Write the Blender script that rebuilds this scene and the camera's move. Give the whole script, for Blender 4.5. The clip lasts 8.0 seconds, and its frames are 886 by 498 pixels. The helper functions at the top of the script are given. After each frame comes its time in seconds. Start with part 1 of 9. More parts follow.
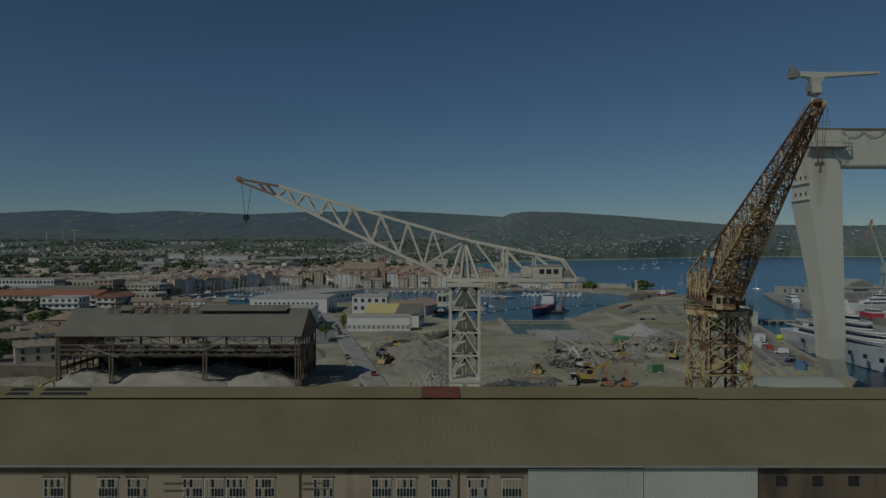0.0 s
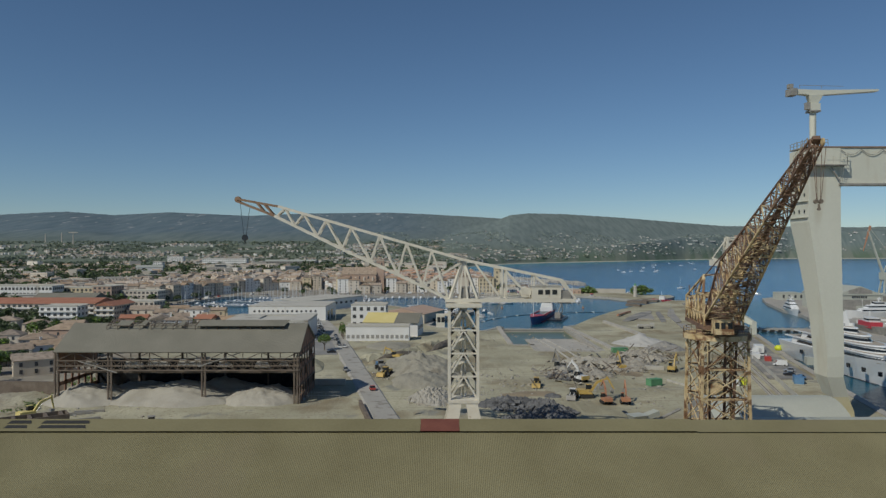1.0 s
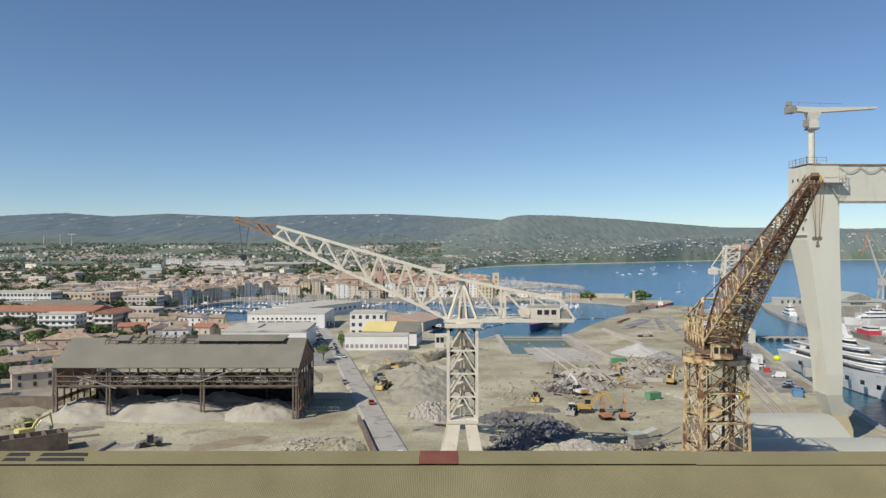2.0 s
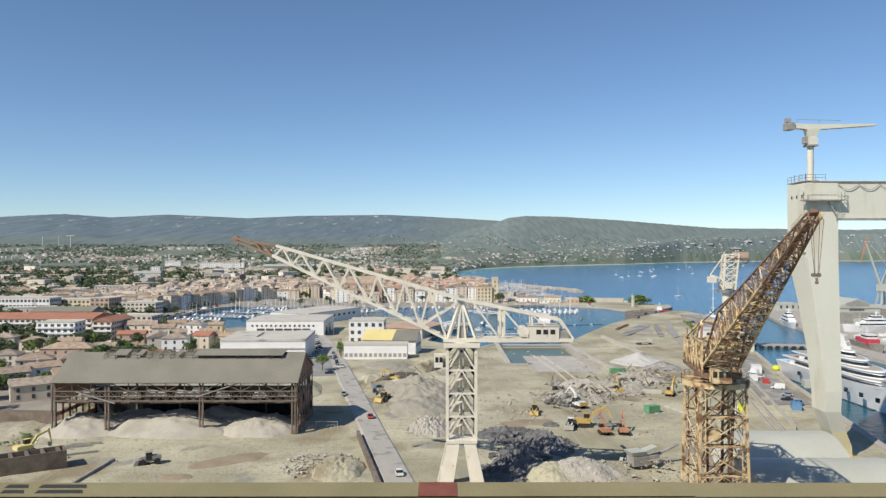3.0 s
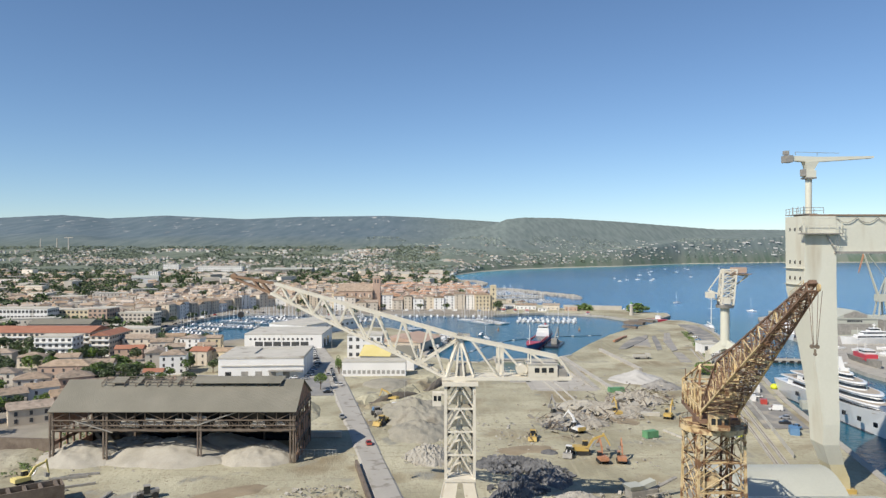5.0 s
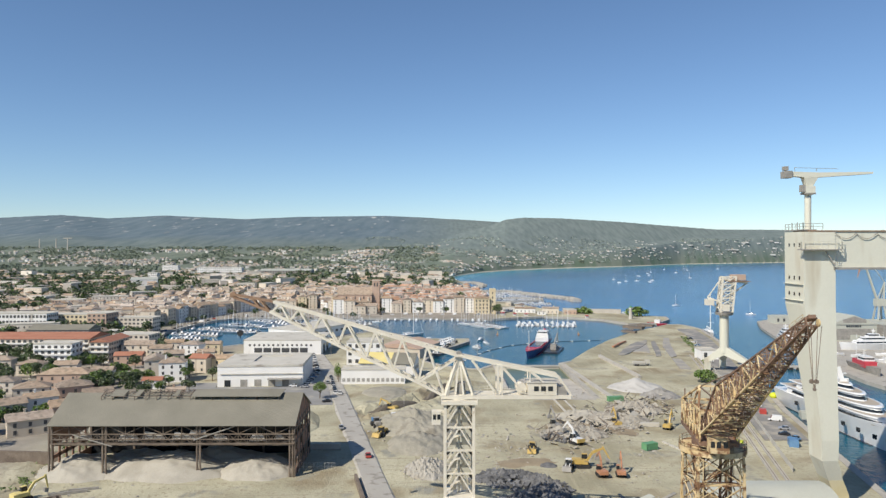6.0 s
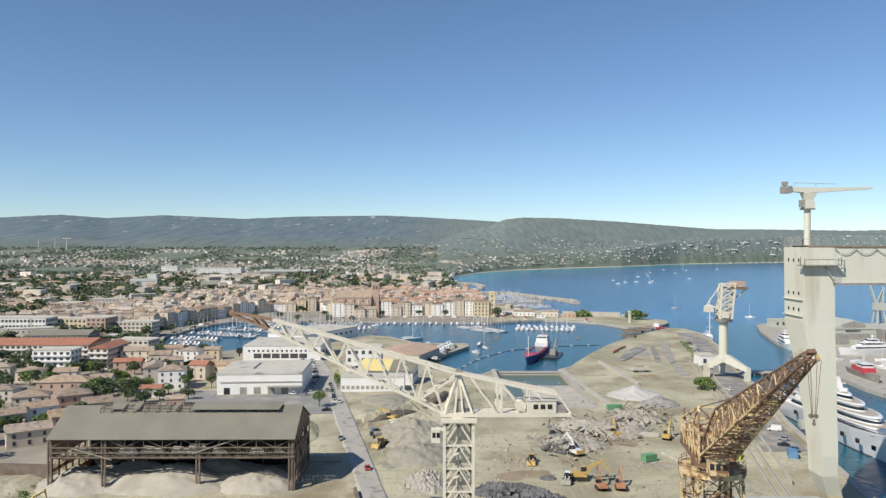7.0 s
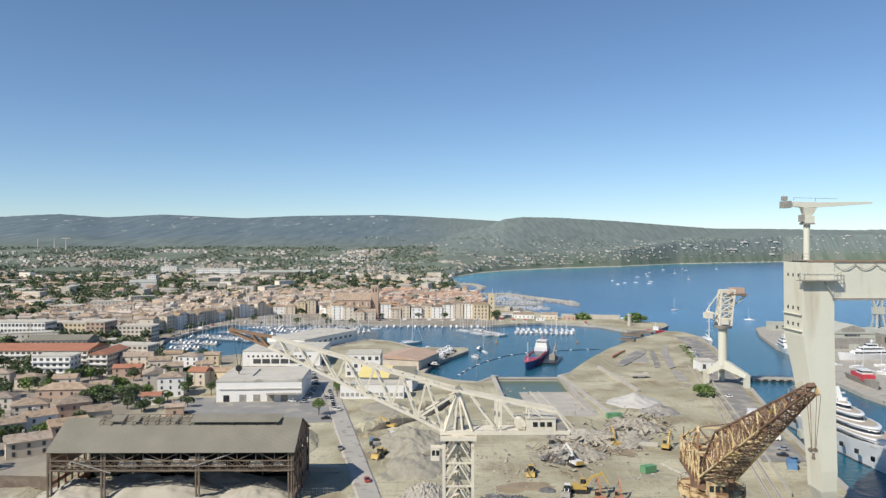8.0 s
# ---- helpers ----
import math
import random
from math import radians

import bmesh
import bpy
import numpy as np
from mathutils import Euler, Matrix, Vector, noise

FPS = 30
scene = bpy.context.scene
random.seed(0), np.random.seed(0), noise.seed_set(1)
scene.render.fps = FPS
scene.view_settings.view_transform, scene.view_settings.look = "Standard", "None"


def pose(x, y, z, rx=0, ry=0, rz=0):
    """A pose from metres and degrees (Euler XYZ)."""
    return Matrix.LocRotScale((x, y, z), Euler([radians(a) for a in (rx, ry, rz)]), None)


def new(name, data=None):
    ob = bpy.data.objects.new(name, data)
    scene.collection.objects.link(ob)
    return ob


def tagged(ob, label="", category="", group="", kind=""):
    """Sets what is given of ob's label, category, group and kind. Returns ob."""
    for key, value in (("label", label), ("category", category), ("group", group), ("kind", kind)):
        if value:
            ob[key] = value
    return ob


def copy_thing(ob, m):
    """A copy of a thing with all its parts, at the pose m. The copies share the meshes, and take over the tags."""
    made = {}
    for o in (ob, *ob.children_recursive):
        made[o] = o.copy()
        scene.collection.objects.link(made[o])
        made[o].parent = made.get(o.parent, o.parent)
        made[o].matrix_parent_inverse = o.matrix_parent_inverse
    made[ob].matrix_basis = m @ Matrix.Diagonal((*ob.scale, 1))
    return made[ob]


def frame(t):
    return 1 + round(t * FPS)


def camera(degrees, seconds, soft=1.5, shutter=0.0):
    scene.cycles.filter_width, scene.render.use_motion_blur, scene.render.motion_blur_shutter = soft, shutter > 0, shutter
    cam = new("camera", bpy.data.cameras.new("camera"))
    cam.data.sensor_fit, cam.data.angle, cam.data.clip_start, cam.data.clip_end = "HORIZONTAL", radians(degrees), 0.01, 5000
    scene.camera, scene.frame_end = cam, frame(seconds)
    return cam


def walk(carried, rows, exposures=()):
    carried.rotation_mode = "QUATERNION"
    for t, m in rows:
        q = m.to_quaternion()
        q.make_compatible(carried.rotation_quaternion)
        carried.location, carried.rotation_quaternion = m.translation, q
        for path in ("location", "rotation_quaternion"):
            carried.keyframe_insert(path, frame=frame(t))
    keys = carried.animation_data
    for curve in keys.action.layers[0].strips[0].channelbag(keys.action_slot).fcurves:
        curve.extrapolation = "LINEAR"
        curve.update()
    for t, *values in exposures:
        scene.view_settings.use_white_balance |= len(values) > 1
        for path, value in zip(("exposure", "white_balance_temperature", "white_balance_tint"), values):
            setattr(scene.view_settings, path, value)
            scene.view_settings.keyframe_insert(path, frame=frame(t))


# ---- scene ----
cam = camera(63.6, 8.0, soft=1.4)
# seconds, eye x, y, z, yaw, pitch: a straight climb of the drone
PATH = [
    (0.0, 0.478, 0.721, 43.792, 0.082, -0.094),
    (0.5, 0.476, 0.728, 46.091, 0.035, -0.056),
    (1.0, 0.474, 0.738, 48.384, -0.010, -0.023),
    (1.5, 0.471, 0.750, 50.672, -0.053, 0.003),
    (2.0, 0.469, 0.766, 52.955, -0.094, 0.022),
    (3.5, 0.459, 0.827, 59.769, -0.208, 0.041),
    (4.0, 0.456, 0.853, 62.029, -0.242, 0.034),
    (4.5, 0.452, 0.881, 64.284, -0.275, 0.021),
    (6.0, 0.439, 0.983, 71.015, -0.363, -0.058),
    (6.5, 0.434, 1.022, 73.248, -0.389, -0.097),
    (7.0, 0.429, 1.063, 75.475, -0.413, -0.143),
    (7.5, 0.424, 1.108, 77.697, -0.436, -0.195),
    (8.0, 0.419, 1.155, 79.913, -0.456, -0.254),
]
walk(cam, [(t, pose(x, y, z, 90 + pitch, 0, yaw)) for t, x, y, z, yaw, pitch in PATH],
     exposures=[(0.0, -2.1, 5950, 0), (0.5, -1.45, 5950, 1), (1.0, -0.85, 6100, 4), (1.5, -0.4, 6250, 7), (2.0, -0.12, 6300, 8), (3.5, 0.10, 6300, 8), (8.0, 0.10, 6300, 8)])
# ---- world and sun ----
SUN_TRAVEL = Vector((0.79, 0.74, -1.0)).normalized()
world = bpy.data.worlds.new("sky")
scene.world = world
world.use_nodes = True
wn = world.node_tree.nodes
sky = wn.new("ShaderNodeTexSky")
sky.sky_type = "NISHITA"
sky.sun_disc = False
sky.sun_elevation = math.asin(-SUN_TRAVEL.z)
sky.sun_rotation = math.atan2(-SUN_TRAVEL.x, -SUN_TRAVEL.y)
sky.altitude = 1400
sky.air_density = 1.0
sky.dust_density = 0.2
sky.ozone_density = 4.2
wn["Background"].inputs["Strength"].default_value = 0.108
world.node_tree.links.new(sky.outputs[0], wn["Background"].inputs["Color"])
sun = new("sun", bpy.data.lights.new("sun", "SUN"))
sun.data.energy = 5.0
sun.data.angle = radians(0.5)
sun.data.color = (1.0, 0.89, 0.75)
sun.rotation_euler = SUN_TRAVEL.to_track_quat("-Z", "Y").to_euler()
sun.location = (-200, -140, 300)

# ---- materials ----


def material(name, a, b, rough=0.8, scale=0.4, fine=8.0, bump=0.15, bump_dist=0.02, metal=0.0, island=0.0, each=0.0,
             stain=None, stain_at=0.62, stain_scale=0.15, streak=False, ribs=None):
    """Two colours mixed by noise at two scales, with fine relief, optional stains, streaks, ribs, and tint by island or object."""
    a, b = (tuple(0.87 * v for v in c) for c in (a, b))
    stain = stain and tuple(0.87 * v for v in stain)
    m = bpy.data.materials.new(name)
    m.use_nodes = True
    n, l = m.node_tree.nodes, m.node_tree.links
    p = n["Principled BSDF"]
    pos = n.new("ShaderNodeNewGeometry").outputs["Position"]
    if streak:
        mp = n.new("ShaderNodeMapping")
        mp.inputs["Scale"].default_value = (1, 1, 0.18)
        l.new(pos, mp.inputs[0])
        pos2 = mp.outputs[0]
    else:
        pos2 = pos

    def noise_tex(s, detail, vec):
        t = n.new("ShaderNodeTexNoise")
        t.inputs["Scale"].default_value, t.inputs["Detail"].default_value = s, detail
        l.new(vec, t.inputs["Vector"])
        return t.outputs["Fac"]

    big, small = noise_tex(scale, 4, pos2), noise_tex(fine, 3, pos)
    add = n.new("ShaderNodeMath")
    add.operation = "MULTIPLY_ADD"
    l.new(small, add.inputs[0])
    add.inputs[1].default_value = 0.45
    l.new(big, add.inputs[2])
    ramp = n.new("ShaderNodeMapRange")
    ramp.inputs["From Min"].default_value, ramp.inputs["From Max"].default_value = 0.48, 0.98
    l.new(add.outputs[0], ramp.inputs["Value"])
    mix = n.new("ShaderNodeMix")
    mix.data_type = "RGBA"
    mix.inputs["A"].default_value, mix.inputs["B"].default_value = (*a, 1), (*b, 1)
    l.new(ramp.outputs[0], mix.inputs["Factor"])
    colour = mix.outputs["Result"]
    if stain:
        st = noise_tex(stain_scale, 6, pos2)
        r2 = n.new("ShaderNodeMapRange")
        r2.inputs["From Min"].default_value, r2.inputs["From Max"].default_value = stain_at, stain_at + 0.1
        l.new(st, r2.inputs["Value"])
        m2 = n.new("ShaderNodeMix")
        m2.data_type = "RGBA"
        m2.inputs["B"].default_value = (*stain, 1)
        l.new(colour, m2.inputs["A"])
        l.new(r2.outputs[0], m2.inputs["Factor"])
        colour = m2.outputs["Result"]
    for amount, out in ((island, "i"), (each, "o")):
        if amount:
            src = n.new("ShaderNodeNewGeometry").outputs["Random Per Island"] if out == "i" else n.new("ShaderNodeObjectInfo").outputs["Random"]
            hsv = n.new("ShaderNodeHueSaturation")
            v = n.new("ShaderNodeMapRange")
            v.inputs["To Min"].default_value, v.inputs["To Max"].default_value = 1 - amount, 1 + amount
            l.new(src, v.inputs["Value"])
            l.new(v.outputs[0], hsv.inputs["Value"])
            h = n.new("ShaderNodeMath")
            h.operation = "MULTIPLY"
            h.inputs[1].default_value = 7.31
            l.new(src, h.inputs[0])
            fr = n.new("ShaderNodeMath")
            fr.operation = "FRACT"
            l.new(h.outputs[0], fr.inputs[0])
            sr = n.new("ShaderNodeMapRange")
            sr.inputs["To Min"].default_value, sr.inputs["To Max"].default_value = 1 - amount * 1.3, 1 + amount * 0.9
            l.new(fr.outputs[0], sr.inputs["Value"])
            l.new(sr.outputs[0], hsv.inputs["Saturation"])
            l.new(colour, hsv.inputs["Color"])
            colour = hsv.outputs["Color"]
    l.new(colour, p.inputs["Base Color"])
    p.inputs["Roughness"].default_value, p.inputs["Metallic"].default_value = rough, metal
    height = small
    if ribs:
        w = n.new("ShaderNodeTexWave")
        w.bands_direction = ribs[0]
        w.inputs["Scale"].default_value = 0.314 / ribs[1]
        l.new(pos, w.inputs["Vector"])
        height = w.outputs["Fac"]
    if bump:
        bp = n.new("ShaderNodeBump")
        bp.inputs["Strength"].default_value, bp.inputs["Distance"].default_value = bump, bump_dist
        l.new(height, bp.inputs["Height"])
        l.new(bp.outputs[0], p.inputs["Normal"])
    return m


def sea_material():
    m = bpy.data.materials.new("sea_water")
    m.use_nodes = True
    n, l = m.node_tree.nodes, m.node_tree.links
    p = n["Principled BSDF"]
    pos = n.new("ShaderNodeNewGeometry").outputs["Position"]
    big = n.new("ShaderNodeTexNoise")
    big.inputs["Scale"].default_value, big.inputs["Detail"].default_value = 0.006, 5
    mp = n.new("ShaderNodeMapping")
    mp.inputs["Scale"].default_value = (0.35, 1.6, 1)
    l.new(pos, mp.inputs[0])
    l.new(mp.outputs[0], big.inputs["Vector"])
    mix = n.new("ShaderNodeMix")
    mix.data_type = "RGBA"
    mix.inputs["A"].default_value, mix.inputs["B"].default_value = (0.008, 0.095, 0.235, 1), (0.024, 0.155, 0.320, 1)
    mr = n.new("ShaderNodeMapRange")
    mr.inputs["From Min"].default_value, mr.inputs["From Max"].default_value = 0.35, 0.68
    l.new(big.outputs["Fac"], mr.inputs["Value"])
    l.new(mr.outputs[0], mix.inputs["Factor"])
    # paler shallows along the far beach
    place = n.new("ShaderNodeSeparateXYZ")
    l.new(pos, place.inputs[0])
    lines = []
    for slope, start in ((2.4, 1760), (1.0, 2130)):
        ln = n.new("ShaderNodeMath")
        ln.operation = "MULTIPLY_ADD"
        l.new(place.outputs["X"], ln.inputs[0])
        ln.inputs[1].default_value, ln.inputs[2].default_value = slope, start
        lines.append(ln.outputs[0])
    shore, off = n.new("ShaderNodeMath"), n.new("ShaderNodeMath")
    shore.operation, off.operation = "MINIMUM", "SUBTRACT"
    l.new(lines[0], shore.inputs[0])
    l.new(lines[1], shore.inputs[1])
    l.new(place.outputs["Y"], off.inputs[0])
    l.new(shore.outputs[0], off.inputs[1])
    sr = n.new("ShaderNodeMapRange")
    sr.inputs["From Min"].default_value, sr.inputs["From Max"].default_value = -420, 0
    l.new(off.outputs[0], sr.inputs["Value"])
    m3 = n.new("ShaderNodeMix")
    m3.data_type = "RGBA"
    m3.inputs["B"].default_value = (0.03, 0.27, 0.36, 1)
    l.new(mix.outputs["Result"], m3.inputs["A"])
    l.new(sr.outputs[0], m3.inputs["Factor"])
    # sheltered harbour water is greener
    near = n.new("ShaderNodeSeparateXYZ")
    l.new(pos, near.inputs[0])
    nr = n.new("ShaderNodeMapRange")
    nr.inputs["From Min"].default_value, nr.inputs["From Max"].default_value = 640, 760
    nr.inputs["To Min"].default_value, nr.inputs["To Max"].default_value = 1, 0
    l.new(near.outputs["Y"], nr.inputs["Value"])
    m2 = n.new("ShaderNodeMix")
    m2.data_type = "RGBA"
    m2.inputs["B"].default_value = (0.010, 0.088, 0.138, 1)
    l.new(m3.outputs["Result"], m2.inputs["A"])
    l.new(nr.outputs[0], m2.inputs["Factor"])
    l.new(m2.outputs["Result"], p.inputs["Base Color"])
    p.inputs["Roughness"].default_value = 0.16
    p.inputs["IOR"].default_value = 1.333
    wav = n.new("ShaderNodeTexNoise")
    wav.inputs["Scale"].default_value, wav.inputs["Detail"].default_value = 0.35, 6
    l.new(pos, wav.inputs["Vector"])
    bp = n.new("ShaderNodeBump")
    bp.inputs["Strength"].default_value, bp.inputs["Distance"].default_value = 0.55, 0.6
    l.new(wav.outputs["Fac"], bp.inputs["Height"])
    l.new(bp.outputs[0], p.inputs["Normal"])
    return m


def ground_material():
    """Dry earth on the yard, grey town soil, green country hazed bluer inland, pale beach."""
    m = bpy.data.materials.new("earth_and_country")
    m.use_nodes = True
    n, l = m.node_tree.nodes, m.node_tree.links
    p = n["Principled BSDF"]
    pos = n.new("ShaderNodeNewGeometry").outputs["Position"]

    def tex(s, d, stretch=None, turn=0.0):
        t = n.new("ShaderNodeTexNoise")
        t.inputs["Scale"].default_value, t.inputs["Detail"].default_value = s, d
        if stretch:
            mp = n.new("ShaderNodeMapping")
            mp.inputs["Scale"].default_value = stretch
            mp.inputs["Rotation"].default_value = (0, 0, radians(turn))
            l.new(pos, mp.inputs[0])
            l.new(mp.outputs[0], t.inputs["Vector"])
        else:
            l.new(pos, t.inputs["Vector"])
        return t.outputs["Fac"]

    def rng(v, a, b, c=0.0, d=1.0):
        r = n.new("ShaderNodeMapRange")
        r.inputs["From Min"].default_value, r.inputs["From Max"].default_value = a, b
        r.inputs["To Min"].default_value, r.inputs["To Max"].default_value = c, d
        l.new(v, r.inputs["Value"])
        return r.outputs[0]

    def mix(f, a, b):
        x = n.new("ShaderNodeMix")
        x.data_type = "RGBA"
        for k, v in (("A", a), ("B", b)):
            if isinstance(v, tuple):
                x.inputs[k].default_value = (*v, 1)
            else:
                l.new(v, x.inputs[k])
        l.new(f, x.inputs["Factor"])
        return x.outputs["Result"]

    xyz = n.new("ShaderNodeSeparateXYZ")
    l.new(pos, xyz.inputs[0])
    dry = mix(rng(tex(0.030, 6), 0.36, 0.62), (0.300, 0.280, 0.196), (0.475, 0.450, 0.330))
    dry = mix(rng(tex(0.045, 8), 0.52, 0.66), dry, (0.262, 0.222, 0.146))
    dry = mix(rng(tex(0.075, 7), 0.60, 0.68), dry, (0.275, 0.270, 0.228))
    # wheel tracks of the haul lorries, in two directions
    dry = mix(rng(tex(0.55, 4, (1, 0.05, 1), 14), 0.56, 0.72), dry, (0.385, 0.358, 0.256))
    dry = mix(rng(tex(0.6, 4, (0.06, 1, 1), -24), 0.60, 0.74), dry, (0.30, 0.268, 0.200))
    dry = mix(rng(tex(0.9, 6), 0.55, 0.75), dry, (0.255, 0.218, 0.160))
    town = mix(rng(tex(0.05, 5), 0.4, 0.6), (0.25, 0.228, 0.19), (0.335, 0.305, 0.26))
    green = n.new("ShaderNodeMath")
    green.operation = "MULTIPLY"
    l.new(rng(tex(0.03, 4), 0.49, 0.56), green.inputs[0])
    l.new(rng(xyz.outputs["X"], -232, -262), green.inputs[1])
    town = mix(green.outputs[0], town, (0.075, 0.100, 0.040))
    # near-hill pine woods, far-ridge scrub and limestone; distance haze put into both as blue-grey
    deep = (1, 0.18, 0)
    hazed_near_wood = mix(rng(tex(0.05, 7, deep), 0.36, 0.62), (0.138, 0.174, 0.166), (0.188, 0.224, 0.212))
    hazed_far_wood = mix(rng(tex(0.020, 8, deep), 0.36, 0.62), (0.100, 0.142, 0.168), (0.136, 0.178, 0.202))
    hazed_far_wood = mix(rng(tex(0.030, 9, deep), 0.62, 0.72), hazed_far_wood, (0.170, 0.196, 0.205))
    bare = n.new("ShaderNodeMath")
    bare.operation = "MULTIPLY"
    l.new(rng(tex(0.022, 10, (1, 0.34, 1.6)), 0.63, 0.70), bare.inputs[0])
    l.new(rng(xyz.outputs["Z"], 110, 190), bare.inputs[1])
    hazed_far_wood = mix(bare.outputs[0], hazed_far_wood, (0.42, 0.42, 0.41))
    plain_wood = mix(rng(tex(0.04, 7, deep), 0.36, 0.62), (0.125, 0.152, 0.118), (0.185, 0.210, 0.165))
    # the haze colour comes in with distance, from 2500 to 3300 m
    wood = mix(rng(xyz.outputs["Y"], 2500, 3300), plain_wood, hazed_far_wood)
    hazed_near_wood = mix(rng(xyz.outputs["Z"], 75, 15), hazed_near_wood, mix(rng(tex(0.03, 6, deep), 0.42, 0.58), (0.118, 0.158, 0.112), (0.185, 0.205, 0.165)))
    wood = mix(rng(xyz.outputs["X"], -250, 150), wood, hazed_near_wood)
    inland = rng(xyz.outputs["X"], -125, -150)
    c = mix(inland, dry, town)
    west = n.new("ShaderNodeMath")
    west.operation = "MULTIPLY"
    l.new(rng(xyz.outputs["Y"], 640, 680), west.inputs[0])
    l.new(rng(xyz.outputs["X"], 66, 56), west.inputs[1])
    c = mix(west.outputs[0], c, town)
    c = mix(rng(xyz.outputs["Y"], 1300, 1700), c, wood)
    c = mix(rng(xyz.outputs["Z"], 1.2, 0.6), c, mix(rng(xyz.outputs["Y"], 1500, 1560), c, (0.46, 0.42, 0.34)))
    l.new(c, p.inputs["Base Color"])
    p.inputs["Roughness"].default_value = 0.95
    p.inputs["Specular IOR Level"].default_value = 0.15
    bp = n.new("ShaderNodeBump")
    bp.inputs["Strength"].default_value, bp.inputs["Distance"].default_value = 0.6, 0.45
    l.new(tex(1.3, 6), bp.inputs["Height"])
    l.new(bp.outputs[0], p.inputs["Normal"])
    return m


SEA = sea_material()
GROUND = ground_material()
CONCRETE = material("pale_concrete", (0.42, 0.39, 0.34), (0.55, 0.52, 0.46), 0.9, 0.12, 2.0, 0.2)
ASPHALT = material("worn_grey_asphalt", (0.38, 0.362, 0.325), (0.48, 0.458, 0.41), 0.9, 0.08, 2.5, 0.1, stain=(0.27, 0.25, 0.215), stain_at=0.55, stain_scale=0.25)
QUAY = material("quay_concrete", (0.36, 0.34, 0.30), (0.50, 0.47, 0.41), 0.9, 0.15, 1.5, 0.25, stain=(0.22, 0.21, 0.19), stain_at=0.58)
STONE = material("breakwater_rock", (0.34, 0.32, 0.28), (0.52, 0.49, 0.44), 0.95, 0.2, 1.2, 0.6, 0.2, island=0.15)
ROOF_GREY = material("grey_green_fibre_cement", (0.195, 0.172, 0.088), (0.265, 0.238, 0.130), 0.9, 0.10, 3.0, 0.2, stain=(0.235, 0.205, 0.115), stain_at=0.58, stain_scale=0.06)
ROOF_SHED = material("dusty_grey_fibre_cement", (0.20, 0.19, 0.15), (0.27, 0.255, 0.205), 0.9, 0.10, 3.0, 0.6, 0.06, ribs=("X", 0.35))
ROOF_PALE = material("pale_metal_roofing", (0.44, 0.45, 0.39), (0.53, 0.54, 0.47), 0.55, 0.08, 2.0, 0.1)
RUST_RED = material("red_brown_sheet", (0.16, 0.050, 0.035), (0.23, 0.085, 0.055), 0.7, 0.4, 5.0, 0.1, stain=(0.12, 0.05, 0.03))
RENDER_WALL = material("ochre_plaster", (0.38, 0.31, 0.22), (0.48, 0.40, 0.29), 0.92, 0.2, 4.0, 0.15, stain=(0.27, 0.21, 0.15), streak=True)
WALL_DARK = material("stained_wall_and_eaves_shade", (0.15, 0.115, 0.078), (0.24, 0.19, 0.13), 0.92, 0.2, 4.0, 0.2, stain=(0.09, 0.07, 0.05), stain_at=0.55, streak=True)
CLADDING = material("white_ribbed_cladding", (0.58, 0.58, 0.53), (0.70, 0.69, 0.63), 0.5, 0.12, 3.0, 0.1, streak=True)
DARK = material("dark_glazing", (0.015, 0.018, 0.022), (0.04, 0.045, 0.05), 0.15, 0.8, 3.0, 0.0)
TRIM = material("grey_metal_trim", (0.30, 0.29, 0.27), (0.40, 0.39, 0.36), 0.55, 0.5, 4.0, 0.1)
CRANE_WHITE = material("cream_painted_steel", (0.70, 0.65, 0.535), (0.82, 0.775, 0.66), 0.55, 0.35, 4.0, 0.12, stain=(0.42, 0.30, 0.18), stain_at=0.66, stain_scale=0.5)
CRANE_TIP = material("orange_rusted_steel", (0.23, 0.14, 0.085), (0.36, 0.235, 0.15), 0.75, 0.5, 4.0, 0.2)
CRANE_RUST = material("ochre_rusted_steel", (0.56, 0.405, 0.190), (0.80, 0.655, 0.405), 0.75, 0.30, 3.0, 0.25, stain=(0.23, 0.125, 0.062), stain_at=0.49, stain_scale=0.5)
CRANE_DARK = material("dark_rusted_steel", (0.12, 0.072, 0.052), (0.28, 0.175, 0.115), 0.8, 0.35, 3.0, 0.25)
GANTRY = material("cream_gantry_paint", (0.66, 0.65, 0.54), (0.74, 0.73, 0.62), 0.45, 0.06, 1.5, 0.05, stain=(0.58, 0.53, 0.41), stain_at=0.62, stain_scale=0.10, streak=True)
FOOT = material("yellowed_gantry_paint", (0.62, 0.54, 0.30), (0.70, 0.64, 0.44), 0.5, 0.12, 1.5, 0.05)
YELLOW = material("yellow_machine_paint", (0.50, 0.34, 0.085), (0.62, 0.45, 0.15), 0.5, 0.6, 5.0, 0.1, stain=(0.32, 0.24, 0.12), stain_at=0.6, stain_scale=0.8)
ORANGE = material("orange_machine_paint", (0.44, 0.20, 0.11), (0.53, 0.28, 0.16), 0.5, 0.6, 5.0, 0.1, stain=(0.32, 0.22, 0.14), stain_at=0.62, stain_scale=0.8)
GREY_STEEL = material("dusty_steel", (0.24, 0.23, 0.21), (0.40, 0.38, 0.34), 0.6, 0.5, 4.0, 0.2)
BROWN_STEEL = material("rusty_brown_steel", (0.125, 0.096, 0.074), (0.25, 0.205, 0.16), 0.85, 0.4, 3.0, 0.2)
BRICK = material("red_brown_brick_infill", (0.30, 0.165, 0.110), (0.42, 0.255, 0.175), 0.9, 0.3, 4.0, 0.2, stain=(0.33, 0.27, 0.2), stain_at=0.62)
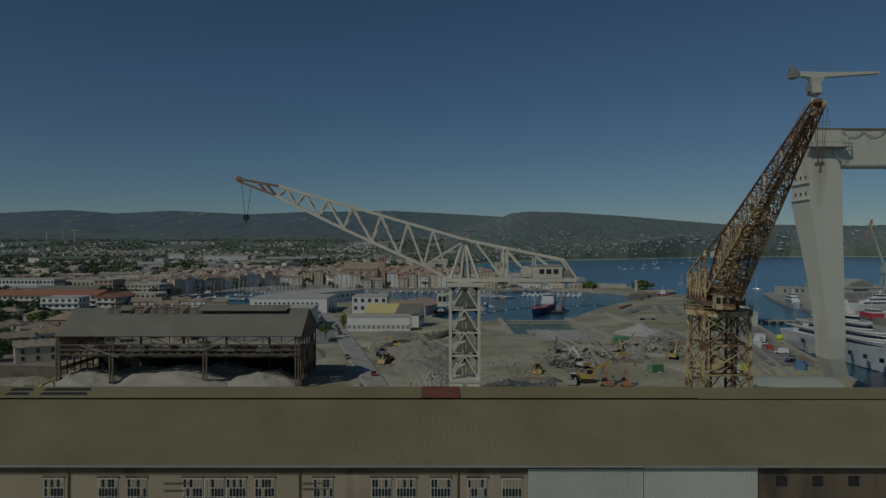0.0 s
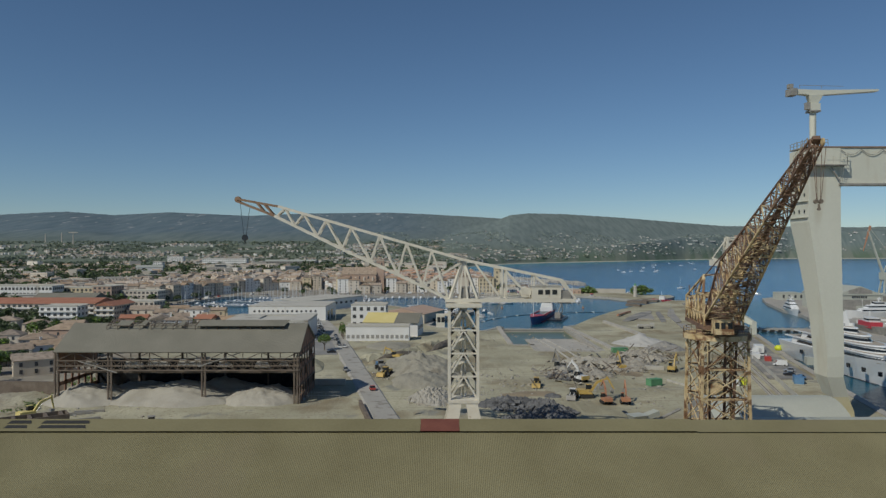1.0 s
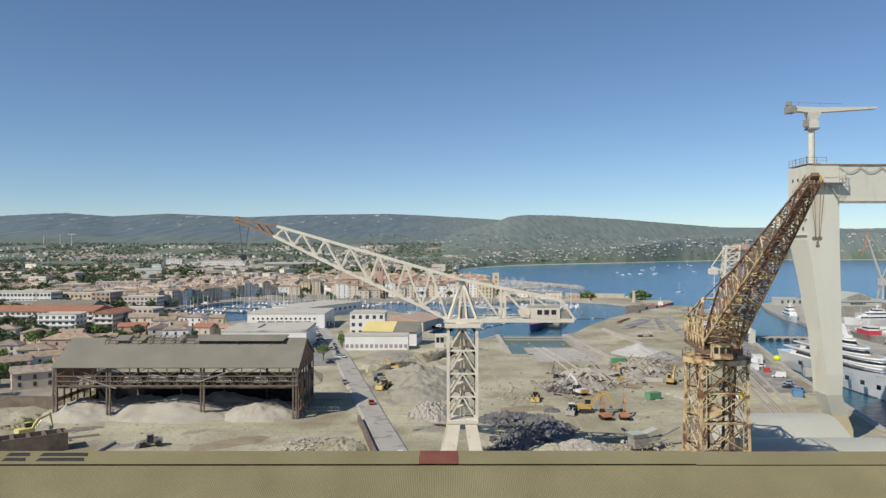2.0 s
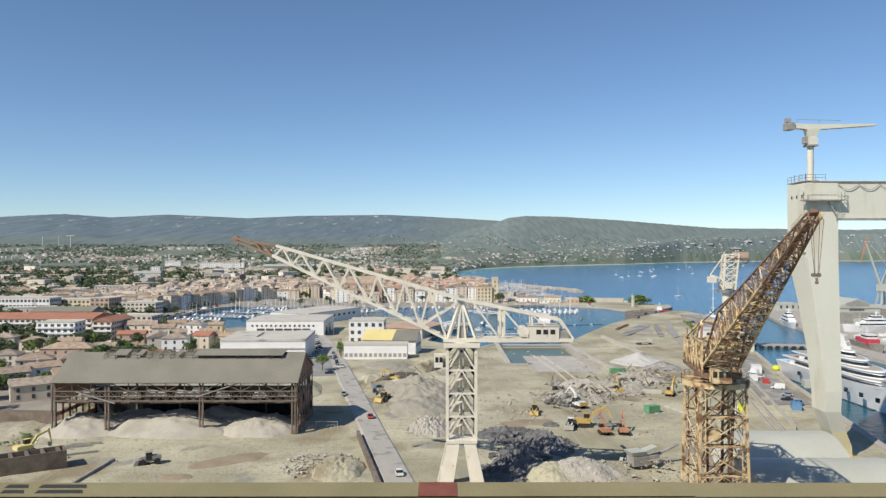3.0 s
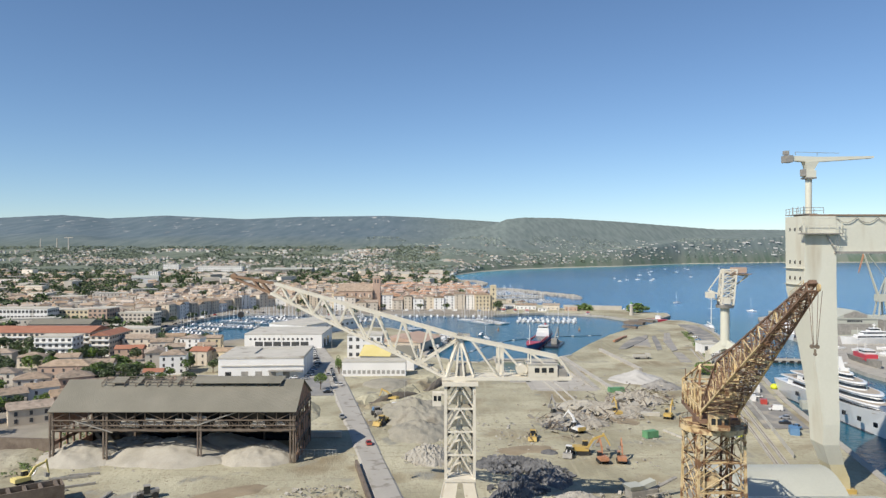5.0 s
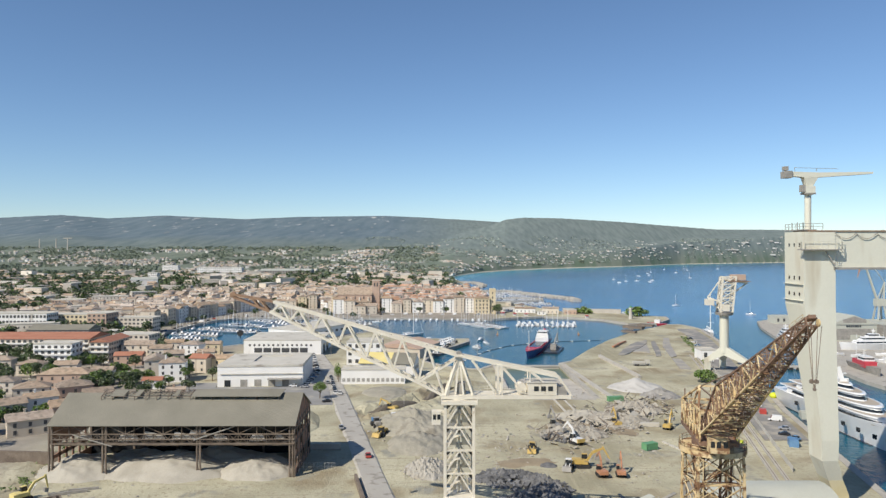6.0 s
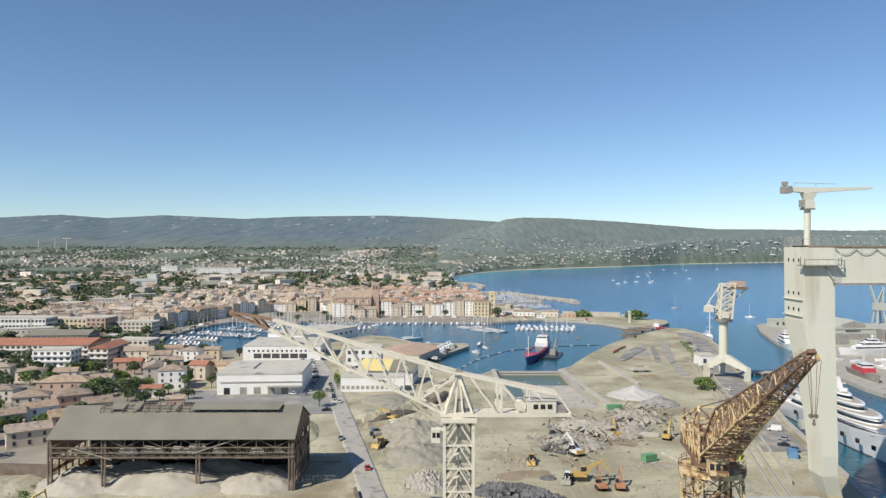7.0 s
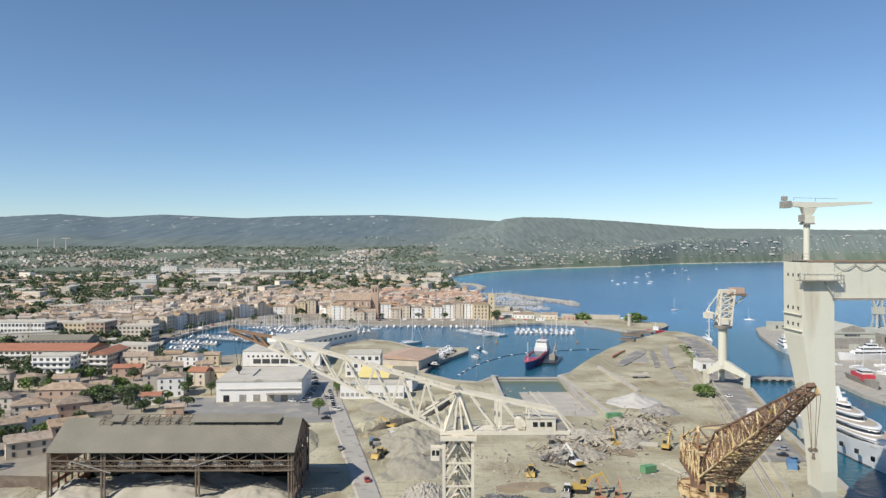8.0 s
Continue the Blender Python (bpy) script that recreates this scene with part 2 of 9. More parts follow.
DOCK = material("still_green_dock_water", (0.10, 0.145, 0.10), (0.125, 0.17, 0.12), 0.3, 0.1, 1.5, 0.05, 0.02)
PALE_GRAVEL = material("whitish_gravel", (0.47, 0.455, 0.42), (0.57, 0.555, 0.52), 0.95, 0.2, 3.0, 0.4, 0.1)
RUBBER = material("black_rubber", (0.02, 0.02, 0.02), (0.04, 0.04, 0.038), 0.8, 1.0, 6.0, 0.1)
GLASS_DARK = material("tinted_vehicle_glass", (0.02, 0.025, 0.03), (0.03, 0.035, 0.04), 0.08, 1.0, 3.0, 0.0)
WHITE = material("white_paint", (0.72, 0.72, 0.70), (0.82, 0.82, 0.80), 0.4, 0.25, 3.0, 0.05)
GELCOAT = material("white_gelcoat", (0.76, 0.77, 0.77), (0.84, 0.84, 0.83), 0.2, 0.2, 2.0, 0.0)
WHITE_WALL = material("white_wall_plaster", (0.80, 0.79, 0.76), (0.90, 0.89, 0.86), 0.85, 0.12, 2.0, 0.1, stain=(0.56, 0.53, 0.47), stain_at=0.64, streak=True)
FLAT_ROOF = material("pale_flat_roof", (0.50, 0.48, 0.42), (0.62, 0.59, 0.52), 0.9, 0.12, 1.5, 0.15, stain=(0.36, 0.33, 0.28), stain_at=0.6)
HILL_PLASTER = material("hill_villa_plaster", (0.52, 0.50, 0.46), (0.68, 0.66, 0.62), 0.9, 0.05, 0.5, 0.0, island=0.3)
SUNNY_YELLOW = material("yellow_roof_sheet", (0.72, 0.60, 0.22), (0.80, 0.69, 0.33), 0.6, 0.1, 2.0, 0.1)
TILE = material("terracotta_tiles", (0.300, 0.222, 0.155), (0.450, 0.352, 0.262), 0.9, 0.4, 2.5, 0.6, 0.10, each=0.20, stain=(0.235, 0.190, 0.140), stain_at=0.54, stain_scale=0.5)
TILE_FAR = material("terracotta_tiles_far", (0.38, 0.275, 0.195), (0.56, 0.455, 0.35), 0.9, 0.2, 2.5, 0.3, 0.06, island=0.30)
TILE_ROSE = material("rose_terracotta_tiles", (0.42, 0.265, 0.185), (0.58, 0.395, 0.29), 0.9, 0.2, 2.5, 0.3, 0.06, island=0.28)
TILE_RED = material("bright_red_tiles", (0.36, 0.15, 0.09), (0.45, 0.215, 0.135), 0.85, 0.2, 2.5, 0.3, 0.06)
PLASTER = material("cream_plaster", (0.60, 0.52, 0.41), (0.73, 0.66, 0.55), 0.9, 0.15, 2.0, 0.1, each=0.16, stain=(0.44, 0.36, 0.27), stain_at=0.64, streak=True)
PLASTER_FAR = material("mixed_plaster_far", (0.62, 0.545, 0.45), (0.74, 0.68, 0.59), 0.9, 0.1, 1.0, 0.1, island=0.28)
PINK = material("pinkish_plaster", (0.47, 0.33, 0.25), (0.55, 0.41, 0.32), 0.9, 0.15, 2.0, 0.1)
OCHRE = material("golden_ochre_plaster", (0.66, 0.55, 0.36), (0.75, 0.65, 0.46), 0.9, 0.15, 2.0, 0.1)
SHUTTER = material("dark_window_with_shutter", (0.05, 0.055, 0.06), (0.10, 0.10, 0.10), 0.4, 0.5, 4.0, 0.0)
# leaves on the far hill, paled and greyed by haze put into the colour
LEAF_HAZED = material("hazed_pine_leaves", (0.270, 0.322, 0.285), (0.360, 0.410, 0.365), 0.9, 0.02, 0.3, 0.0, island=0.12)
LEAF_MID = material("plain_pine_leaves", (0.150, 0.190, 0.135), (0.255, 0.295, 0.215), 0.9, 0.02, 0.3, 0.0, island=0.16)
LEAF = material("pine_and_plane_leaves", (0.105, 0.180, 0.036), (0.205, 0.290, 0.075), 0.8, 0.3, 3.0, 0.0, island=0.35)
LEAF_DARK = material("dark_holm_oak_leaves", (0.060, 0.096, 0.038), (0.135, 0.178, 0.075), 0.85, 0.1, 1.0, 0.0, island=0.35)
BARK = material("grey_brown_bark", (0.12, 0.09, 0.065), (0.20, 0.16, 0.12), 0.95, 0.8, 6.0, 0.4)
RUBBLE = material("pale_rubble", (0.35, 0.325, 0.27), (0.48, 0.45, 0.385), 0.95, 0.25, 2.5, 0.8, 0.3, island=0.15, stain=(0.31, 0.275, 0.21), stain_at=0.58)
DEMO = material("grey_brown_demolition_rubble", (0.285, 0.250, 0.190), (0.46, 0.42, 0.335), 0.92, 0.3, 2.5, 0.8, 0.3, island=0.3, stain=(0.17, 0.14, 0.105), stain_at=0.56, stain_scale=0.2)
DARK_RUBBLE = material("dark_scrap_rubble", (0.062, 0.064, 0.070), (0.235, 0.235, 0.235), 0.85, 0.3, 2.5, 0.8, 0.3, island=0.35)
DARK_EARTH = material("dark_brown_dug_earth", (0.115, 0.098, 0.078), (0.20, 0.175, 0.14), 0.95, 0.2, 2.0, 0.6, 0.2)
EARTH_GREY = material("grey_green_spoil_earth", (0.285, 0.270, 0.215), (0.405, 0.380, 0.310), 0.95, 0.12, 1.8, 0.7, 0.25, stain=(0.24, 0.215, 0.165), stain_at=0.58, stain_scale=0.12)
DAMP = material("damp_brown_earth", (0.27, 0.215, 0.140), (0.36, 0.30, 0.205), 0.9, 0.2, 2.0, 0.4, 0.1)
SPOIL = material("grey_spoil_sand", (0.37, 0.345, 0.285), (0.50, 0.47, 0.40), 0.95, 0.15, 2.5, 0.5, 0.2)
HULL_BLUE = material("blue_hull_paint", (0.02, 0.05, 0.19), (0.035, 0.075, 0.25), 0.35, 0.3, 3.0, 0.05)
HULL_RED = material("red_ship_paint", (0.48, 0.04, 0.06), (0.56, 0.07, 0.09), 0.4, 0.3, 3.0, 0.05)
HULL_DARK = material("navy_hull_paint", (0.015, 0.02, 0.03), (0.03, 0.035, 0.05), 0.3, 0.3, 3.0, 0.05)
GREEN = material("green_container_paint", (0.11, 0.28, 0.13), (0.16, 0.36, 0.19), 0.55, 0.4, 4.0, 0.1)
BLUE = material("blue_painted_metal", (0.10, 0.22, 0.40), (0.16, 0.30, 0.48), 0.5, 0.4, 4.0, 0.1)
RED = material("red_painted_metal", (0.42, 0.05, 0.04), (0.50, 0.09, 0.07), 0.4, 0.4, 4.0, 0.1)
LIME = material("lime_yellow_plastic", (0.62, 0.68, 0.02), (0.70, 0.75, 0.05), 0.5, 0.4, 4.0, 0.1)
SILVER = material("silver_car_paint", (0.42, 0.43, 0.45), (0.50, 0.51, 0.53), 0.3, 0.4, 4.0, 0.0, metal=0.4)
BLACK_PAINT = material("black_car_paint", (0.02, 0.02, 0.025), (0.04, 0.04, 0.045), 0.25, 0.4, 4.0, 0.0)
BOAT = material("mixed_boat_paint", (0.42, 0.44, 0.46), (0.66, 0.67, 0.67), 0.35, 0.3, 2.0, 0.0, island=0.35)
TEAK = material("weathered_teak_deck", (0.40, 0.345, 0.275), (0.50, 0.44, 0.36), 0.7, 0.5, 5.0, 0.1)

# ---- mesh helpers ----


class Geo:
    """Vertices and faces that become one mesh."""

    def __init__(self):
        self.v, self.f, self.cuts = [], [], []

    def add(self, verts, faces):
        k = len(self.v)
        self.cuts.append((k, len(self.f)))
        self.v += [tuple(p) for p in verts]
        self.f += [tuple(i + k for i in f) for f in faces]
        return self

    def box(self, x0, x1, y0, y1, z0, z1):
        return self.add([(x0, y0, z0), (x1, y0, z0), (x1, y1, z0), (x0, y1, z0), (x0, y0, z1), (x1, y0, z1), (x1, y1, z1), (x0, y1, z1)],
                        [(0, 3, 2, 1), (4, 5, 6, 7), (0, 1, 5, 4), (1, 2, 6, 5), (2, 3, 7, 6), (3, 0, 4, 7)])

    def obox(self, c, size, rz=0.0, rx=0.0, ry=0.0):
        m = pose(*c, rx, ry, rz)
        sx, sy, sz = (s / 2 for s in size)
        pts = [m @ Vector(p) for p in ((-sx, -sy, -sz), (sx, -sy, -sz), (sx, sy, -sz), (-sx, sy, -sz), (-sx, -sy, sz), (sx, -sy, sz), (sx, sy, sz), (-sx, sy, sz))]
        return self.add(pts, [(0, 3, 2, 1), (4, 5, 6, 7), (0, 1, 5, 4), (1, 2, 6, 5), (2, 3, 7, 6), (3, 0, 4, 7)])

    def beam(self, p, q, w, h=None, w2=None, h2=None):
        """A bar of rectangular section from p to q."""
        p, q = Vector(p), Vector(q)
        h = w if h is None else h
        w2, h2 = (w if w2 is None else w2), (h if h2 is None else h2)
        d = (q - p).normalized()
        up = Vector((0, 0, 1)) if abs(d.z) < 0.95 else Vector((0, 1, 0))
        s = d.cross(up).normalized()
        u = s.cross(d)
        pts = [c + s * a * ww / 2 + u * b * hh / 2 for c, ww, hh in ((p, w, h), (q, w2, h2)) for a, b in ((-1, -1), (1, -1), (1, 1), (-1, 1))]
        return self.add(pts, [(0, 1, 2, 3), (7, 6, 5, 4), (4, 5, 1, 0), (5, 6, 2, 1), (6, 7, 3, 2), (7, 4, 0, 3)])

    def tube(self, p, q, r, n=8, r2=None):
        p, q = Vector(p), Vector(q)
        r2 = r if r2 is None else r2
        d = (q - p).normalized()
        up = Vector((0, 0, 1)) if abs(d.z) < 0.95 else Vector((0, 1, 0))
        s = d.cross(up).normalized()
        u = s.cross(d)
        ring = [(math.cos(2 * math.pi * i / n), math.sin(2 * math.pi * i / n)) for i in range(n)]
        pts = [p + s * a * r + u * b * r for a, b in ring] + [q + s * a * r2 + u * b * r2 for a, b in ring]
        return self.add(pts, [(i, (i + 1) % n, n + (i + 1) % n, n + i) for i in range(n)] + [tuple(range(n - 1, -1, -1)), tuple(range(n, 2 * n))])

    def prism(self, outline, z0, z1):
        """An upright prism over a plan outline."""
        n = len(outline)
        return self.add([(x, y, z0) for x, y in outline] + [(x, y, z1) for x, y in outline],
                        [(i, (i + 1) % n, n + (i + 1) % n, n + i) for i in range(n)] + [tuple(range(n - 1, -1, -1)), tuple(range(n, 2 * n))])

    def loft(self, rings, closed=True):
        """Skin over rings of equal length."""
        n = len(rings[0])
        pts = [p for r in rings for p in r]
        faces = [(k * n + i, k * n + (i + 1) % n, (k + 1) * n + (i + 1) % n, (k + 1) * n + i) for k in range(len(rings) - 1) for i in range(n)]
        if closed:
            faces += [tuple(range(n - 1, -1, -1)), tuple(range((len(rings) - 1) * n, len(rings) * n))]
        return self.add(pts, faces)

    def slab(self, a, b, c, d, t):
        """A thin plate of thickness t with the top corners a b c d."""
        nrm = (Vector(b) - Vector(a)).cross(Vector(d) - Vector(a)).normalized() * t
        top = [Vector(p) for p in (a, b, c, d)]
        return self.add([p - nrm for p in top] + top, [(3, 2, 1, 0), (4, 5, 6, 7), (0, 1, 5, 4), (1, 2, 6, 5), (2, 3, 7, 6), (3, 0, 4, 7)])

    def move(self, m):
        self.v = [tuple(m @ Vector(p)) for p in self.v]
        return self


def mesh_of(name, geo, mat, smooth=False):
    me = bpy.data.meshes.new(name)
    me.from_pydata(geo.v, [], geo.f)
    me.materials.append(mat)
    if smooth:
        me.shade_smooth()
    me.update()
    return me


def part(name, geo, mat, parent=None, label="", smooth=False):
    """One mesh object from a Geo (or a shared mesh), under its thing."""
    me = geo if isinstance(geo, bpy.types.Mesh) else mesh_of(name, geo, mat, smooth)
    ob = new(name, me)
    ob.parent = parent
    return tagged(ob, label)


def thing(name, label, category, at=(0, 0, 0), rz=0.0, group="", kind=""):
    ob = new(name)
    ob.empty_display_size = 0.5
    ob.matrix_basis = pose(*at, 0, 0, rz)
    return tagged(ob, label, category, group, kind)


def solid(name, geo, mat, label, category, group="", kind="", smooth=False):
    return tagged(part(name, geo, mat, None, "", smooth), label, category, group, kind)


def parts(name, geo, mat, parent):
    """Every bar of a Geo as a part of its own, under its thing."""
    made = []
    for (k0, f0), (k1, f1) in zip(geo.cuts, geo.cuts[1:] + [(len(geo.v), len(geo.f))]):
        g = Geo()
        g.v, g.f = geo.v[k0:k1], [tuple(i - k0 for i in f) for f in geo.f[f0:f1]]
        made.append(part(name, g, mat(made) if callable(mat) else mat, parent))
    return made


rnd = random.Random(7)

# ---- ground, sea and country ----
SHORE_START = 0.02
SHORE_U = (0.02, 0.028, 0.060, 0.105, 0.179, 0.218, 0.258, 0.337, 0.416, 0.485, 0.75)
SHORE_Y = (1800, 1884, 2139, 2360, 2598, 2700, 2811, 3205, 3418, 3600, 3650)
FAR_U = (-0.75, -0.62, -0.56, -0.525, -0.46, -0.383, -0.272, -0.193, -0.074, -0.02, 0.076, 0.2, 0.75)
FAR_Z = (240, 258, 270, 274, 252, 270, 248, 262, 268, 258, 232, 190, 175)
HILL_U = (-0.12, -0.066, 0.028, 0.076, 0.094, 0.119, 0.17, 0.25, 0.33, 0.408, 0.479, 0.55, 0.62, 0.75)
HILL_Z = (20, 66, 138, 180, 204, 216, 218, 208, 190, 172, 160, 164, 170, 150)


def clamp01(v):
    return min(1.0, max(0.0, v))


def terrain(x, y):
    """Height of the country: flat by the port, rising to the hills behind the bay."""
    if y < 1150:
        return 0.5
    u = x / y
    yr = min(4300, 4700 / math.sqrt(1 + u * u))
    s = clamp01((y - 1350) / (yr - 1350)) ** 1.75
    over = max(0.0, y - yr)
    wob = noise.fractal((x * 0.0016, y * 0.0016, 3.3), 0.9, 2.1, 5)
    z = float(np.interp(u, FAR_U, FAR_Z)) * yr / 4300 * s * (1 + 0.22 * wob * (1 - s) ) - over * 0.25
    yh = 3350 + 900 * clamp01((u - 0.1) / 0.4)
    yh = min(yh, 4600 / math.sqrt(1 + u * u))
    ys = float(np.interp(u, SHORE_U, SHORE_Y)) if u > SHORE_START else 1750
    if u > -0.12:
        h = float(np.interp(u, HILL_U, HILL_Z)) * clamp01((y - ys) / (yh - ys)) ** 0.95 * (1 + 0.12 * wob * clamp01((yh - y) / 500))
        z = max(z, h - max(0, y - yh) * 0.1)
    if u > SHORE_START:
        z = -1.5 + min(3.0, max(-7.0, (y - ys) * 0.10)) + (max(0.0, z) * clamp01((y - ys) / 120) if y > ys else 0)
    return max(z, 0.5) if u <= SHORE_START else z


# harbour outline in plan, counter-clockwise
EAST_QUAY = [(112, -220), (112, 150), (124, 187), (128, 200), (133, 223), (143, 269), (152, 310), (167, 364), (182, 420), (195, 468), (215, 545), (230, 624), (226, 658), (212, 662)]
YARD_NORTH = [(160, 596), (131, 549), (104, 496), (82, 446), (74, 438), (74, 335), (46, 335), (46, 357), (35.5, 357), (35.5, 438), (24, 418), (10, 424), (-8, 447), (-3, 481), (24, 541), (24, 558), (-15, 559), (-39, 598), (-59, 608), (-91, 548)]
OLD_BASIN = [(-144, 526), (-164, 505), (-191, 518), (-215, 560), (-228, 599), (-226, 648), (-217, 700), (-202, 724), (-174, 729), (-128, 720), (-72, 722), (-41, 722), (-5, 724)]
MOLE = [(54, 714), (83, 728), (109, 738), (141, 724), (161, 708), (178, 668), (206, 670), (229, 706), (235, 736), (206, 752), (200, 776), (168, 784), (140, 793), (122, 840), (108, 890), (84, 935)]
NORTH_SHORE = [(72, 960), (67, 1050), (64, 1150), (60, 1260), (54, 1380), (48, 1480), (44, 1590), (36, 1700)]
LAND = [(-1900, -220)] + EAST_QUAY + YARD_NORTH + OLD_BASIN + MOLE + NORTH_SHORE + [(36 - 60 * i, 1700) for i in range(1, 32)] + [(-1900, 1700)]


def inside(x, y, poly):
    hit = False
    for (x0, y0), (x1, y1) in zip(poly, poly[1:] + poly[:1]):
        if (y0 > y) != (y1 > y) and x < (x1 - x0) * (y - y0) / (y1 - y0) + x0:
            hit = not hit
    return hit


def yard_relief(x, y):
    """Gentle unevenness of the dug-over yard."""
    if not (-140 < x < 230 and 120 < y < 640):
        return 0.0
    z = 0.4 * noise.fractal((x * 0.06, y * 0.06, 1.0), 0.8, 2.0, 4)
    # a long trench dug across the yard, with its spoil thrown up beside it
    for (x0, y0), (x1, y1) in (((-33, 305), (-12, 326)), ((-12, 326), (-5, 337)), ((-5, 337), (7, 371))):
        d = Vector((x1 - x0, y1 - y0))
        t = clamp01(((x - x0) * d.x + (y - y0) * d.y) / d.length_squared)
        q = math.hypot(x - x0 - d.x * t, y - y0 - d.y * t)
        if x < -27.5 - (y - 290) * 0.22:
            continue
        if q < 5:
            return z - 1.7 * clamp01((5.0 - q) / 1.2)
        if q < 11:
            z = max(z, 1.6 * math.sin(math.pi * (q - 5) / 6))
    return z


def build_ground():
    from mathutils.geometry import delaunay_2d_cdt
    pts = [Vector(p) for p in LAND]
    n = len(pts)
    for step, x0, x1, y0, y1 in ((3.2, -55, 110, 165, 372), (7, -140, 230, 120, 640), (45, -1880, 80, -180, 1680)):
        for i in range(int((x1 - x0) / step)):
            for j in range(int((y1 - y0) / step)):
                x, y = x0 + (i + rnd.uniform(0.2, 0.8)) * step, y0 + (j + rnd.uniform(0.2, 0.8)) * step
                if step == 7 and -55 < x < 110 and 165 < y < 372:
                    continue
                if step > 10 and -140 < x < 230 and 120 < y < 640:
                    continue
                if inside(x, y, LAND):
                    pts.append(Vector((x, y)))
    vs, _, fs, *_ = delaunay_2d_cdt(pts, [], [list(range(n))], 1, 1e-4)
    g = Geo()
    coast = set()
    k = len(EAST_QUAY + YARD_NORTH + OLD_BASIN + MOLE + NORTH_SHORE)
    keys = {(round(p[0], 1), round(p[1], 1)) for p in LAND[1:k]}
    g.add([(p.x, p.y, 0.5 if (round(p.x, 1), round(p.y, 1)) in keys else terrain(p.x, p.y) + yard_relief(p.x, p.y)) for p in vs], fs)
    # quay walls down to the sea bed
    ring = LAND[1:k + 1]
    for (x0, y0), (x1, y1) in zip(ring, ring[1:]):
        g.add([(x0, y0, 0.5), (x1, y1, 0.5), (x1, y1, -9), (x0, y0, -9)], [(3, 2, 1, 0)])
    # the country beyond, to the hills
    us = np.linspace(-0.75, 0.75, 330)
    ys = [1700 * (4850 / 1700) ** (j / 150) for j in range(151)]
    g.add([(u * y, y, terrain(u * y, y)) for y in ys for u in us],
          [(j * 330 + i, j * 330 + i + 1, (j + 1) * 330 + i + 1, (j + 1) * 330 + i) for j in range(150) for i in range(329)])
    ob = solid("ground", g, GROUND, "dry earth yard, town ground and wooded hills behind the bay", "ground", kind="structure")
    return ob


build_ground()
sea = Geo()
for a, b, c, d in ((-2500, -300, 4000, 300), (-2500, 300, -60, 436), (80, 300, 4000, 436), (-60, 405, 30, 436), (-2500, 436, 4000, 4900)):
    sea.add([(a, b, -1.5), (c, b, -1.5), (c, d, -1.5), (a, d, -1.5)], [(0, 1, 2, 3)])
solid("water", sea, SEA, "deep blue sea and harbour water with small ripples", "water", kind="structure")

# land on the far side of the yacht dock
EAST_LAND = [(262, 522), (236, 440), (228, 380), (232, 250), (215, 60), (900, 60), (900, 640), (345, 690), (333, 712), (308, 689), (288, 636), (267, 562)]
solid("pavement", Geo().prism(EAST_LAND, -9, 0.5), QUAY, "pale concrete boatyard apron across the dock", "quay", kind="structure")


def quay_edge(points, width=2.4, top=0.75):
    """A concrete coping along a quay, standing a little proud of the ground."""
    g = Geo()
    for (x0, y0), (x1, y1) in zip(points, points[1:]):
        d = Vector((x1 - x0, y1 - y0)).normalized()
        nx, ny = -d.y * width, d.x * width
        ex, ey = d.x * 0.02, d.y * 0.02
        g.prism([(x0 + ex + d.y * 0.15, y0 + ey - d.x * 0.15), (x1 - ex + d.y * 0.15, y1 - ey - d.x * 0.15), (x1 - ex + nx, y1 - ey + ny), (x0 + ex + nx, y0 + ey + ny)], -1.2, top)
    return g


for run in (EAST_QUAY[2:], YARD_NORTH[3:], OLD_BASIN, MOLE[:9]):
    solid("quay_coping", quay_edge(run), QUAY, "worn pale concrete coping along the quay", "quay", kind="structure")


def rock_bank(name, line, width, top, label):
    g = Geo()
    for (x0, y0), (x1, y1) in zip(line, line[1:]):
        n = int(math.hypot(x1 - x0, y1 - y0) / 2.2)
        for i in range(n * 5):
            t, w = rnd.random(), rnd.uniform(-1, 1)
            d = Vector((x1 - x0, y1 - y0)).normalized()
            x, y = x0 + (x1 - x0) * t - d.y * w * width / 2, y0 + (y1 - y0) * t + d.x * w * width / 2
            s = rnd.uniform(1.2, 2.8)
            g.obox((x, y, top * (1 - abs(w) ** 2) - 1.2), (s, s * rnd.uniform(0.7, 1.2), s * 1.2), rnd.uniform(0, 90), rnd.uniform(-25, 25), rnd.uniform(-25, 25))
        d = Vector((x1 - x0, y1 - y0)).normalized()
        g.beam((x0 - d.x * 2, y0 - d.y * 2, -2 + top / 2), (x1 + d.x * 2, y1 + d.y * 2, -2 + top / 2), width * 0.7, top + 3)
    return solid(name, g, STONE, label, "breakwater", kind="stuff")


rock_bank("breakwater", [(50, 1500), (76, 1470), (88, 1390), (76, 1300)], 14, 2.2, "curved pale rock breakwater of the small beach harbour")
rock_bank("breakwater", [(66, 1176), (116, 1168), (150, 1082), (187, 1002), (188, 968)], 16, 2.6, "long pale rock breakwater sheltering the marina")
solid("jetty", Geo().prism([(62, 1010), (104, 1030), (150, 1020), (148, 1008), (104, 1016), (64, 996)], -6, 0.6), QUAY, "low concrete marina jetty", "jetty", kind="structure")
solid("jetty", Geo().prism([(70, 952), (142, 980), (144, 970), (72, 942)], -6, 0.6), QUAY, "low concrete marina jetty", "jetty", kind="structure")

# ---- the long hall under the drone ----


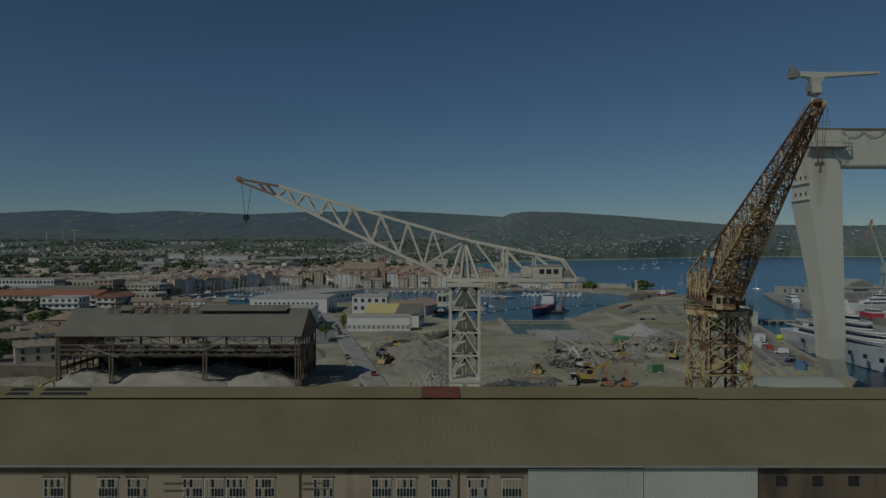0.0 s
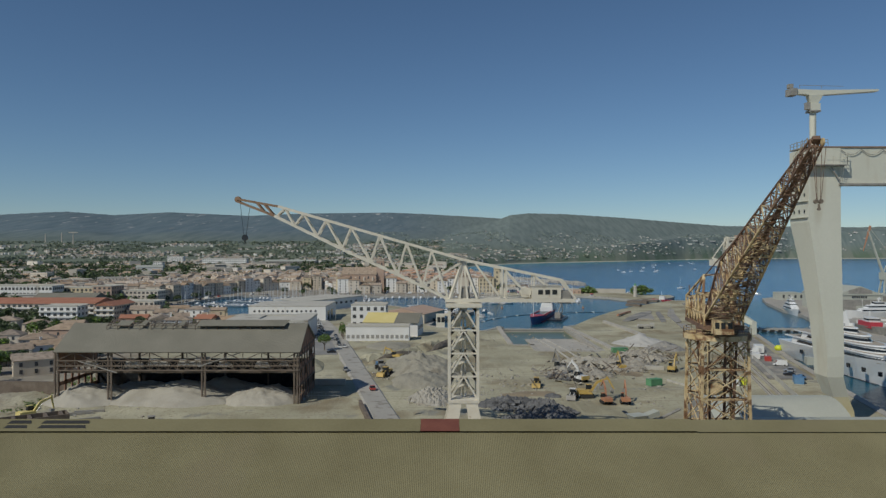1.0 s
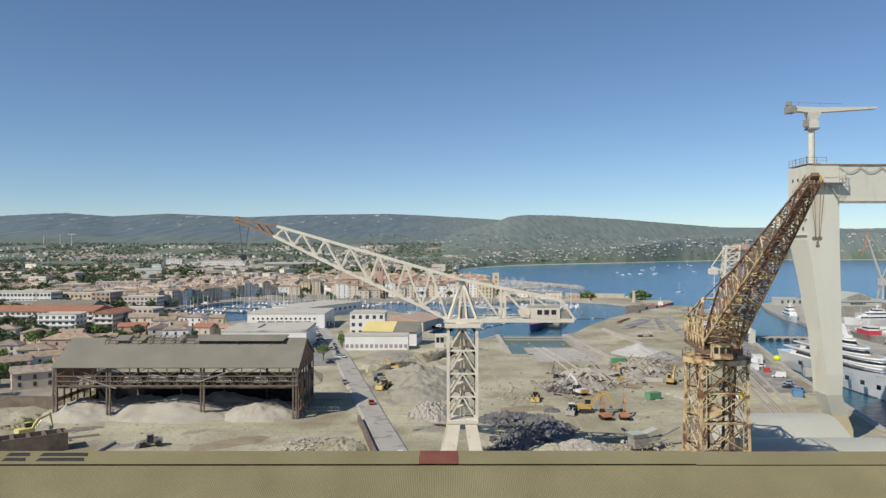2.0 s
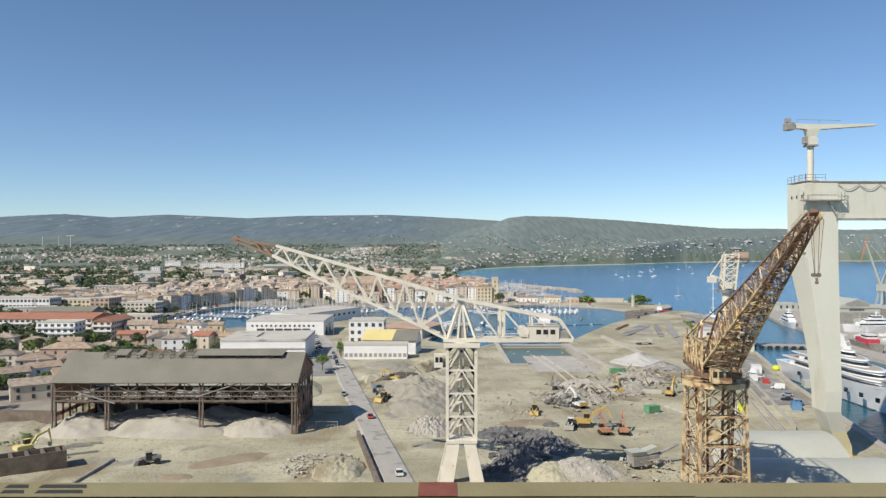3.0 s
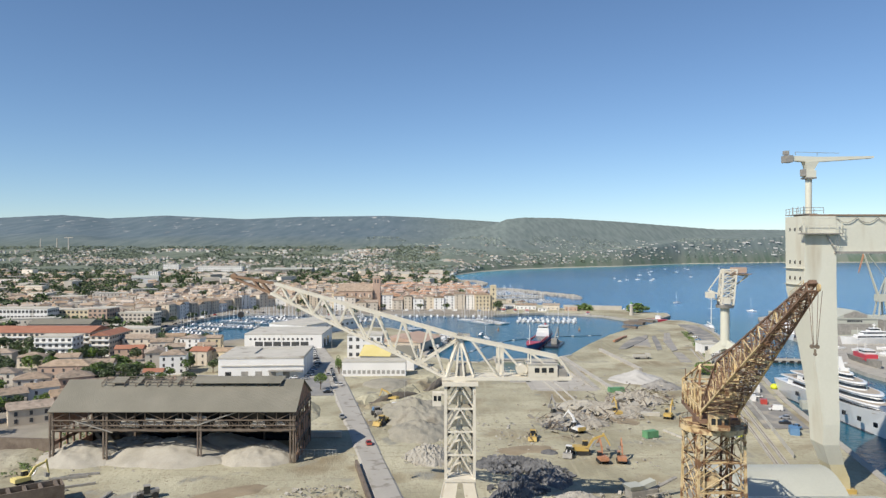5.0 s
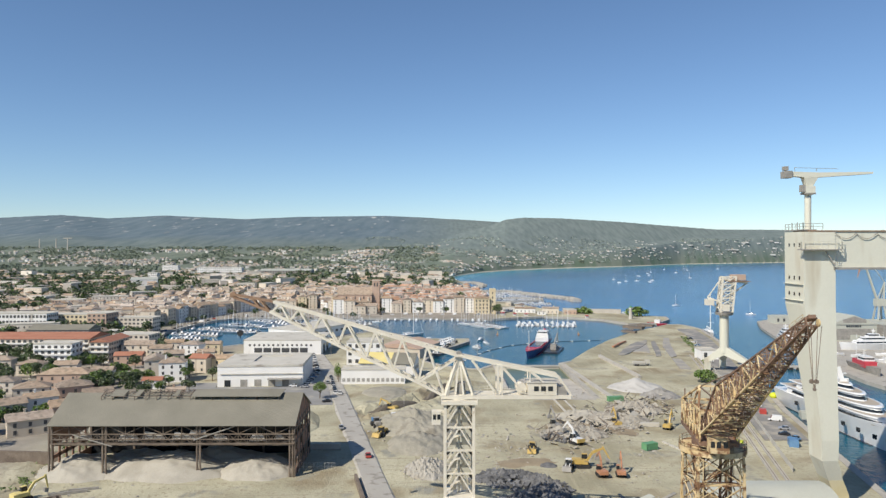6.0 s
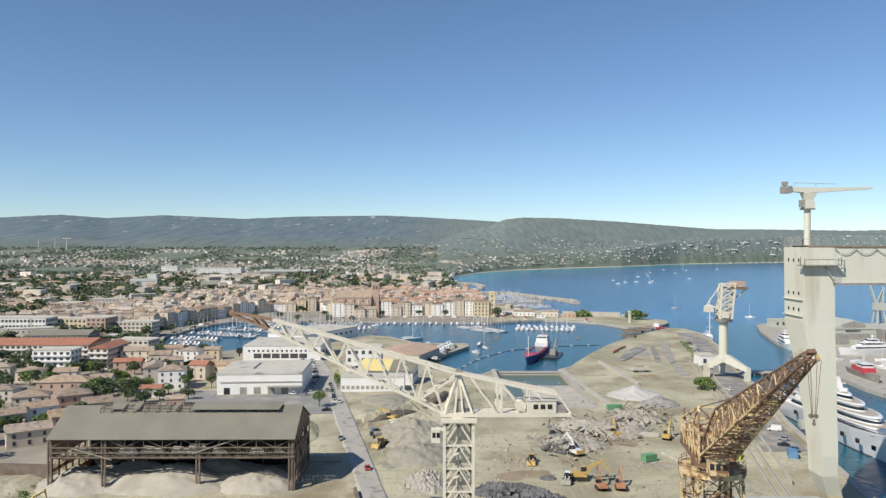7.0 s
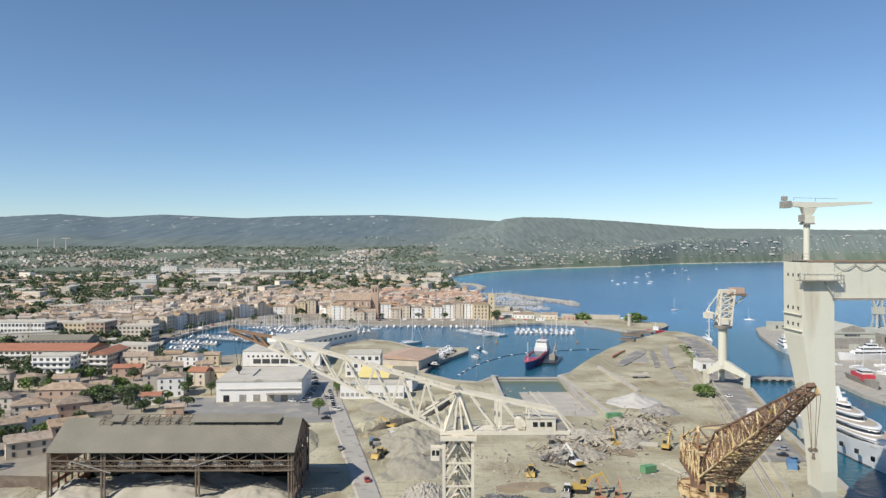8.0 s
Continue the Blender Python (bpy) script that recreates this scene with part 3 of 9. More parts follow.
def build_hall():
    hall = thing("industrial_hall", "long industrial hall with corrugated grey roof and ochre walls", "hall", (0, 0, 0.5))
    x0, x1, ye, ze, yr, zr = -125.0, 150.0, 90.0, 16.5, 102.5, 21.7
    pitch = 0.24
    g = Geo()
    n = int((x1 - x0) / pitch * 2)
    verts, faces = [], []
    for i in range(n + 1):
        x, dz = x0 + i * pitch / 2, (0.02 if i % 2 else -0.02)
        verts += [(x, ye - 0.5, ze - 0.23 + dz), (x, yr, zr + dz)]
        if i:
            faces.append((2 * i - 2, 2 * i, 2 * i + 1, 2 * i - 1))
    g.add(verts, faces)
    part("roof", g, ROOF_GREY, hall, "dusty olive-grey corrugated sheet roof")
    back = Geo().slab((x0, yr + 5.4, zr - 0.1), (x1, yr + 5.4, zr - 0.1), (x1, 121, 13.4), (x0, 121, 13.4), 0.08)
    part("roof_back", back, ROOF_GREY, hall)
    # ridge capping with one red-brown panel
    for a, b, mat, dz in ((x0, -2.75, ROOF_GREY, 0.0), (-2.72, 2.83, RUST_RED, 0.03), (2.86, 36.6, ROOF_GREY, 0.0), (36.63, x1, ROOF_GREY, -0.12)):
        c = Geo().slab((a, yr - 0.25, zr + 0.28 + dz), (b, yr - 0.25, zr + 0.28 + dz), (b, 105.2, zr + 1.3 + dz), (a, 105.2, zr + 1.3 + dz), 0.06)
        c.slab((a, 105.2, zr + 1.3 + dz), (b, 105.2, zr + 1.3 + dz), (b, 108.2, zr + 0.1 + dz), (a, 108.2, zr + 0.1 + dz), 0.06)
        part("ridge_cap", c, mat, hall, "red-brown ridge panel" if mat is RUST_RED else "")
    for xa, xb in ((-62.5, -59.0), (-57.6, -50.6)):
        for k in (0, 1):
            h = Geo().slab((xa, 102.9 + k * 1.1, zr + 0.52 + k * 0.41), (xb, 102.9 + k * 1.1, zr + 0.52 + k * 0.41), (xb - 0.4, 103.6 + k * 1.1, zr + 0.79 + k * 0.41), (xa + 0.3, 103.6 + k * 1.1, zr + 0.79 + k * 0.41), 0.03)
            part("broken_sheet", h, RUBBER, hall, "dark gap of missing sheets")
    part("gutter", Geo().beam((x0, ye - 0.58, ze - 0.36), (x1, ye - 0.58, ze - 0.36), 0.2, 0.24), TRIM, hall, "pale metal gutter")
    # walls: plaster, then ribbed cladding, then dark brick
    wall = Geo().box(x0, 10.95, 90.05, 90.40, 0, 16.2)
    part("wall", wall, RENDER_WALL, hall)
    clad = Geo()
    m = int((39.6 - 11.0) / 0.3)
    for i in range(m):
        x = 11.0 + i * 0.3
        clad.box(x, x + 0.17, 89.77, 89.85, 0, 15.75 if x < 25.4 else 15.95)
    clad.box(11.0, 25.35, 89.85, 90.40, 0, 15.7)
    clad.box(25.4, 39.6, 89.82, 90.40, 0, 15.9)
    part("cladding", clad, CLADDING, hall, "white ribbed metal cladding")
    part("wall", Geo().box(39.65, x1, 90.05, 90.40, 0, 16.2), WALL_DARK, hall, "dark stained wall")
    part("gable_wall", Geo().add([(x0, 90.45, 0), (x0, 120.6, 0), (x0, 120.6, 13), (x0, 104, 22), (x0, 90.45, 15.6)], [(0, 1, 2, 3, 4)]), BRICK, hall)
    part("gable_wall", Geo().add([(x1, 90.45, 0), (x1, 120.6, 0), (x1, 120.6, 13), (x1, 104, 22), (x1, 90.45, 15.6)], [(4, 3, 2, 1, 0)]), BRICK, hall)
    part("wall", Geo().box(x0, x1, 120.3, 120.6, 0, 13.2), RENDER_WALL, hall)
    # windows: dark glass behind pale bars, panes partly boarded
    pane = mesh_of("pane", Geo().box(0, 0.30, 0, 0.03, 0, 0.98), DARK)
    board = mesh_of("pane", Geo().box(0, 0.30, 0, 0.05, 0, 0.98), RENDER_WALL)
    for k, xw in enumerate((-49.6, -42.8, -39.2, -32.2, -29.5, -26.8, -23.2, -15.9, -8.6, -5.5, -1.2, 3.4, 7.7)):
        win = part("window", Geo().box(xw, xw + 2.5, 89.98, 90.045, 11.0, 14.5), CLADDING, hall, "pale steel-barred window with broken panes")
        for i in range(6):
            for j in range(3):
                p = part("pane", pane if rnd.random() < (0.92, 0.80, 0.45)[j] else board, None, win)
                p.matrix_basis = pose(xw + 0.10 + i * 0.40, 89.93, 11.12 + j * 1.12)
        part("lintel", Geo().box(xw - 0.15, xw + 2.65, 89.92, 90.04, 14.55, 14.8), WALL_DARK, win)
    # the eaves' shadow on the plaster, painted as a dark band
    part("eaves_band", Geo().box(x0, 10.9, 89.96, 90.04, 15.0, 16.1), WALL_DARK, hall, "dark band under the eaves, their shadow put into its colour")
    for x in (-46.5, -17.6, 2.2):
        part("downpipe", Geo().tube((x, 89.9, 0), (x, 89.9, 15.8), 0.09), BROWN_STEEL, hall)
    for x, z in ((-34.6, 13.9), (-34.6, 13.0), (-17.2, 13.9), (-17.2, 13.2)):
        part("conduit", Geo().beam((x, 89.93, z), (x + 3.3, 89.93, z), 0.09), BROWN_STEEL, hall)
    for x in (42.0, 46.5, 51.0):
        part("dark_opening", Geo().box(x, x + 1.3, 89.95, 90.04, 13.6, 14.8), DARK, hall)


build_hall()

# ---- open storage shed with heaps of sand ----


def lattice(g, p0, p1, q0, q1, n, w, cross=True, posts=True):
    """Bracing between the bar p0-p1 and the bar q0-q1."""
    p0, p1, q0, q1 = Vector(p0), Vector(p1), Vector(q0), Vector(q1)
    for i in range(n + 1):
        a, b = p0.lerp(p1, i / n), q0.lerp(q1, i / n)
        if posts:
            g.beam(a, b, w)
        if i < n:
            a2, b2 = p0.lerp(p1, (i + 1) / n), q0.lerp(q1, (i + 1) / n)
            if cross == "zig":
                g.beam(a if i % 2 == 0 else b, b2 if i % 2 == 0 else a2, w)
            elif cross:
                g.beam(a, b2, w * 0.8)
                g.beam(b, a2, w * 0.8)


def build_shed():
    sh = thing("storage_shed", "open-sided rusty steel storage shed with dusty grey roof", "shed", (0, 0, 0.5))
    x0, x1, y0, ym, y1 = -119.0, -44.0, 221.0, 233.5, 248.0
    zf, zm, zb = 16.4, 23.7, 17.2
    slope = Geo().slab((x0 - 0.5, y0 - 0.8, zf - 0.3), (x1 + 0.6, y0 - 0.8, zf - 0.3), (x1 + 0.6, ym, zm), (x0 - 0.5, ym, zm), 0.18)
    part("roof_slope", slope, ROOF_SHED, sh)
    slope = Geo().slab((x1 + 0.6, y1 + 0.6, zb - 0.3), (x0 - 0.5, y1 + 0.6, zb - 0.3), (x0 - 0.5, ym, zm), (x1 + 0.6, ym, zm), 0.18)
    part("roof_slope", slope, ROOF_SHED, sh)
    # ridge monitor: half its sheets gone, the frame open
    frame_geo = Geo()
    for i in range(17):
        x = -107.5 + i * 3.55
        frame_geo.beam((x, ym - 3.2, zm - 2.0), (x, ym - 3.2, zm - 0.6), 0.16)
        frame_geo.beam((x, ym + 0.8, zm - 0.8), (x, ym + 0.8, zm + 0.7), 0.16)
        frame_geo.beam((x, ym - 3.4, zm - 0.65), (x, ym + 1.0, zm + 0.7), 0.18)
        if i < 8:
            frame_geo.beam((x, ym - 3.2, zm - 0.6), (x + 2.6, ym + 0.6, zm + 0.6), 0.12)
    for dy, dz in ((-3.3, -0.6), (-1.8, -0.1), (-0.4, 0.3), (1.0, 0.7)):
        frame_geo.beam((-107.5, ym + dy, zm + dz), (-50.5, ym + dy, zm + dz), 0.15)
    monitor = part("monitor_frame", frame_geo, BROWN_STEEL, sh, "bare rusty ridge monitor frame")
    part("monitor_roof", Geo().slab((-78.5, ym - 3.8, zm - 0.55), (-50.3, ym - 3.8, zm - 0.55), (-49.4, ym + 1.2, zm + 0.9), (-78.5, ym + 1.2, zm + 0.9), 0.12), ROOF_SHED, sh)
    for xa, xb in ((-104.6, -100.2), (-97.0, -95.2), (-84.5, -83.0)):
        part("monitor_sheet", Geo().slab((xa, ym - 3.2, zm - 0.45), (xb, ym - 3.2, zm - 0.45), (xb, ym + 0.8, zm + 0.75), (xa, ym + 0.8, zm + 0.75), 0.06), ROOF_SHED, sh)
    # columns, front girder and bracing
    for x in (-119.0, -102.5, -73.5, -45.0):
        g = Geo()
        for dx in (-0.5, 0.5):
            g.beam((x + dx, y0 + 0.6, 0), (x + dx, y0 + 0.6, zf - 0.4), 0.42, 0.5)
        lattice(g, (x - 0.45, y0 + 0.6, 0.3), (x - 0.45, y0 + 0.6, zf - 0.6), (x + 0.45, y0 + 0.6, 0.3), (x + 0.45, y0 + 0.6, zf - 0.6), 10, 0.14, "zig")
        part("column", g, BROWN_STEEL, sh)
    for x in np.linspace(-119, -45, 6):
        part("column", Geo().beam((x, y1 - 0.6, 0), (x, y1 - 0.6, zb - 0.5), 0.6, 0.6), BROWN_STEEL, sh)
    g = Geo()
    for z in (zf - 0.5, 13.3, 11.7, 10.3):
        g.beam((x0, y0 + 0.3, z), (x1, y0 + 0.3, z), 0.32, 0.34)
    parts("girder", g, BROWN_STEEL, sh)
    g = Geo()
    lattice(g, (x0, y0 + 0.5, 10.3), (x1, y0 + 0.5, 10.3), (x0, y0 + 0.5, 13.3), (x1, y0 + 0.5, 13.3), 26, 0.2)
    lattice(g, (x0, y0 + 0.5, 13.3), (x1, y0 + 0.5, 13.3), (x0, y0 + 0.5, zf - 0.5), (x1, y0 + 0.5, zf - 0.5), 13, 0.22, "zig")
    parts("girder_bar", g, BROWN_STEEL, sh)
    g = Geo()
    for i in range(9):
        x = x0 + (x1 - x0) * i / 8
        g.beam((x, y0 + 0.6, zf - 0.6), (x, y1 - 0.6, zb - 0.6), 0.3, 0.4)
        for k in range(7):
            ya, yb = y0 + 0.6 + (y1 - y0 - 1.2) * k / 7, y0 + 0.6 + (y1 - y0 - 1.2) * (k + 1) / 7
            top = lambda yy: (zf + (zm - zf) * (yy - y0) / (ym - y0) if yy < ym else zb + (zm - zb) * (y1 - yy) / (y1 - ym)) - 0.5
            g.beam((x, ya, zf - 0.6), (x, yb, top(yb)), 0.18)
            g.beam((x, yb, zf - 0.6), (x, yb, top(yb)), 0.16)
    part("roof_truss", g, BROWN_STEEL, sh)
    part("crane_girder", Geo().beam((x0, y0 + 3, 9.6), (x1, y0 + 3, 9.6), 0.6, 1.0), BROWN_STEEL, sh)
    for a, b in (((-112, y0 + 0.2, 13.2), (-100, y0 + 0.2, 9.6)), ((-75, y0 + 0.2, 11.5), (-62, y0 + 0.2, 15.8))):
        part("brace", Geo().beam(a, b, 0.3), GREY_STEEL, sh)
    # very dark closing sheet across the back, up to 10 m
    part("rear_wall", Geo().box(x0, x1, y1 - 0.3, y1, 0, 10.0), DARK, sh, "near-black sheet along the rear wall")
    # pale sheets, most of them added for the lit background between the bars
    for xa, xb, z in ((-69.5, -64.5, 11.2), (-82.0, -74.2, 11.6), (-58, -53, 11.0), (-111, -106, 11.3), (-98.5, -92.0, 11.0), (-91, -84, 11.8), (-77, -71, 12.2), (-50.5, -47, 11.4)):
        part("hanging_sheet", Geo().slab((xa, y0 + 0.9, z), (xb, y0 + 0.9, z), (xb - 0.6, y0 + 1.1, z + rnd.uniform(1, 2.6)), (xa + 1, y0 + 1.1, z + 2.2), 0.05), FLAT_ROOF, sh, "loose pale sheet, partly in place of the lit background")
    # gable end towards the road, brick infill with openings
    g = Geo()
    cells = [(y0 + 1.0 + (y1 - y0 - 2.0) * k / 6, y0 + 1.0 + (y1 - y0 - 2.0) * (k + 1) / 6) for k in range(6)]
    for k, (ya, yb) in enumerate(cells):
        for z0_, z1_ in ((0, 2.2), (5.6, 7.4), (10.6, 12.0), (14.6, 16.4)):
            g.box(x1 - 0.25, x1, ya, yb, z0_, z1_)
        g.box(x1 - 0.25, x1, ya, ya + 0.9, 2.2, 14.6)
        if k in (1, 3, 4):
            g.box(x1 - 0.25, x1, ya + 0.9, yb, 7.4, 10.6)
    g.add([(x1, y0, 16.4), (x1, y1, 16.4), (x1, ym, zm - 0.3), (x1 - 0.25, y0, 16.4), (x1 - 0.25, y1, 16.4), (x1 - 0.25, ym, zm - 0.3)], [(0, 1, 2), (5, 4, 3), (0, 2, 5, 3), (1, 4, 5, 2), (0, 3, 4, 1)])
    parts("gable_panel", g, BRICK, sh)
    g = Geo()
    for k, (ya, yb) in enumerate(cells):
        for z0_, z1_ in ((0, 2.6), (5.2, 6.4), (9.4, 16.4)):
            g.box(x0, x0 + 0.25, ya, yb, z0_, z1_)
        g.box(x0, x0 + 0.25, ya, ya + 1.1, 2.6, 9.4)
    parts("gable_panel", g, BRICK, sh)
    g = Geo()
    for k in range(7):
        y = y0 + 0.8 + (y1 - y0 - 1.6) * k / 6
        g.beam((x1 + 0.1, y, 0), (x1 + 0.1, y, 16.4), 0.35)
    for z in (5.6, 10.6, 14.6):
        g.beam((x1 + 0.12, y0, z), (x1 + 0.12, y1, z), 0.3)
    parts("gable_post", g, BROWN_STEEL, sh)


build_shed()


def heap(name, cx, cy, rx, ry, h, mat, label, sharp=1.3, rough=0.25, n=34, m=26, seed=0.0, rz=0.0, kind="", base=0.42):
    """A heap of loose material, uneven, with its foot in the ground."""
    g = Geo()
    ca, sa = math.cos(radians(rz)), math.sin(radians(rz))
    verts = []
    for j in range(m + 1):
        for i in range(n + 1):
            a, b = -1 + 2 * i / n, -1 + 2 * j / m
            r = math.sqrt(a * a + b * b)
            w = noise.fractal((a * 2.2 + seed, b * 2.2, seed * 3.1), 0.9, 2.1, 5)
            w2 = noise.fractal((a * 9 + seed, b * 9, seed), 0.9, 2.1, 3)
            k = max(0.0, 1 - r ** sharp + 0.30 * w * (1 - min(1, r) * 0.5))
            z = h * k * (1 + 0.38 * rough * w2) if r < 1.15 else 0
            x, y = a * rx, b * ry
            verts.append((cx + x * ca - y * sa, cy + x * sa + y * ca, base - 0.5 + z + min(0.5, z)))
    g.add(verts, [(j * (n + 1) + i, j * (n + 1) + i + 1, (j + 1) * (n + 1) + i + 1, (j + 1) * (n + 1) + i) for j in range(m) for i in range(n)])
    return solid(name, g, mat, label, "heap", kind="stuff", smooth=mat not in (RUBBLE, DEMO, DARK_RUBBLE))


for cx, cy, rx, ry, h, s in ((-112, 228.5, 15, 13, 4.8, 1.0), (-85, 229, 23, 14, 5.0, 2.0), (-56.5, 228.5, 13, 12, 4.4, 3.0), (-99, 236, 15, 10, 4.2, 4.0), (-70, 238, 17, 10, 4.6, 7.0)):
    heap("sand_heap", cx, cy, rx, ry, h, SPOIL, "pale sand heap under the shed roof", 1.75, 0.3, 48, 36, s)

# ---- cream lattice crane ----


def ladder(g, p, q, width, side):
    p, q, s = Vector(p), Vector(q), Vector(side).normalized() * width / 2
    g.beam(p - s, q - s, 0.07)
    g.beam(p + s, q + s, 0.07)
    n = max(2, int((q - p).length / 0.6))
    for i in range(1, n):
        c = p.lerp(q, i / n)
        g.beam(c - s, c + s, 0.05)


def railing(g, pts, h=1.1, w=0.07):
    for a, b in zip(pts, pts[1:]):
        a, b = Vector(a), Vector(b)
        up = Vector((0, 0, h))
        g.beam(a + up, b + up, w)
        g.beam(a + up * 0.5, b + up * 0.5, w * 0.8)
        n = max(1, int((b - a).length / 1.8))
        for i in range(n + 1):
            c = a.lerp(b, i / n)
            g.beam(c, c + up, w)


def build_white_crane():
    cr = thing("harbour_crane", "cream-painted lattice tower crane with long luffing jib", "crane", (5.3, 170.3, 0.4))
    cr.matrix_basis = cr.matrix_basis @ Matrix.Diagonal((0.973, 0.973, 1.004, 1.0))
    # local: x along the jib plane, y in depth; the tower is 7.6 m square
    hw = 3.8
    zt, z0 = 34.2, 12.8
    # portal with four splayed box legs
    for sx in (-1, 1):
        for sy in (-1, 1):
            g = Geo()
            a = [(sx * 0.5, sy * (hw - 1.3)), (sx * (hw - 0.5), sy * (hw - 1.3)), (sx * (hw - 0.5), sy * (hw + 0.3)), (sx * 0.5, sy * (hw + 0.3))]
            b = [(x * 1.0 + sx * 1.5, y + sy * 1.4) for x, y in a]
            b = [(sx * (hw - 1.3), sy * hw), (sx * (hw + 2.2), sy * hw), (sx * (hw + 2.2), sy * (hw + 1.8)), (sx * (hw - 1.3), sy * (hw + 1.8))]
            ring = lambda pts, z: [(x, y, z) for x, y in (pts if sx * sy > 0 else pts[::-1])]
            g.loft([ring(b, 0.3), ring(a, z0 - 0.6)])
            part("portal_leg", g, CRANE_WHITE, cr)
            part("bogie", Geo().box(sx * (hw + 0.9) - 1.4, sx * (hw + 0.9) + 1.4, sy * (hw + 0.9) - 0.7, sy * (hw + 0.9) + 0.7, -0.1, 1.1), GREY_STEEL, cr)
    part("portal_beam", Geo().box(-hw + 0.1, hw - 0.1, -hw - 0.5, hw + 0.5, z0 - 0.7, z0), CRANE_WHITE, cr)
    g = Geo()
    for s in (-1, 1):
                g.beam((s * (hw + 0.9), -hw, 4.2), (s * (hw + 0.9), hw, 4.2), 0.5, 0.9)
    part("portal_tie", g, CRANE_WHITE, cr)
    # tower: four posts and braced panels
    for sx in (-1, 1):
        for sy in (-1, 1):
            part("tower_post", Geo().beam((sx * (hw - 0.4), sy * (hw - 0.4), z0), (sx * (hw - 0.4), sy * (hw - 0.4), zt), 0.7, 0.7), CRANE_WHITE, cr)
    bays = 4
    for f, (ax, ay) in enumerate(((0, -1), (0, 1), (-1, 0), (1, 0))):
        g = Geo()
        for k in range(bays):
            za, zb = z0 + (zt - z0) * k / bays, z0 + (zt - z0) * (k + 1) / bays
            e = hw - 0.4
            p = lambda s, z: (s * e, ay * e, z) if ay else (ax * e, s * e, z)
            g.beam(p(-1, zb), p(1, zb), 0.4)
            g.beam(p(-1, za), p(0, zb), 0.36)
            g.beam(p(1, za), p(0, zb), 0.36)
        parts("tower_brace", g, CRANE_WHITE, cr)
    # inner spiral stairs: one curved flight with a sheet guard in each bay
    for k in range(bays):
        za, rise = z0 + (zt - z0) * k / bays, (zt - z0) / bays
        r, n, rings = 2.3, 18, []
        for i in range(n + 1):
            a, h = math.pi * (1.05 + 0.95 * i / n), math.sin(math.pi * i / n)
            c, d, lo, hi = math.cos(a), math.sin(a), za + 0.4 + 2.6 * h, za + 0.9 + 3.4 * h
            rings.append([(r * k_ * c, r * k_ * d, z) for k_, z in ((1.0, lo), (1.0, hi), (0.93, hi), (0.93, lo + 0.15), (0.3, lo + 0.15), (0.3, lo))])
        g = Geo().loft(rings)
        part("stair_flight", g, CRANE_WHITE, cr, "curved sheet-sided stair flight")
        g = Geo()
        for sy in (-1, 1):
            for sx in (-1, 1):
                g.add([(sx * (hw - 0.5), sy * (hw - 0.45), za + rise), (sx * (hw - 2.0), sy * (hw - 0.45), za + rise), (sx * (hw - 0.5), sy * (hw - 0.45), za + rise - 1.5)], [(0, 1, 2), (2, 1, 0)])
            g.add([(-1.0, sy * (hw - 0.45), za + rise), (1.0, sy * (hw - 0.45), za + rise), (0.45, sy * (hw - 0.45), za + rise - 1.1), (-0.45, sy * (hw - 0.45), za + rise - 1.1)], [(0, 1, 2, 3), (3, 2, 1, 0)])
        part("gusset", g, CRANE_WHITE, cr)
    part("tower_deck", Geo().box(-hw - 0.5, hw + 0.5, -hw - 0.5, hw + 0.5, zt, zt + 0.9), CRANE_WHITE, cr)
    part("stair_drum", Geo().tube((0, 0, z0), (0, 0, zt), 0.28, 10), CRANE_WHITE, cr)
    # rotating top: slewing deck, A-frame, driver's cabin
    zd = 35.4
    part("slew_ring", Geo().tube((0, 0, zt + 0.9), (0, 0, zd - 0.1), 3.2, 20), CRANE_WHITE, cr)
    part("slew_deck", Geo().box(-hw - 0.6, 26.8, -2.9, 2.9, zd - 0.1, zd + 0.75), CRANE_WHITE, cr)
    ap = (0.0, 44.9)
    for s in (-1, 1):
        g = Geo()
        g.beam((-3.2, s * 2.6, zd + 0.7), (ap[0] - 0.2, s * 1.2, ap[1]), 0.8, 0.55)
        g.beam((3.4, s * 2.6, zd + 0.7), (ap[0] + 0.2, s * 1.2, ap[1]), 0.8, 0.55)
        g.beam((-0.9, s * 2.0, zd + 0.7), (ap[0] - 0.1, s * 1.2, ap[1]), 0.45)
        g.beam((1.0, s * 2.0, zd + 0.7), (ap[0] + 0.1, s * 1.2, ap[1]), 0.45)
        parts("mast_leg", g, CRANE_WHITE, cr)
    part("mast_head", Geo().box(-0.9, 0.9, -1.6, 1.6, ap[1] - 0.5, ap[1] + 0.5), CRANE_WHITE, cr)
    part("sheave", Geo().tube((0, -0.9, ap[1] + 0.4), (0, 0.9, ap[1] + 0.4), 0.8, 14), GREY_STEEL, cr)
    part("winch_house", Geo().box(-0.9, 1.6, -1.6, 1.2, zd + 0.7, zd + 3.4), GREY_STEEL, cr, "dark winch gear under the mast")
    cab = part("cabin", Geo().box(-6.6, -4.5, -4.0, -1.4, 29.6, 32.6), CRANE_WHITE, cr)
    for x in (-6.3, -5.3):
        part("cabin_window", Geo().box(x, x + 0.75, -4.04, -4.0, 30.8, 32.0), GLASS_DARK, cab)
    part("cabin_arm", Geo().box(-4.5, -3.0, -3.4, -2.0, 32.2, 32.7), CRANE_WHITE, cr)
    # jib: two side trusses, joined by cross bars
    root, tip = (-3.6, 35.6), (-55.0, 59.4)
    top = [(0.0, 45.2), (-5.7, 46.8), (-45.0, 57.75), (-55.0, 59.5)]
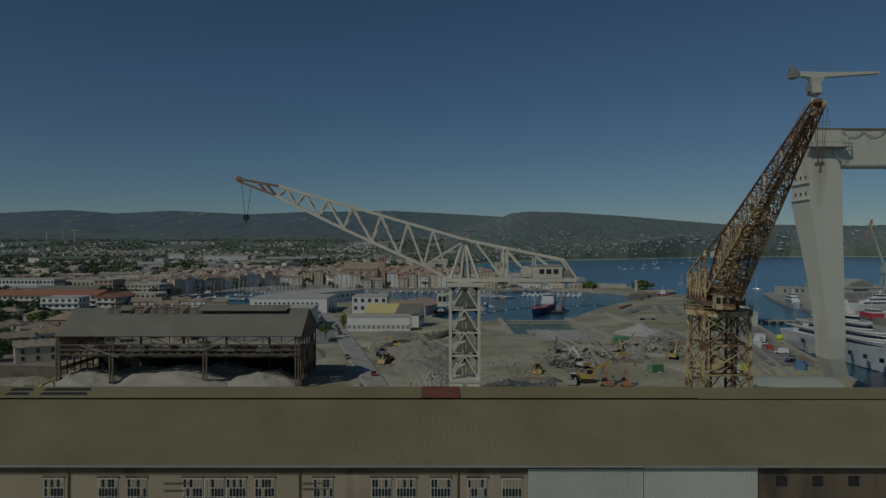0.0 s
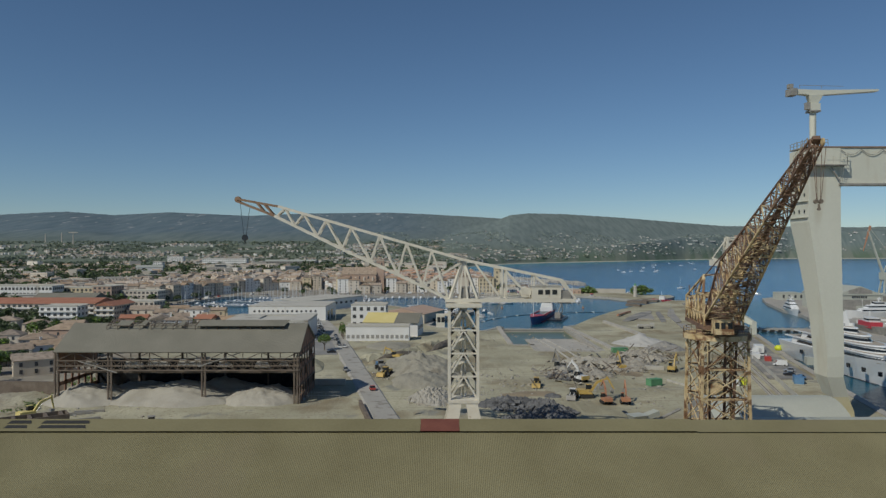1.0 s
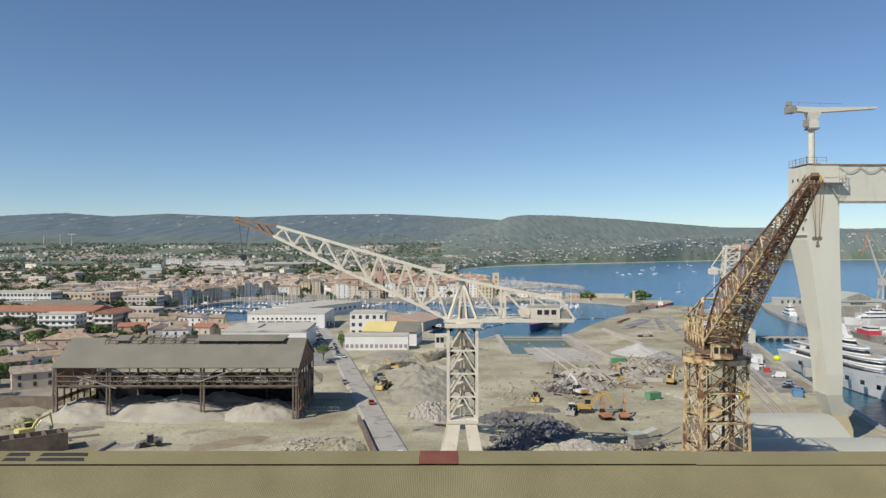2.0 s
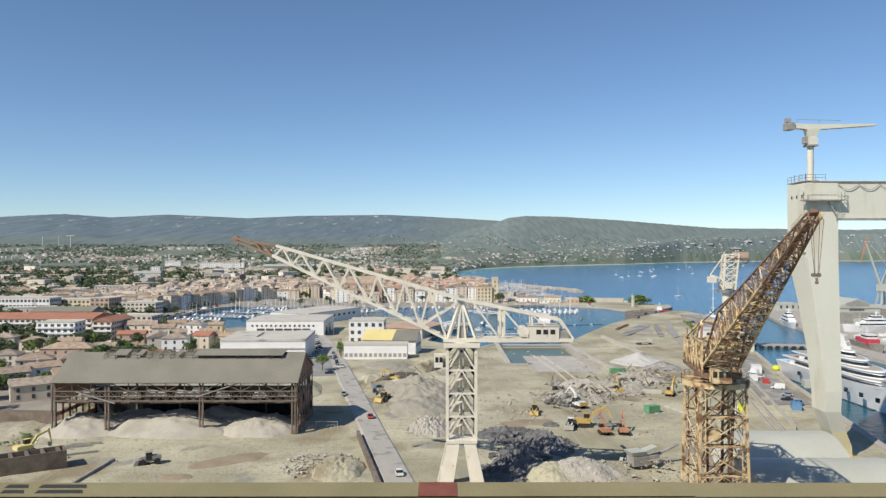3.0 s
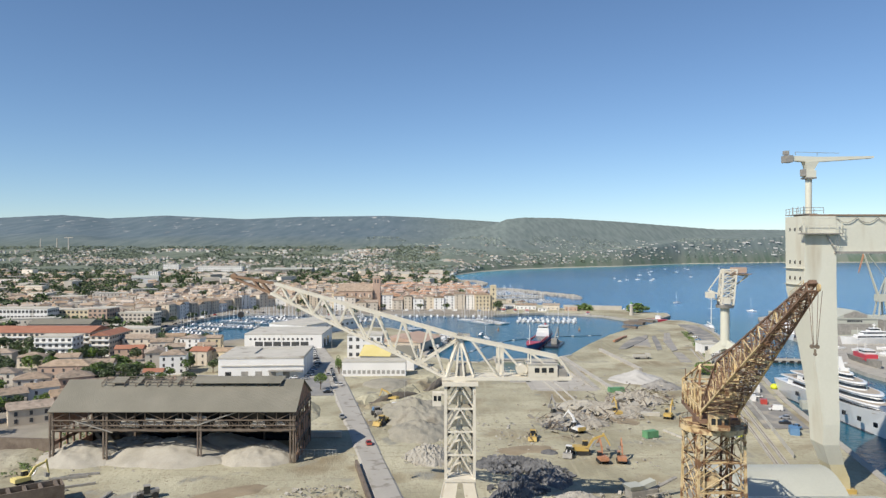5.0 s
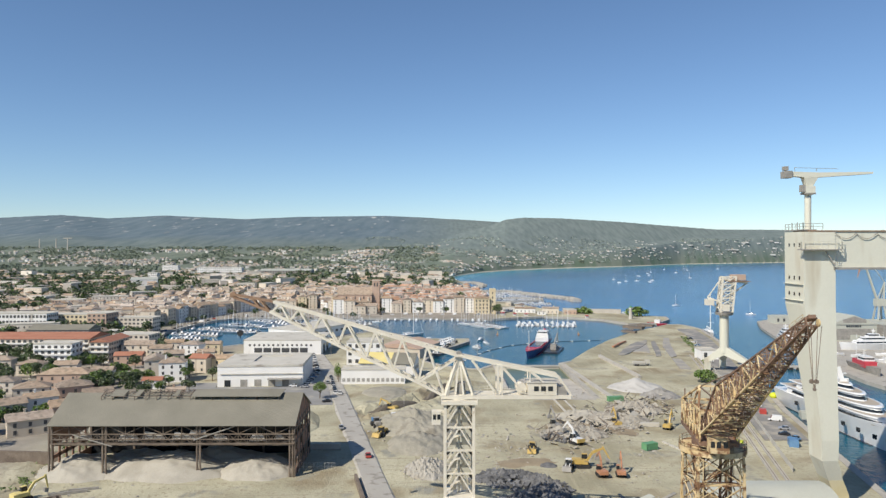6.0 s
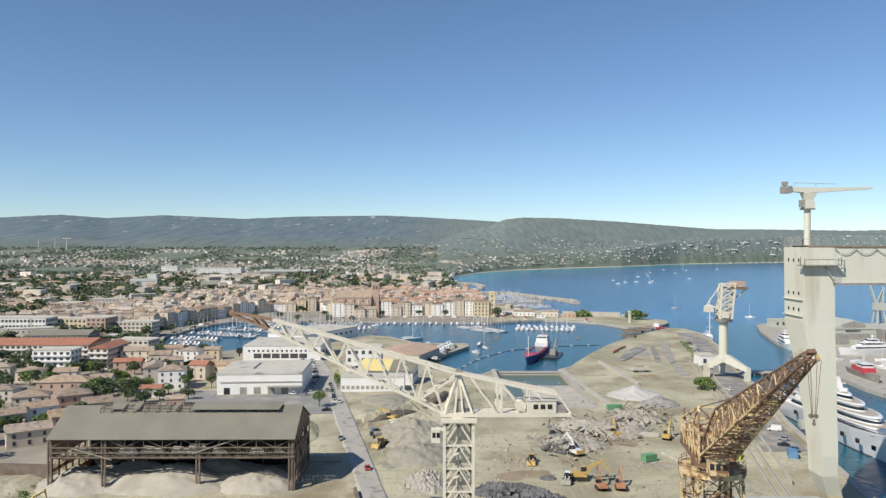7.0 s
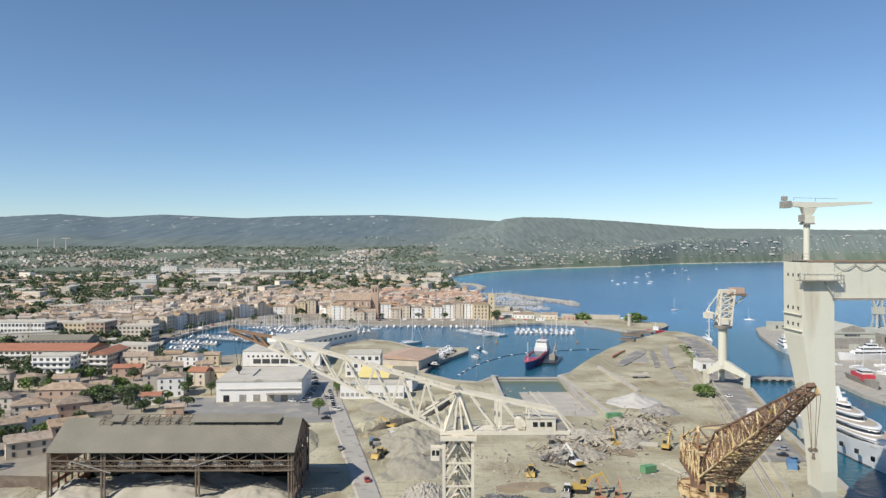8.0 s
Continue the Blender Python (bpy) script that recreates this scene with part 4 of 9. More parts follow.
    bot = [(-3.6, 35.9), (-9.9, 39.0), (-29.4, 47.7), (-45.9, 55.5), (-54.6, 58.7)]
    half = lambda x: 2.4 + (0.5 - 2.4) * min(1, max(0, -x / 54))

    def at(chain, x):
        xs = [p[0] for p in chain][::-1]
        return float(np.interp(x, xs, [p[1] for p in chain][::-1]))

    for s in (-1, 1):
        g = Geo()
        for chain, w in ((top, 0.72), (bot, 0.72)):
            for a, b in zip(chain, chain[1:]):
                if a[0] < -44.9:
                    continue
                g.beam((a[0], s * half(a[0]), a[1]), (b[0], s * half(b[0]), b[1]), w * 0.6, w * 0.85)
        parts("jib_chord", g, CRANE_WHITE, cr)
        g = Geo()
        nodes = [-9.9, -16.0, -22.5, -29.4, -35.5, -41.0, -45.5]
        for i, (xa, xb) in enumerate(zip(nodes, nodes[1:])):
            g.beam((xa, s * half(xa), at(bot, xa)), (xa + 2.2, s * half(xa), at(top, xa + 2.2)), 0.42)
            g.beam((xa, s * half(xa), at(bot, xa)), (xb + 2.2, s * half(xb), at(top, xb + 2.2)), 0.42)
        g.beam((-3.6, s * half(-4), at(bot, -3.6)), (-7.7, s * half(-8), at(top, -7.7)), 0.42)
        g.beam((-9.9, s * half(-9.9), at(bot, -9.9)), (-0.4, s * 1.6, 44.6), 0.42)
        g.beam((-45.5, s * half(-45), at(bot, -45.5)), (-43.3, s * half(-44), at(top, -43.3)), 0.4)
        parts("jib_brace", g, CRANE_WHITE, cr)
        g = Geo()
        g.beam((-45.0, s * half(-45), 57.75), (-55.0, s * 0.5, 59.5), 0.42, 0.5)
        g.beam((-45.9, s * half(-46), 55.5), (-54.6, s * 0.5, 58.8), 0.42, 0.5)
        g.beam((-48.4, s * half(-48), 56.5), (-50.2, s * half(-50), 58.6), 0.4)
        g.beam((-45.9, s * half(-46), 55.5), (-48.4, s * half(-48), 58.3), 0.4)
        part("jib_tip", g, CRANE_TIP, cr, "orange rusted jib tip")
    g = Geo()
    for i in range(17):
        x = -5 - i * 2.9
        for chain in (top, bot):
            g.beam((x, -half(x), at(chain, x)), (x, half(x), at(chain, x)), 0.26)
            if i < 16:
                g.beam((x, -half(x), at(chain, x)), (x - 2.9, half(x - 2.9), at(chain, x - 2.9)), 0.2)
    parts("jib_cross_bar", g, CRANE_WHITE, cr)
    part("tip_sheave", Geo().tube((-54.9, -0.5, 59.4), (-54.9, 0.5, 59.4), 0.75, 14), CRANE_TIP, cr)
    g = Geo()
    for x, z in ((-54.4, 58.8), (-52.0, 58.0)):
        g.beam((x, 0, z), (-53.2 + (x + 53.2) * 0.25, 0, 51.0), 0.09)
    part("hoist_rope", g, BLACK_PAINT, cr)
    part("hook_block", Geo().tube((-53.2, -0.3, 50.4), (-53.2, 0.3, 50.4), 0.75, 12).beam((-53.2, 0, 50.4), (-53.2, 0, 49.0), 0.4, 0.4, 0.15, 0.15), BLACK_PAINT, cr)
    # counter-jib with machine house
    for s in (-1, 1):
        g = Geo()
        y = s * 2.4
        g.beam((0.3, s * 1.4, 45.1), (23.9, y, 40.4), 0.55, 0.65)
        for x in (9.3, 10.3):
            g.beam((x, y, zd + 0.7), (x, y, 43.0), 0.45)
        g.beam((10.3, y, 42.6), (16.0, y, zd + 0.9), 0.42)
        g.beam((3.0, s * 2.0, 44.2), (9.0, y, zd + 0.9), 0.4)
        g.beam((23.9, y, 40.4), (27.0, y, zd + 0.5), 0.5)
        g.beam((17.0, y, 41.7), (17.0, y, 38.5), 0.3)
        g.beam((17.0, y, 41.5), (21.0, y, 38.6), 0.3)
        parts("counter_jib_bar", g, CRANE_WHITE, cr)
    house = part("machine_house", Geo().box(16.4, 23.4, -2.95, 2.95, zd + 0.75, zd + 3.6), CRANE_WHITE, cr, "boxy machine house with three windows")
    for x in (17.9, 19.6, 21.3):
        part("house_window", Geo().box(x, x + 1.15, -3.0, -2.95, zd + 1.75, zd + 2.85), GLASS_DARK, house)
    part("house_roof", Geo().box(16.2, 23.6, -3.1, 3.1, zd + 3.6, zd + 3.8), FLAT_ROOF, house, "dusty roof")
    part("counterweight", Geo().box(23.5, 25.9, -2.6, 2.6, zd - 0.4, zd + 2.6), GREY_STEEL, cr)
    part("winch_drum", Geo().tube((15.0, -2.2, zd + 2.2), (15.0, 2.2, zd + 2.2), 1.3, 16), CRANE_WHITE, cr)
    g = Geo()
    railing(g, [(3.5, -2.85, zd + 0.75), (16.3, -2.85, zd + 0.75)])
    railing(g, [(3.5, 2.85, zd + 0.75), (16.3, 2.85, zd + 0.75)])
    railing(g, [(-hw - 0.5, -hw - 0.4, zt + 0.9), (hw + 0.5, -hw - 0.4, zt + 0.9)])
    part("railing", g, CRANE_WHITE, cr)
    return cr


build_white_crane()

# ---- ochre rusted crane, its jib towards the hall ----


def build_rust_crane():
    cr = thing("harbour_crane", "ochre rusted portal crane with a heavy lattice jib", "crane", (55.5, 144.2, 0.4))
    hw, zt = 4.7, 30.1
    for sx in (-1, 1):
        for sy in (-1, 1):
            part("tower_leg", Geo().beam((sx * (hw + 0.4), sy * (hw + 0.4), 0), (sx * (hw - 0.3), sy * (hw - 0.3), zt), 0.42, 0.42), CRANE_RUST, cr)
            part("bogie", Geo().box(sx * hw - 1.5, sx * hw + 1.5, sy * hw - 0.8, sy * hw + 0.8, -0.2, 1.4), CRANE_DARK, cr)
    zs = [1.2, 7.0, 12.8, 18.6, 24.4, zt]
    for ax, ay in ((0, -1), (0, 1), (-1, 0), (1, 0)):
        g = Geo()
        for k, (za, zb) in enumerate(zip(zs, zs[1:])):
            p = lambda s, z: (s * hw, ay * hw, z) if ay else (ax * hw, s * hw, z)
            g.beam(p(-1, zb), p(1, zb), 0.22)
            g.beam(p(-1, za), p(1, zb), 0.17)
            g.beam(p(1, za), p(-1, zb), 0.19)
            g.beam(p(-1, (za + zb) / 2), p(0, zb), 0.15)
            g.beam(p(1, (za + zb) / 2), p(0, zb), 0.15)
        parts("tower_brace", g, CRANE_RUST, cr)
    g = Geo()
    for sx in (-1, 1):
        for sy in (-1, 1):
            g.beam((sx * 2.0, sy * 2.0, 3), (sx * 2.8, sy * 2.8, zt), 0.4)
    for k, (za, zb) in enumerate(zip(zs, zs[1:])):
        r0, r1 = 2.0 + k * 0.16, 2.16 + k * 0.16
        for s in (-1, 1):
            g.beam((-r0, s * r0, za), (r1, s * r1, zb), 0.2)
            g.beam((s * r0, r0, za), (s * r1, -r1, zb), 0.2)
            g.beam((-r1, s * r1, zb), (r1, s * r1, zb), 0.2)
            g.beam((s * hw, s * hw, zb), (s * r1, s * r1, zb), 0.25)
            g.beam((-s * hw, s * hw, zb), (-s * r1, s * r1, zb), 0.25)
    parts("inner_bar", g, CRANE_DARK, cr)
    g = Geo()
    rt = random.Random(22)
    for k in range(50):
        x, y, z = rt.uniform(-3.6, 3.6), rt.uniform(-4.4, 4.4), rt.uniform(3, zt - 2)
        q = rt.choice(((0.5, 0, 0.9), (-0.5, 0, 0.9), (0, 0, 1), (0, 0.8, 0.5), (0.6, 0, 0)))
        n_ = rt.uniform(1.5, 4.0)
        g.beam((x, y, z), (max(-4.6, min(4.6, x + q[0] * n_)), max(-4.6, min(4.6, y + q[1] * n_)), min(zt, z + q[2] * n_)), rt.choice((0.08, 0.12, 0.18)))
    parts("tower_pipe", g, lambda made: CRANE_DARK if len(made) % 4 == 0 else CRANE_RUST, cr)
    g = Geo()
    for k in range(5):
        s = 1 if k % 2 else -1
        za, zb = zs[k], zs[k + 1]
        ladder(g, (s * 2.8, -hw + 0.9, za), (-s * 2.8, -hw + 0.9, zb), 0.8, (0, 1, 0))
        g.box(-hw + 0.4, hw - 0.4, -hw + 0.4, -hw + 1.5, zb - 0.1, zb)
    part("stairs", g, CRANE_RUST, cr)
    g = Geo()
    for ax, ay in ((0, -1), (0, 1), (-1, 0), (1, 0)):
        for s in (-1, 1):
            p = lambda d_, z: ((s * (hw - d_), ay * (hw + 0.05), z) if ay else (ax * (hw + 0.05), s * (hw - d_), z))
            for k in range(26):
                z = 1.0 + k * (zt - 1.5) / 26
                g.beam(p(0.0 if k % 2 else 1.1, z), p(1.1 if k % 2 else 0.0, z + (zt - 1.5) / 26), 0.08)
            g.beam(p(1.1, 1.0), p(1.1, zt - 0.4), 0.16)
        for k in range(10):
            z = 2.0 + k * (zt - 3) / 10
            q = lambda u, zz: ((u * hw, ay * hw, zz) if ay else (ax * hw, u * hw, zz))
            g.beam(q(-0.6 + (k % 3) * 0.4, z), q(0.2 + (k % 2) * 0.5, z + 2.6), 0.09)
    tagged(part("tower_lacing", g, CRANE_RUST, cr, "thin ochre lacing bars of the tower legs"), kind="stuff")
    part("gallery", Geo().box(-3.8, -0.4, -4.2, -1.6, 19.5, 22.0), CRANE_RUST, cr, "rusted box gallery inside the tower")
    # slewing platform, round with railing
    n = 28
    part("slew_platform", Geo().tube((0, 0, zt), (0, 0, zt + 1.0), 6.5, n), CRANE_RUST, cr)
    part("slew_ring", Geo().tube((0, 0, zt + 1.0), (0, 0, zt + 2.2), 4.0, n), CRANE_DARK, cr)
    g = Geo()
    railing(g, [(6.4 * math.cos(a), 6.4 * math.sin(a), zt + 1.0) for a in np.linspace(0, 2 * math.pi, 25)])
    part("platform_railing", g, CRANE_RUST, cr)
    # upper works turn with the jib; local +y is the jib's direction
    turn = math.degrees(math.atan2(-(47.6 - 55.5), 90.8 - 144.2))
    up = part("revolving_deck", Geo().box(-3.8, 3.8, -13.0, 5.6, zt + 2.2, zt + 3.0), CRANE_DARK, cr, "rusted revolving deck")
    up.matrix_basis = pose(0, 0, 0, 0, 0, turn)
    zb = zt + 3.0
    g = Geo()
    for s in (-1, 1):
        for y in (-12.5, -9.5, -6.5, -3.5, 0, 3.0, 5.6):
            g.beam((s * 3.6, y, zb), (s * 3.6, y, zb + (4.6 if y < -3 else 6.0)), 0.32)
        g.beam((s * 3.6, -12.8, zb + 4.6), (s * 3.6, -3.0, zb + 4.6), 0.35)
        g.beam((s * 3.6, -12.8, zb + 2.3), (s * 3.6, 5.6, zb + 2.3), 0.28)
        g.beam((s * 3.6, -3.0, zb + 6.0), (s * 3.6, 5.6, zb + 6.0), 0.32)
        for a in range(6):
            y = -12.5 + a * 3.0
            g.beam((s * 3.6, y, zb), (s * 3.6, y + 3.0, zb + 4.6), 0.22)
            g.beam((s * 3.6, y + 3.0, zb), (s * 3.6, y, zb + 4.6), 0.18)
        g.beam((s * 3.6, -12.6, zb + 4.6), (s * 2.2, -1.0, zb + 9.6), 0.35)
        g.beam((s * 3.6, 3.0, zb), (s * 2.2, -1.0, zb + 9.6), 0.4)
        g.beam((s * 3.6, -3.5, zb + 4.6), (s * 2.2, -1.0, zb + 9.6), 0.3)
    for y, z in ((-12.7, 4.6), (-12.7, 2.3), (-12.7, 0.2), (-7, 4.6), (0, 6.0), (-1.0, 9.6), (5.6, 6.0)):
        g.beam((-3.6 if z < 9 else -2.2, y, zb + z), (3.6 if z < 9 else 2.2, y, zb + z), 0.32)
    g.beam((-3.6, -12.7, zb), (3.6, -12.7, zb + 4.6), 0.2)
    g.beam((3.6, -12.7, zb), (-3.6, -12.7, zb + 4.6), 0.2)
    parts("machinery_frame_bar", g, CRANE_RUST, up)
    g = Geo()
    rr = random.Random(21)
    for k in range(46):
        x, y, z = rr.uniform(-3.4, 3.4), rr.uniform(-12.4, 5.0), zb + rr.uniform(0.4, 6.0)
        q = rr.choice(((0, 1, 0), (0, 0, 1), (1, 0, 0), (0, 0.7, 0.7), (0, -0.6, 0.7)))
        n_ = rr.uniform(1.2, 3.6)
        g.beam((x, y, z), (x + q[0] * n_, min(5.4, y + q[1] * n_), z + q[2] * n_), rr.choice((0.09, 0.14, 0.2)))
    parts("pipe", g, lambda made: CRANE_DARK if len(made) % 3 == 0 else CRANE_RUST, up)
    part("counterweight", Geo().box(-3.3, 3.3, -12.4, -9.4, zb, zb + 2.2), CRANE_DARK, up)
    part("winch_house", Geo().box(-3.0, 3.0, -8.2, -4.4, zb, zb + 2.8), CRANE_RUST, up)
    part("winch_drum", Geo().tube((-3.0, -1.0, zb + 1.6), (3.0, -1.0, zb + 1.6), 1.4, 14), CRANE_DARK, up)
    cab = part("driver_cabin", Geo().box(-1.2, 2.4, 6.1, 8.6, zt + 1.6, zt + 4.4), CRANE_RUST, up, "small ochre driver's cabin")
    for x in (-0.9, 0.35, 1.45):
        part("cabin_window", Geo().box(x, x + 0.8, 8.6, 8.64, zt + 2.7, zt + 3.9), GLASS_DARK, cab)
    # jib: a tapering box truss with a kinked tip
    L = math.hypot(47.6 - 55.5, 90.8 - 144.2)
    y0j, z0j, y1j, z1j = 4.6, zb + 1.0, L, 60.9
    d = Vector((0, y1j - y0j, z1j - z0j))
    nrm = Vector((0, -d.z, d.y)).normalized()

    def corner(t, sx, sn):
        w = (3.5 + (0.65 - 3.5) * t) * sx
        dep = 0.2 + 5.2 * min(1, t / 0.25) if t < 0.25 else 5.4 + (1.0 - 5.4) * (t - 0.25) / 0.75
        c = Vector((0, y0j, z0j)) + d * t
        return c + Vector((w, 0, 0)) + nrm * (dep if sn > 0 else 0)

    N = 15
    for sx in (-1, 1):
        for sn in (-1, 1):
            for i in range(N):
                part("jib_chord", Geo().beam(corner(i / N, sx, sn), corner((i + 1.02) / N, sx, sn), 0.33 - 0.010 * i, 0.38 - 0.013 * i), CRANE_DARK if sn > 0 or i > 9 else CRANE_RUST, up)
    for name, fa, fb, w in (("jib_side", (-1, -1), (-1, 1), 0.15), ("jib_side", (1, -1), (1, 1), 0.15), ("jib_face", (-1, -1), (1, -1), 0.13), ("jib_face", (-1, 1), (1, 1), 0.13)):
        g = Geo()
        for i in range(N):
            a, b = corner(i / N, *fa), corner(i / N, *fb)
            a2, b2 = corner((i + 1) / N, *fa), corner((i + 1) / N, *fb)
            g.beam(a2, b2, w)
            g.beam(a if i % 2 else b, b2 if i % 2 else a2, w)
            if name == "jib_face" or i % 3 == 0:
                g.beam(b if i % 2 else a, a2 if i % 2 else b2, w * 0.8)
        parts(name + "_bar", g, lambda made: CRANE_DARK if len(made) > 30 or len(made) % 5 == 4 else CRANE_RUST, up)
    g = Geo()
    for i in range(2, N):
        a, b = corner(i / N, -1, -1), corner(i / N, 1, 1)
        g.beam(a, b, 0.13)
        g.beam(corner(i / N, 1, -1), corner(i / N, -1, 1), 0.13)
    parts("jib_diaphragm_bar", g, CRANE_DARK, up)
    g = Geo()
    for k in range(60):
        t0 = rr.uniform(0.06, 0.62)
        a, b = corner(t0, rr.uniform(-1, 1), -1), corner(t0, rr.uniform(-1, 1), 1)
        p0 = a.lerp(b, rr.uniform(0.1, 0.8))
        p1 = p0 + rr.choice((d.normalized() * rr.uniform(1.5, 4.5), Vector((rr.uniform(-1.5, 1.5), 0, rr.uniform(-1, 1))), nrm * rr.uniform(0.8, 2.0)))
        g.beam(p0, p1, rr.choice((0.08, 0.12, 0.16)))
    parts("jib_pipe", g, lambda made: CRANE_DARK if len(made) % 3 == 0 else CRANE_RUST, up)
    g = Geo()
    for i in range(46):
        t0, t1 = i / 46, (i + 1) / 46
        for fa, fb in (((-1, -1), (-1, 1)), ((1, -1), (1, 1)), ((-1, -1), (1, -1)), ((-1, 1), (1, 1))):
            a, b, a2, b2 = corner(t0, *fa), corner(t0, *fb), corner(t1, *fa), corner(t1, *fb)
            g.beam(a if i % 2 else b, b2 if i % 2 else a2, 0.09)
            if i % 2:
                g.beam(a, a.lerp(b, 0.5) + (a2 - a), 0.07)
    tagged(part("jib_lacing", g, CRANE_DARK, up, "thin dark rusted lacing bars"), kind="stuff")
    g = Geo()
    for k in range(26):
        t0 = rr.uniform(0.04, 0.5)
        a, b = corner(t0, rr.uniform(-0.9, 0.9), -1), corner(t0, rr.uniform(-0.9, 0.9), 1)
        c = a.lerp(b, rr.uniform(0.15, 0.85))
        g.obox(tuple(c), (rr.uniform(0.5, 1.6), rr.uniform(0.1, 1.2), rr.uniform(0.5, 1.8)), 0, 32 + rr.uniform(-12, 12))
    tagged(part("gear_box", g, CRANE_RUST, up, "ochre gear casings and plates inside the jib"), kind="stuff")
    part("jib_walkway", Geo().beam(corner(0.02, 0, -1) + nrm * 1.2, corner(0.96, 0, -1) + nrm * 0.8, 0.5, 0.1), CRANE_DARK, up)
    g = Geo()
    for sx in (-1, 1):
        g.beam((sx * 2.0, -1.0, zb + 9.6), corner(0.45, sx, 1), 0.16)
        g.beam((sx * 2.2, -1.0, zb + 9.4), corner(0.2, sx, 1), 0.22)
    part("luffing_stay", g, CRANE_DARK, up)
    tipc = Vector((0, y1j, z1j))
    part("jib_head", Geo().obox(tuple(tipc + nrm * 1.0), (0.9, 1.1, 0.5), 0, 25), CRANE_DARK, up)
    part("head_sheave", Geo().tube(tipc + Vector((-0.5, 0.9, 0.4)), tipc + Vector((-0.3, 0.9, 0.4)), 0.5, 16), CRANE_RUST, up)
    g = Geo()
    railing(g, [corner(0.90, -1, 1), corner(0.985, -1, 1)], 0.7, 0.05)
    railing(g, [corner(0.90, 1, 1), corner(0.985, 1, 1)], 0.7, 0.05)
    part("head_railing", g, CRANE_RUST, up)
    g = Geo()
    for x, y in ((-0.9, 0.6), (-0.3, 0.9), (0.4, 0.6), (0.9, 0.9)):
        g.beam(tipc + Vector((x, y, 0)), tipc + Vector((x * 0.35, y, -6.8)), 0.055)
    part("hoist_rope", g, CRANE_DARK, up)
    g = Geo()
    for x in (-0.32, 0.32):
        g.tube(tipc + Vector((x * 0.9, 0.35, -7.0)), tipc + Vector((x * 0.9, 0.75, -7.0)), 0.27, 12)
    g.beam(tipc + Vector((0, 0.75, -7.3)), tipc + Vector((0, 0.75, -7.8)), 0.22)
    g.tube(tipc + Vector((0, 0.6, -7.95)), tipc + Vector((0, 0.9, -7.95)), 0.2, 10)
    part("hook_block", g, BROWN_STEEL, up)
    return cr


build_rust_crane()

# ---- giant gantry ----


def build_gantry():
    ga = thing("gantry_crane", "huge cream box-girder gantry crane over the dock", "gantry", (0, 0, 0.5))
    zb, zt = 65.3, 75.0
    beam = part("main_girder", Geo().box(107.0, 185, 192.5, 200.5, zb, zt), GANTRY, ga)
    part("girder_ledge", Geo().box(106.6, 185, 191.6, 192.5, zb - 0.5, zb + 0.1), GREY_STEEL, ga)
    part("girder_cap", Geo().box(100, 185, 192.2, 200.8, zt, zt + 0.35), CRANE_TIP, ga, "rust-stained rail strip on top")
    # leg: wide at the girder, narrowing, then parting into two feet
    def ring(x0, x1, y0, y1, z):
        return [(x0, y0, z), (x1, y0, z), (x1, y1, z), (x0, y1, z)]
    g = Geo()
    g.loft([ring(102.8, 107.4, 191.0, 198, 19.0), ring(102.0, 107.4, 191.6, 199, 30), ring(100.3, 107.3, 192, 201, 44), ring(98.7, 107.2, 192.3, 202.8, 55), ring(98.6, 107.1, 192.3, 203, 75.0)])
    part("leg", g, GANTRY, ga)
    g = Geo()
    g.loft([ring(105.4, 109.4, 192.6, 198.2, 8.0), ring(103.0, 107.3, 191.2, 198.0, 13.6), ring(102.8, 107.4, 191.0, 198, 19.0)])
    part("leg_knee", g, GANTRY, ga)
    part("foot", Geo().loft([ring(107.6, 111.6, 193.2, 198.4, 0), ring(107.2, 111.2, 193.0, 198.4, 4.0), ring(105.4, 109.4, 192.6, 198.2, 8.0)]), FOOT, ga, "yellowed lower foot of the leg")
    part("bogie", Geo().box(106.4, 112.8, 192.4, 199.0, -0.3, 1.2), YELLOW, ga, "yellow wheel bogie")
    # portholes on the end face of the leg
    hole = mesh_of("porthole", Geo().box(0, 0.12, 0, 0.5, 0, 0.9), DARK)
    for z in (71.0, 62.0, 57.6):
        for y in (194.4, 197.2, 200.0):
            x = 98.55
            p = part("porthole", hole, None, ga)
            p.matrix_basis = pose(x - 0.05, y, z)
    for z in (60.8, 56.4):
        part("gallery", Geo().box(98.1, 98.7, 192.6, 203, z - 0.12, z), GANTRY, ga)
    # maintenance platform on the girder's face
    g = Geo().box(96.8, 107.8, 190.2, 192.3, 70.0, 70.3)
    part("platform", g, GREY_STEEL, ga, "grey steel platform under the rail")
    g = Geo()
    railing(g, [(96.8, 192.2, 70.3), (96.8, 190.3, 70.3), (107.8, 190.3, 70.3), (107.8, 192.2, 70.3)], 2.0, 0.09)
    for x in (97.0, 107.6):
        g.beam((x, 190.4, 70.3), (x, 190.4, 74.2), 0.12)
    g.beam((96.8, 190.4, 74.2), (107.8, 190.4, 74.2), 0.1)
    part("platform_railing", g, GANTRY, ga)
    g = Geo()
    ladder(g, (106.6, 191.2, 65.6), (106.6, 190.4, 70.3), 0.7, (1, 0, 0))
    g.beam((104.0, 191.4, 69.8), (106.4, 191.2, 65.8), 0.3)
    part("ladder", g, GREY_STEEL, ga)
    # slack cables along the girder
    g = Geo()
    for k in range(12):
        xa = 107 + k * 5.6
        for i in range(8):
            t0, t1 = i / 8, (i + 1) / 8
            sag = lambda t: 74.6 - 4 * 1.5 * t * (1 - t)
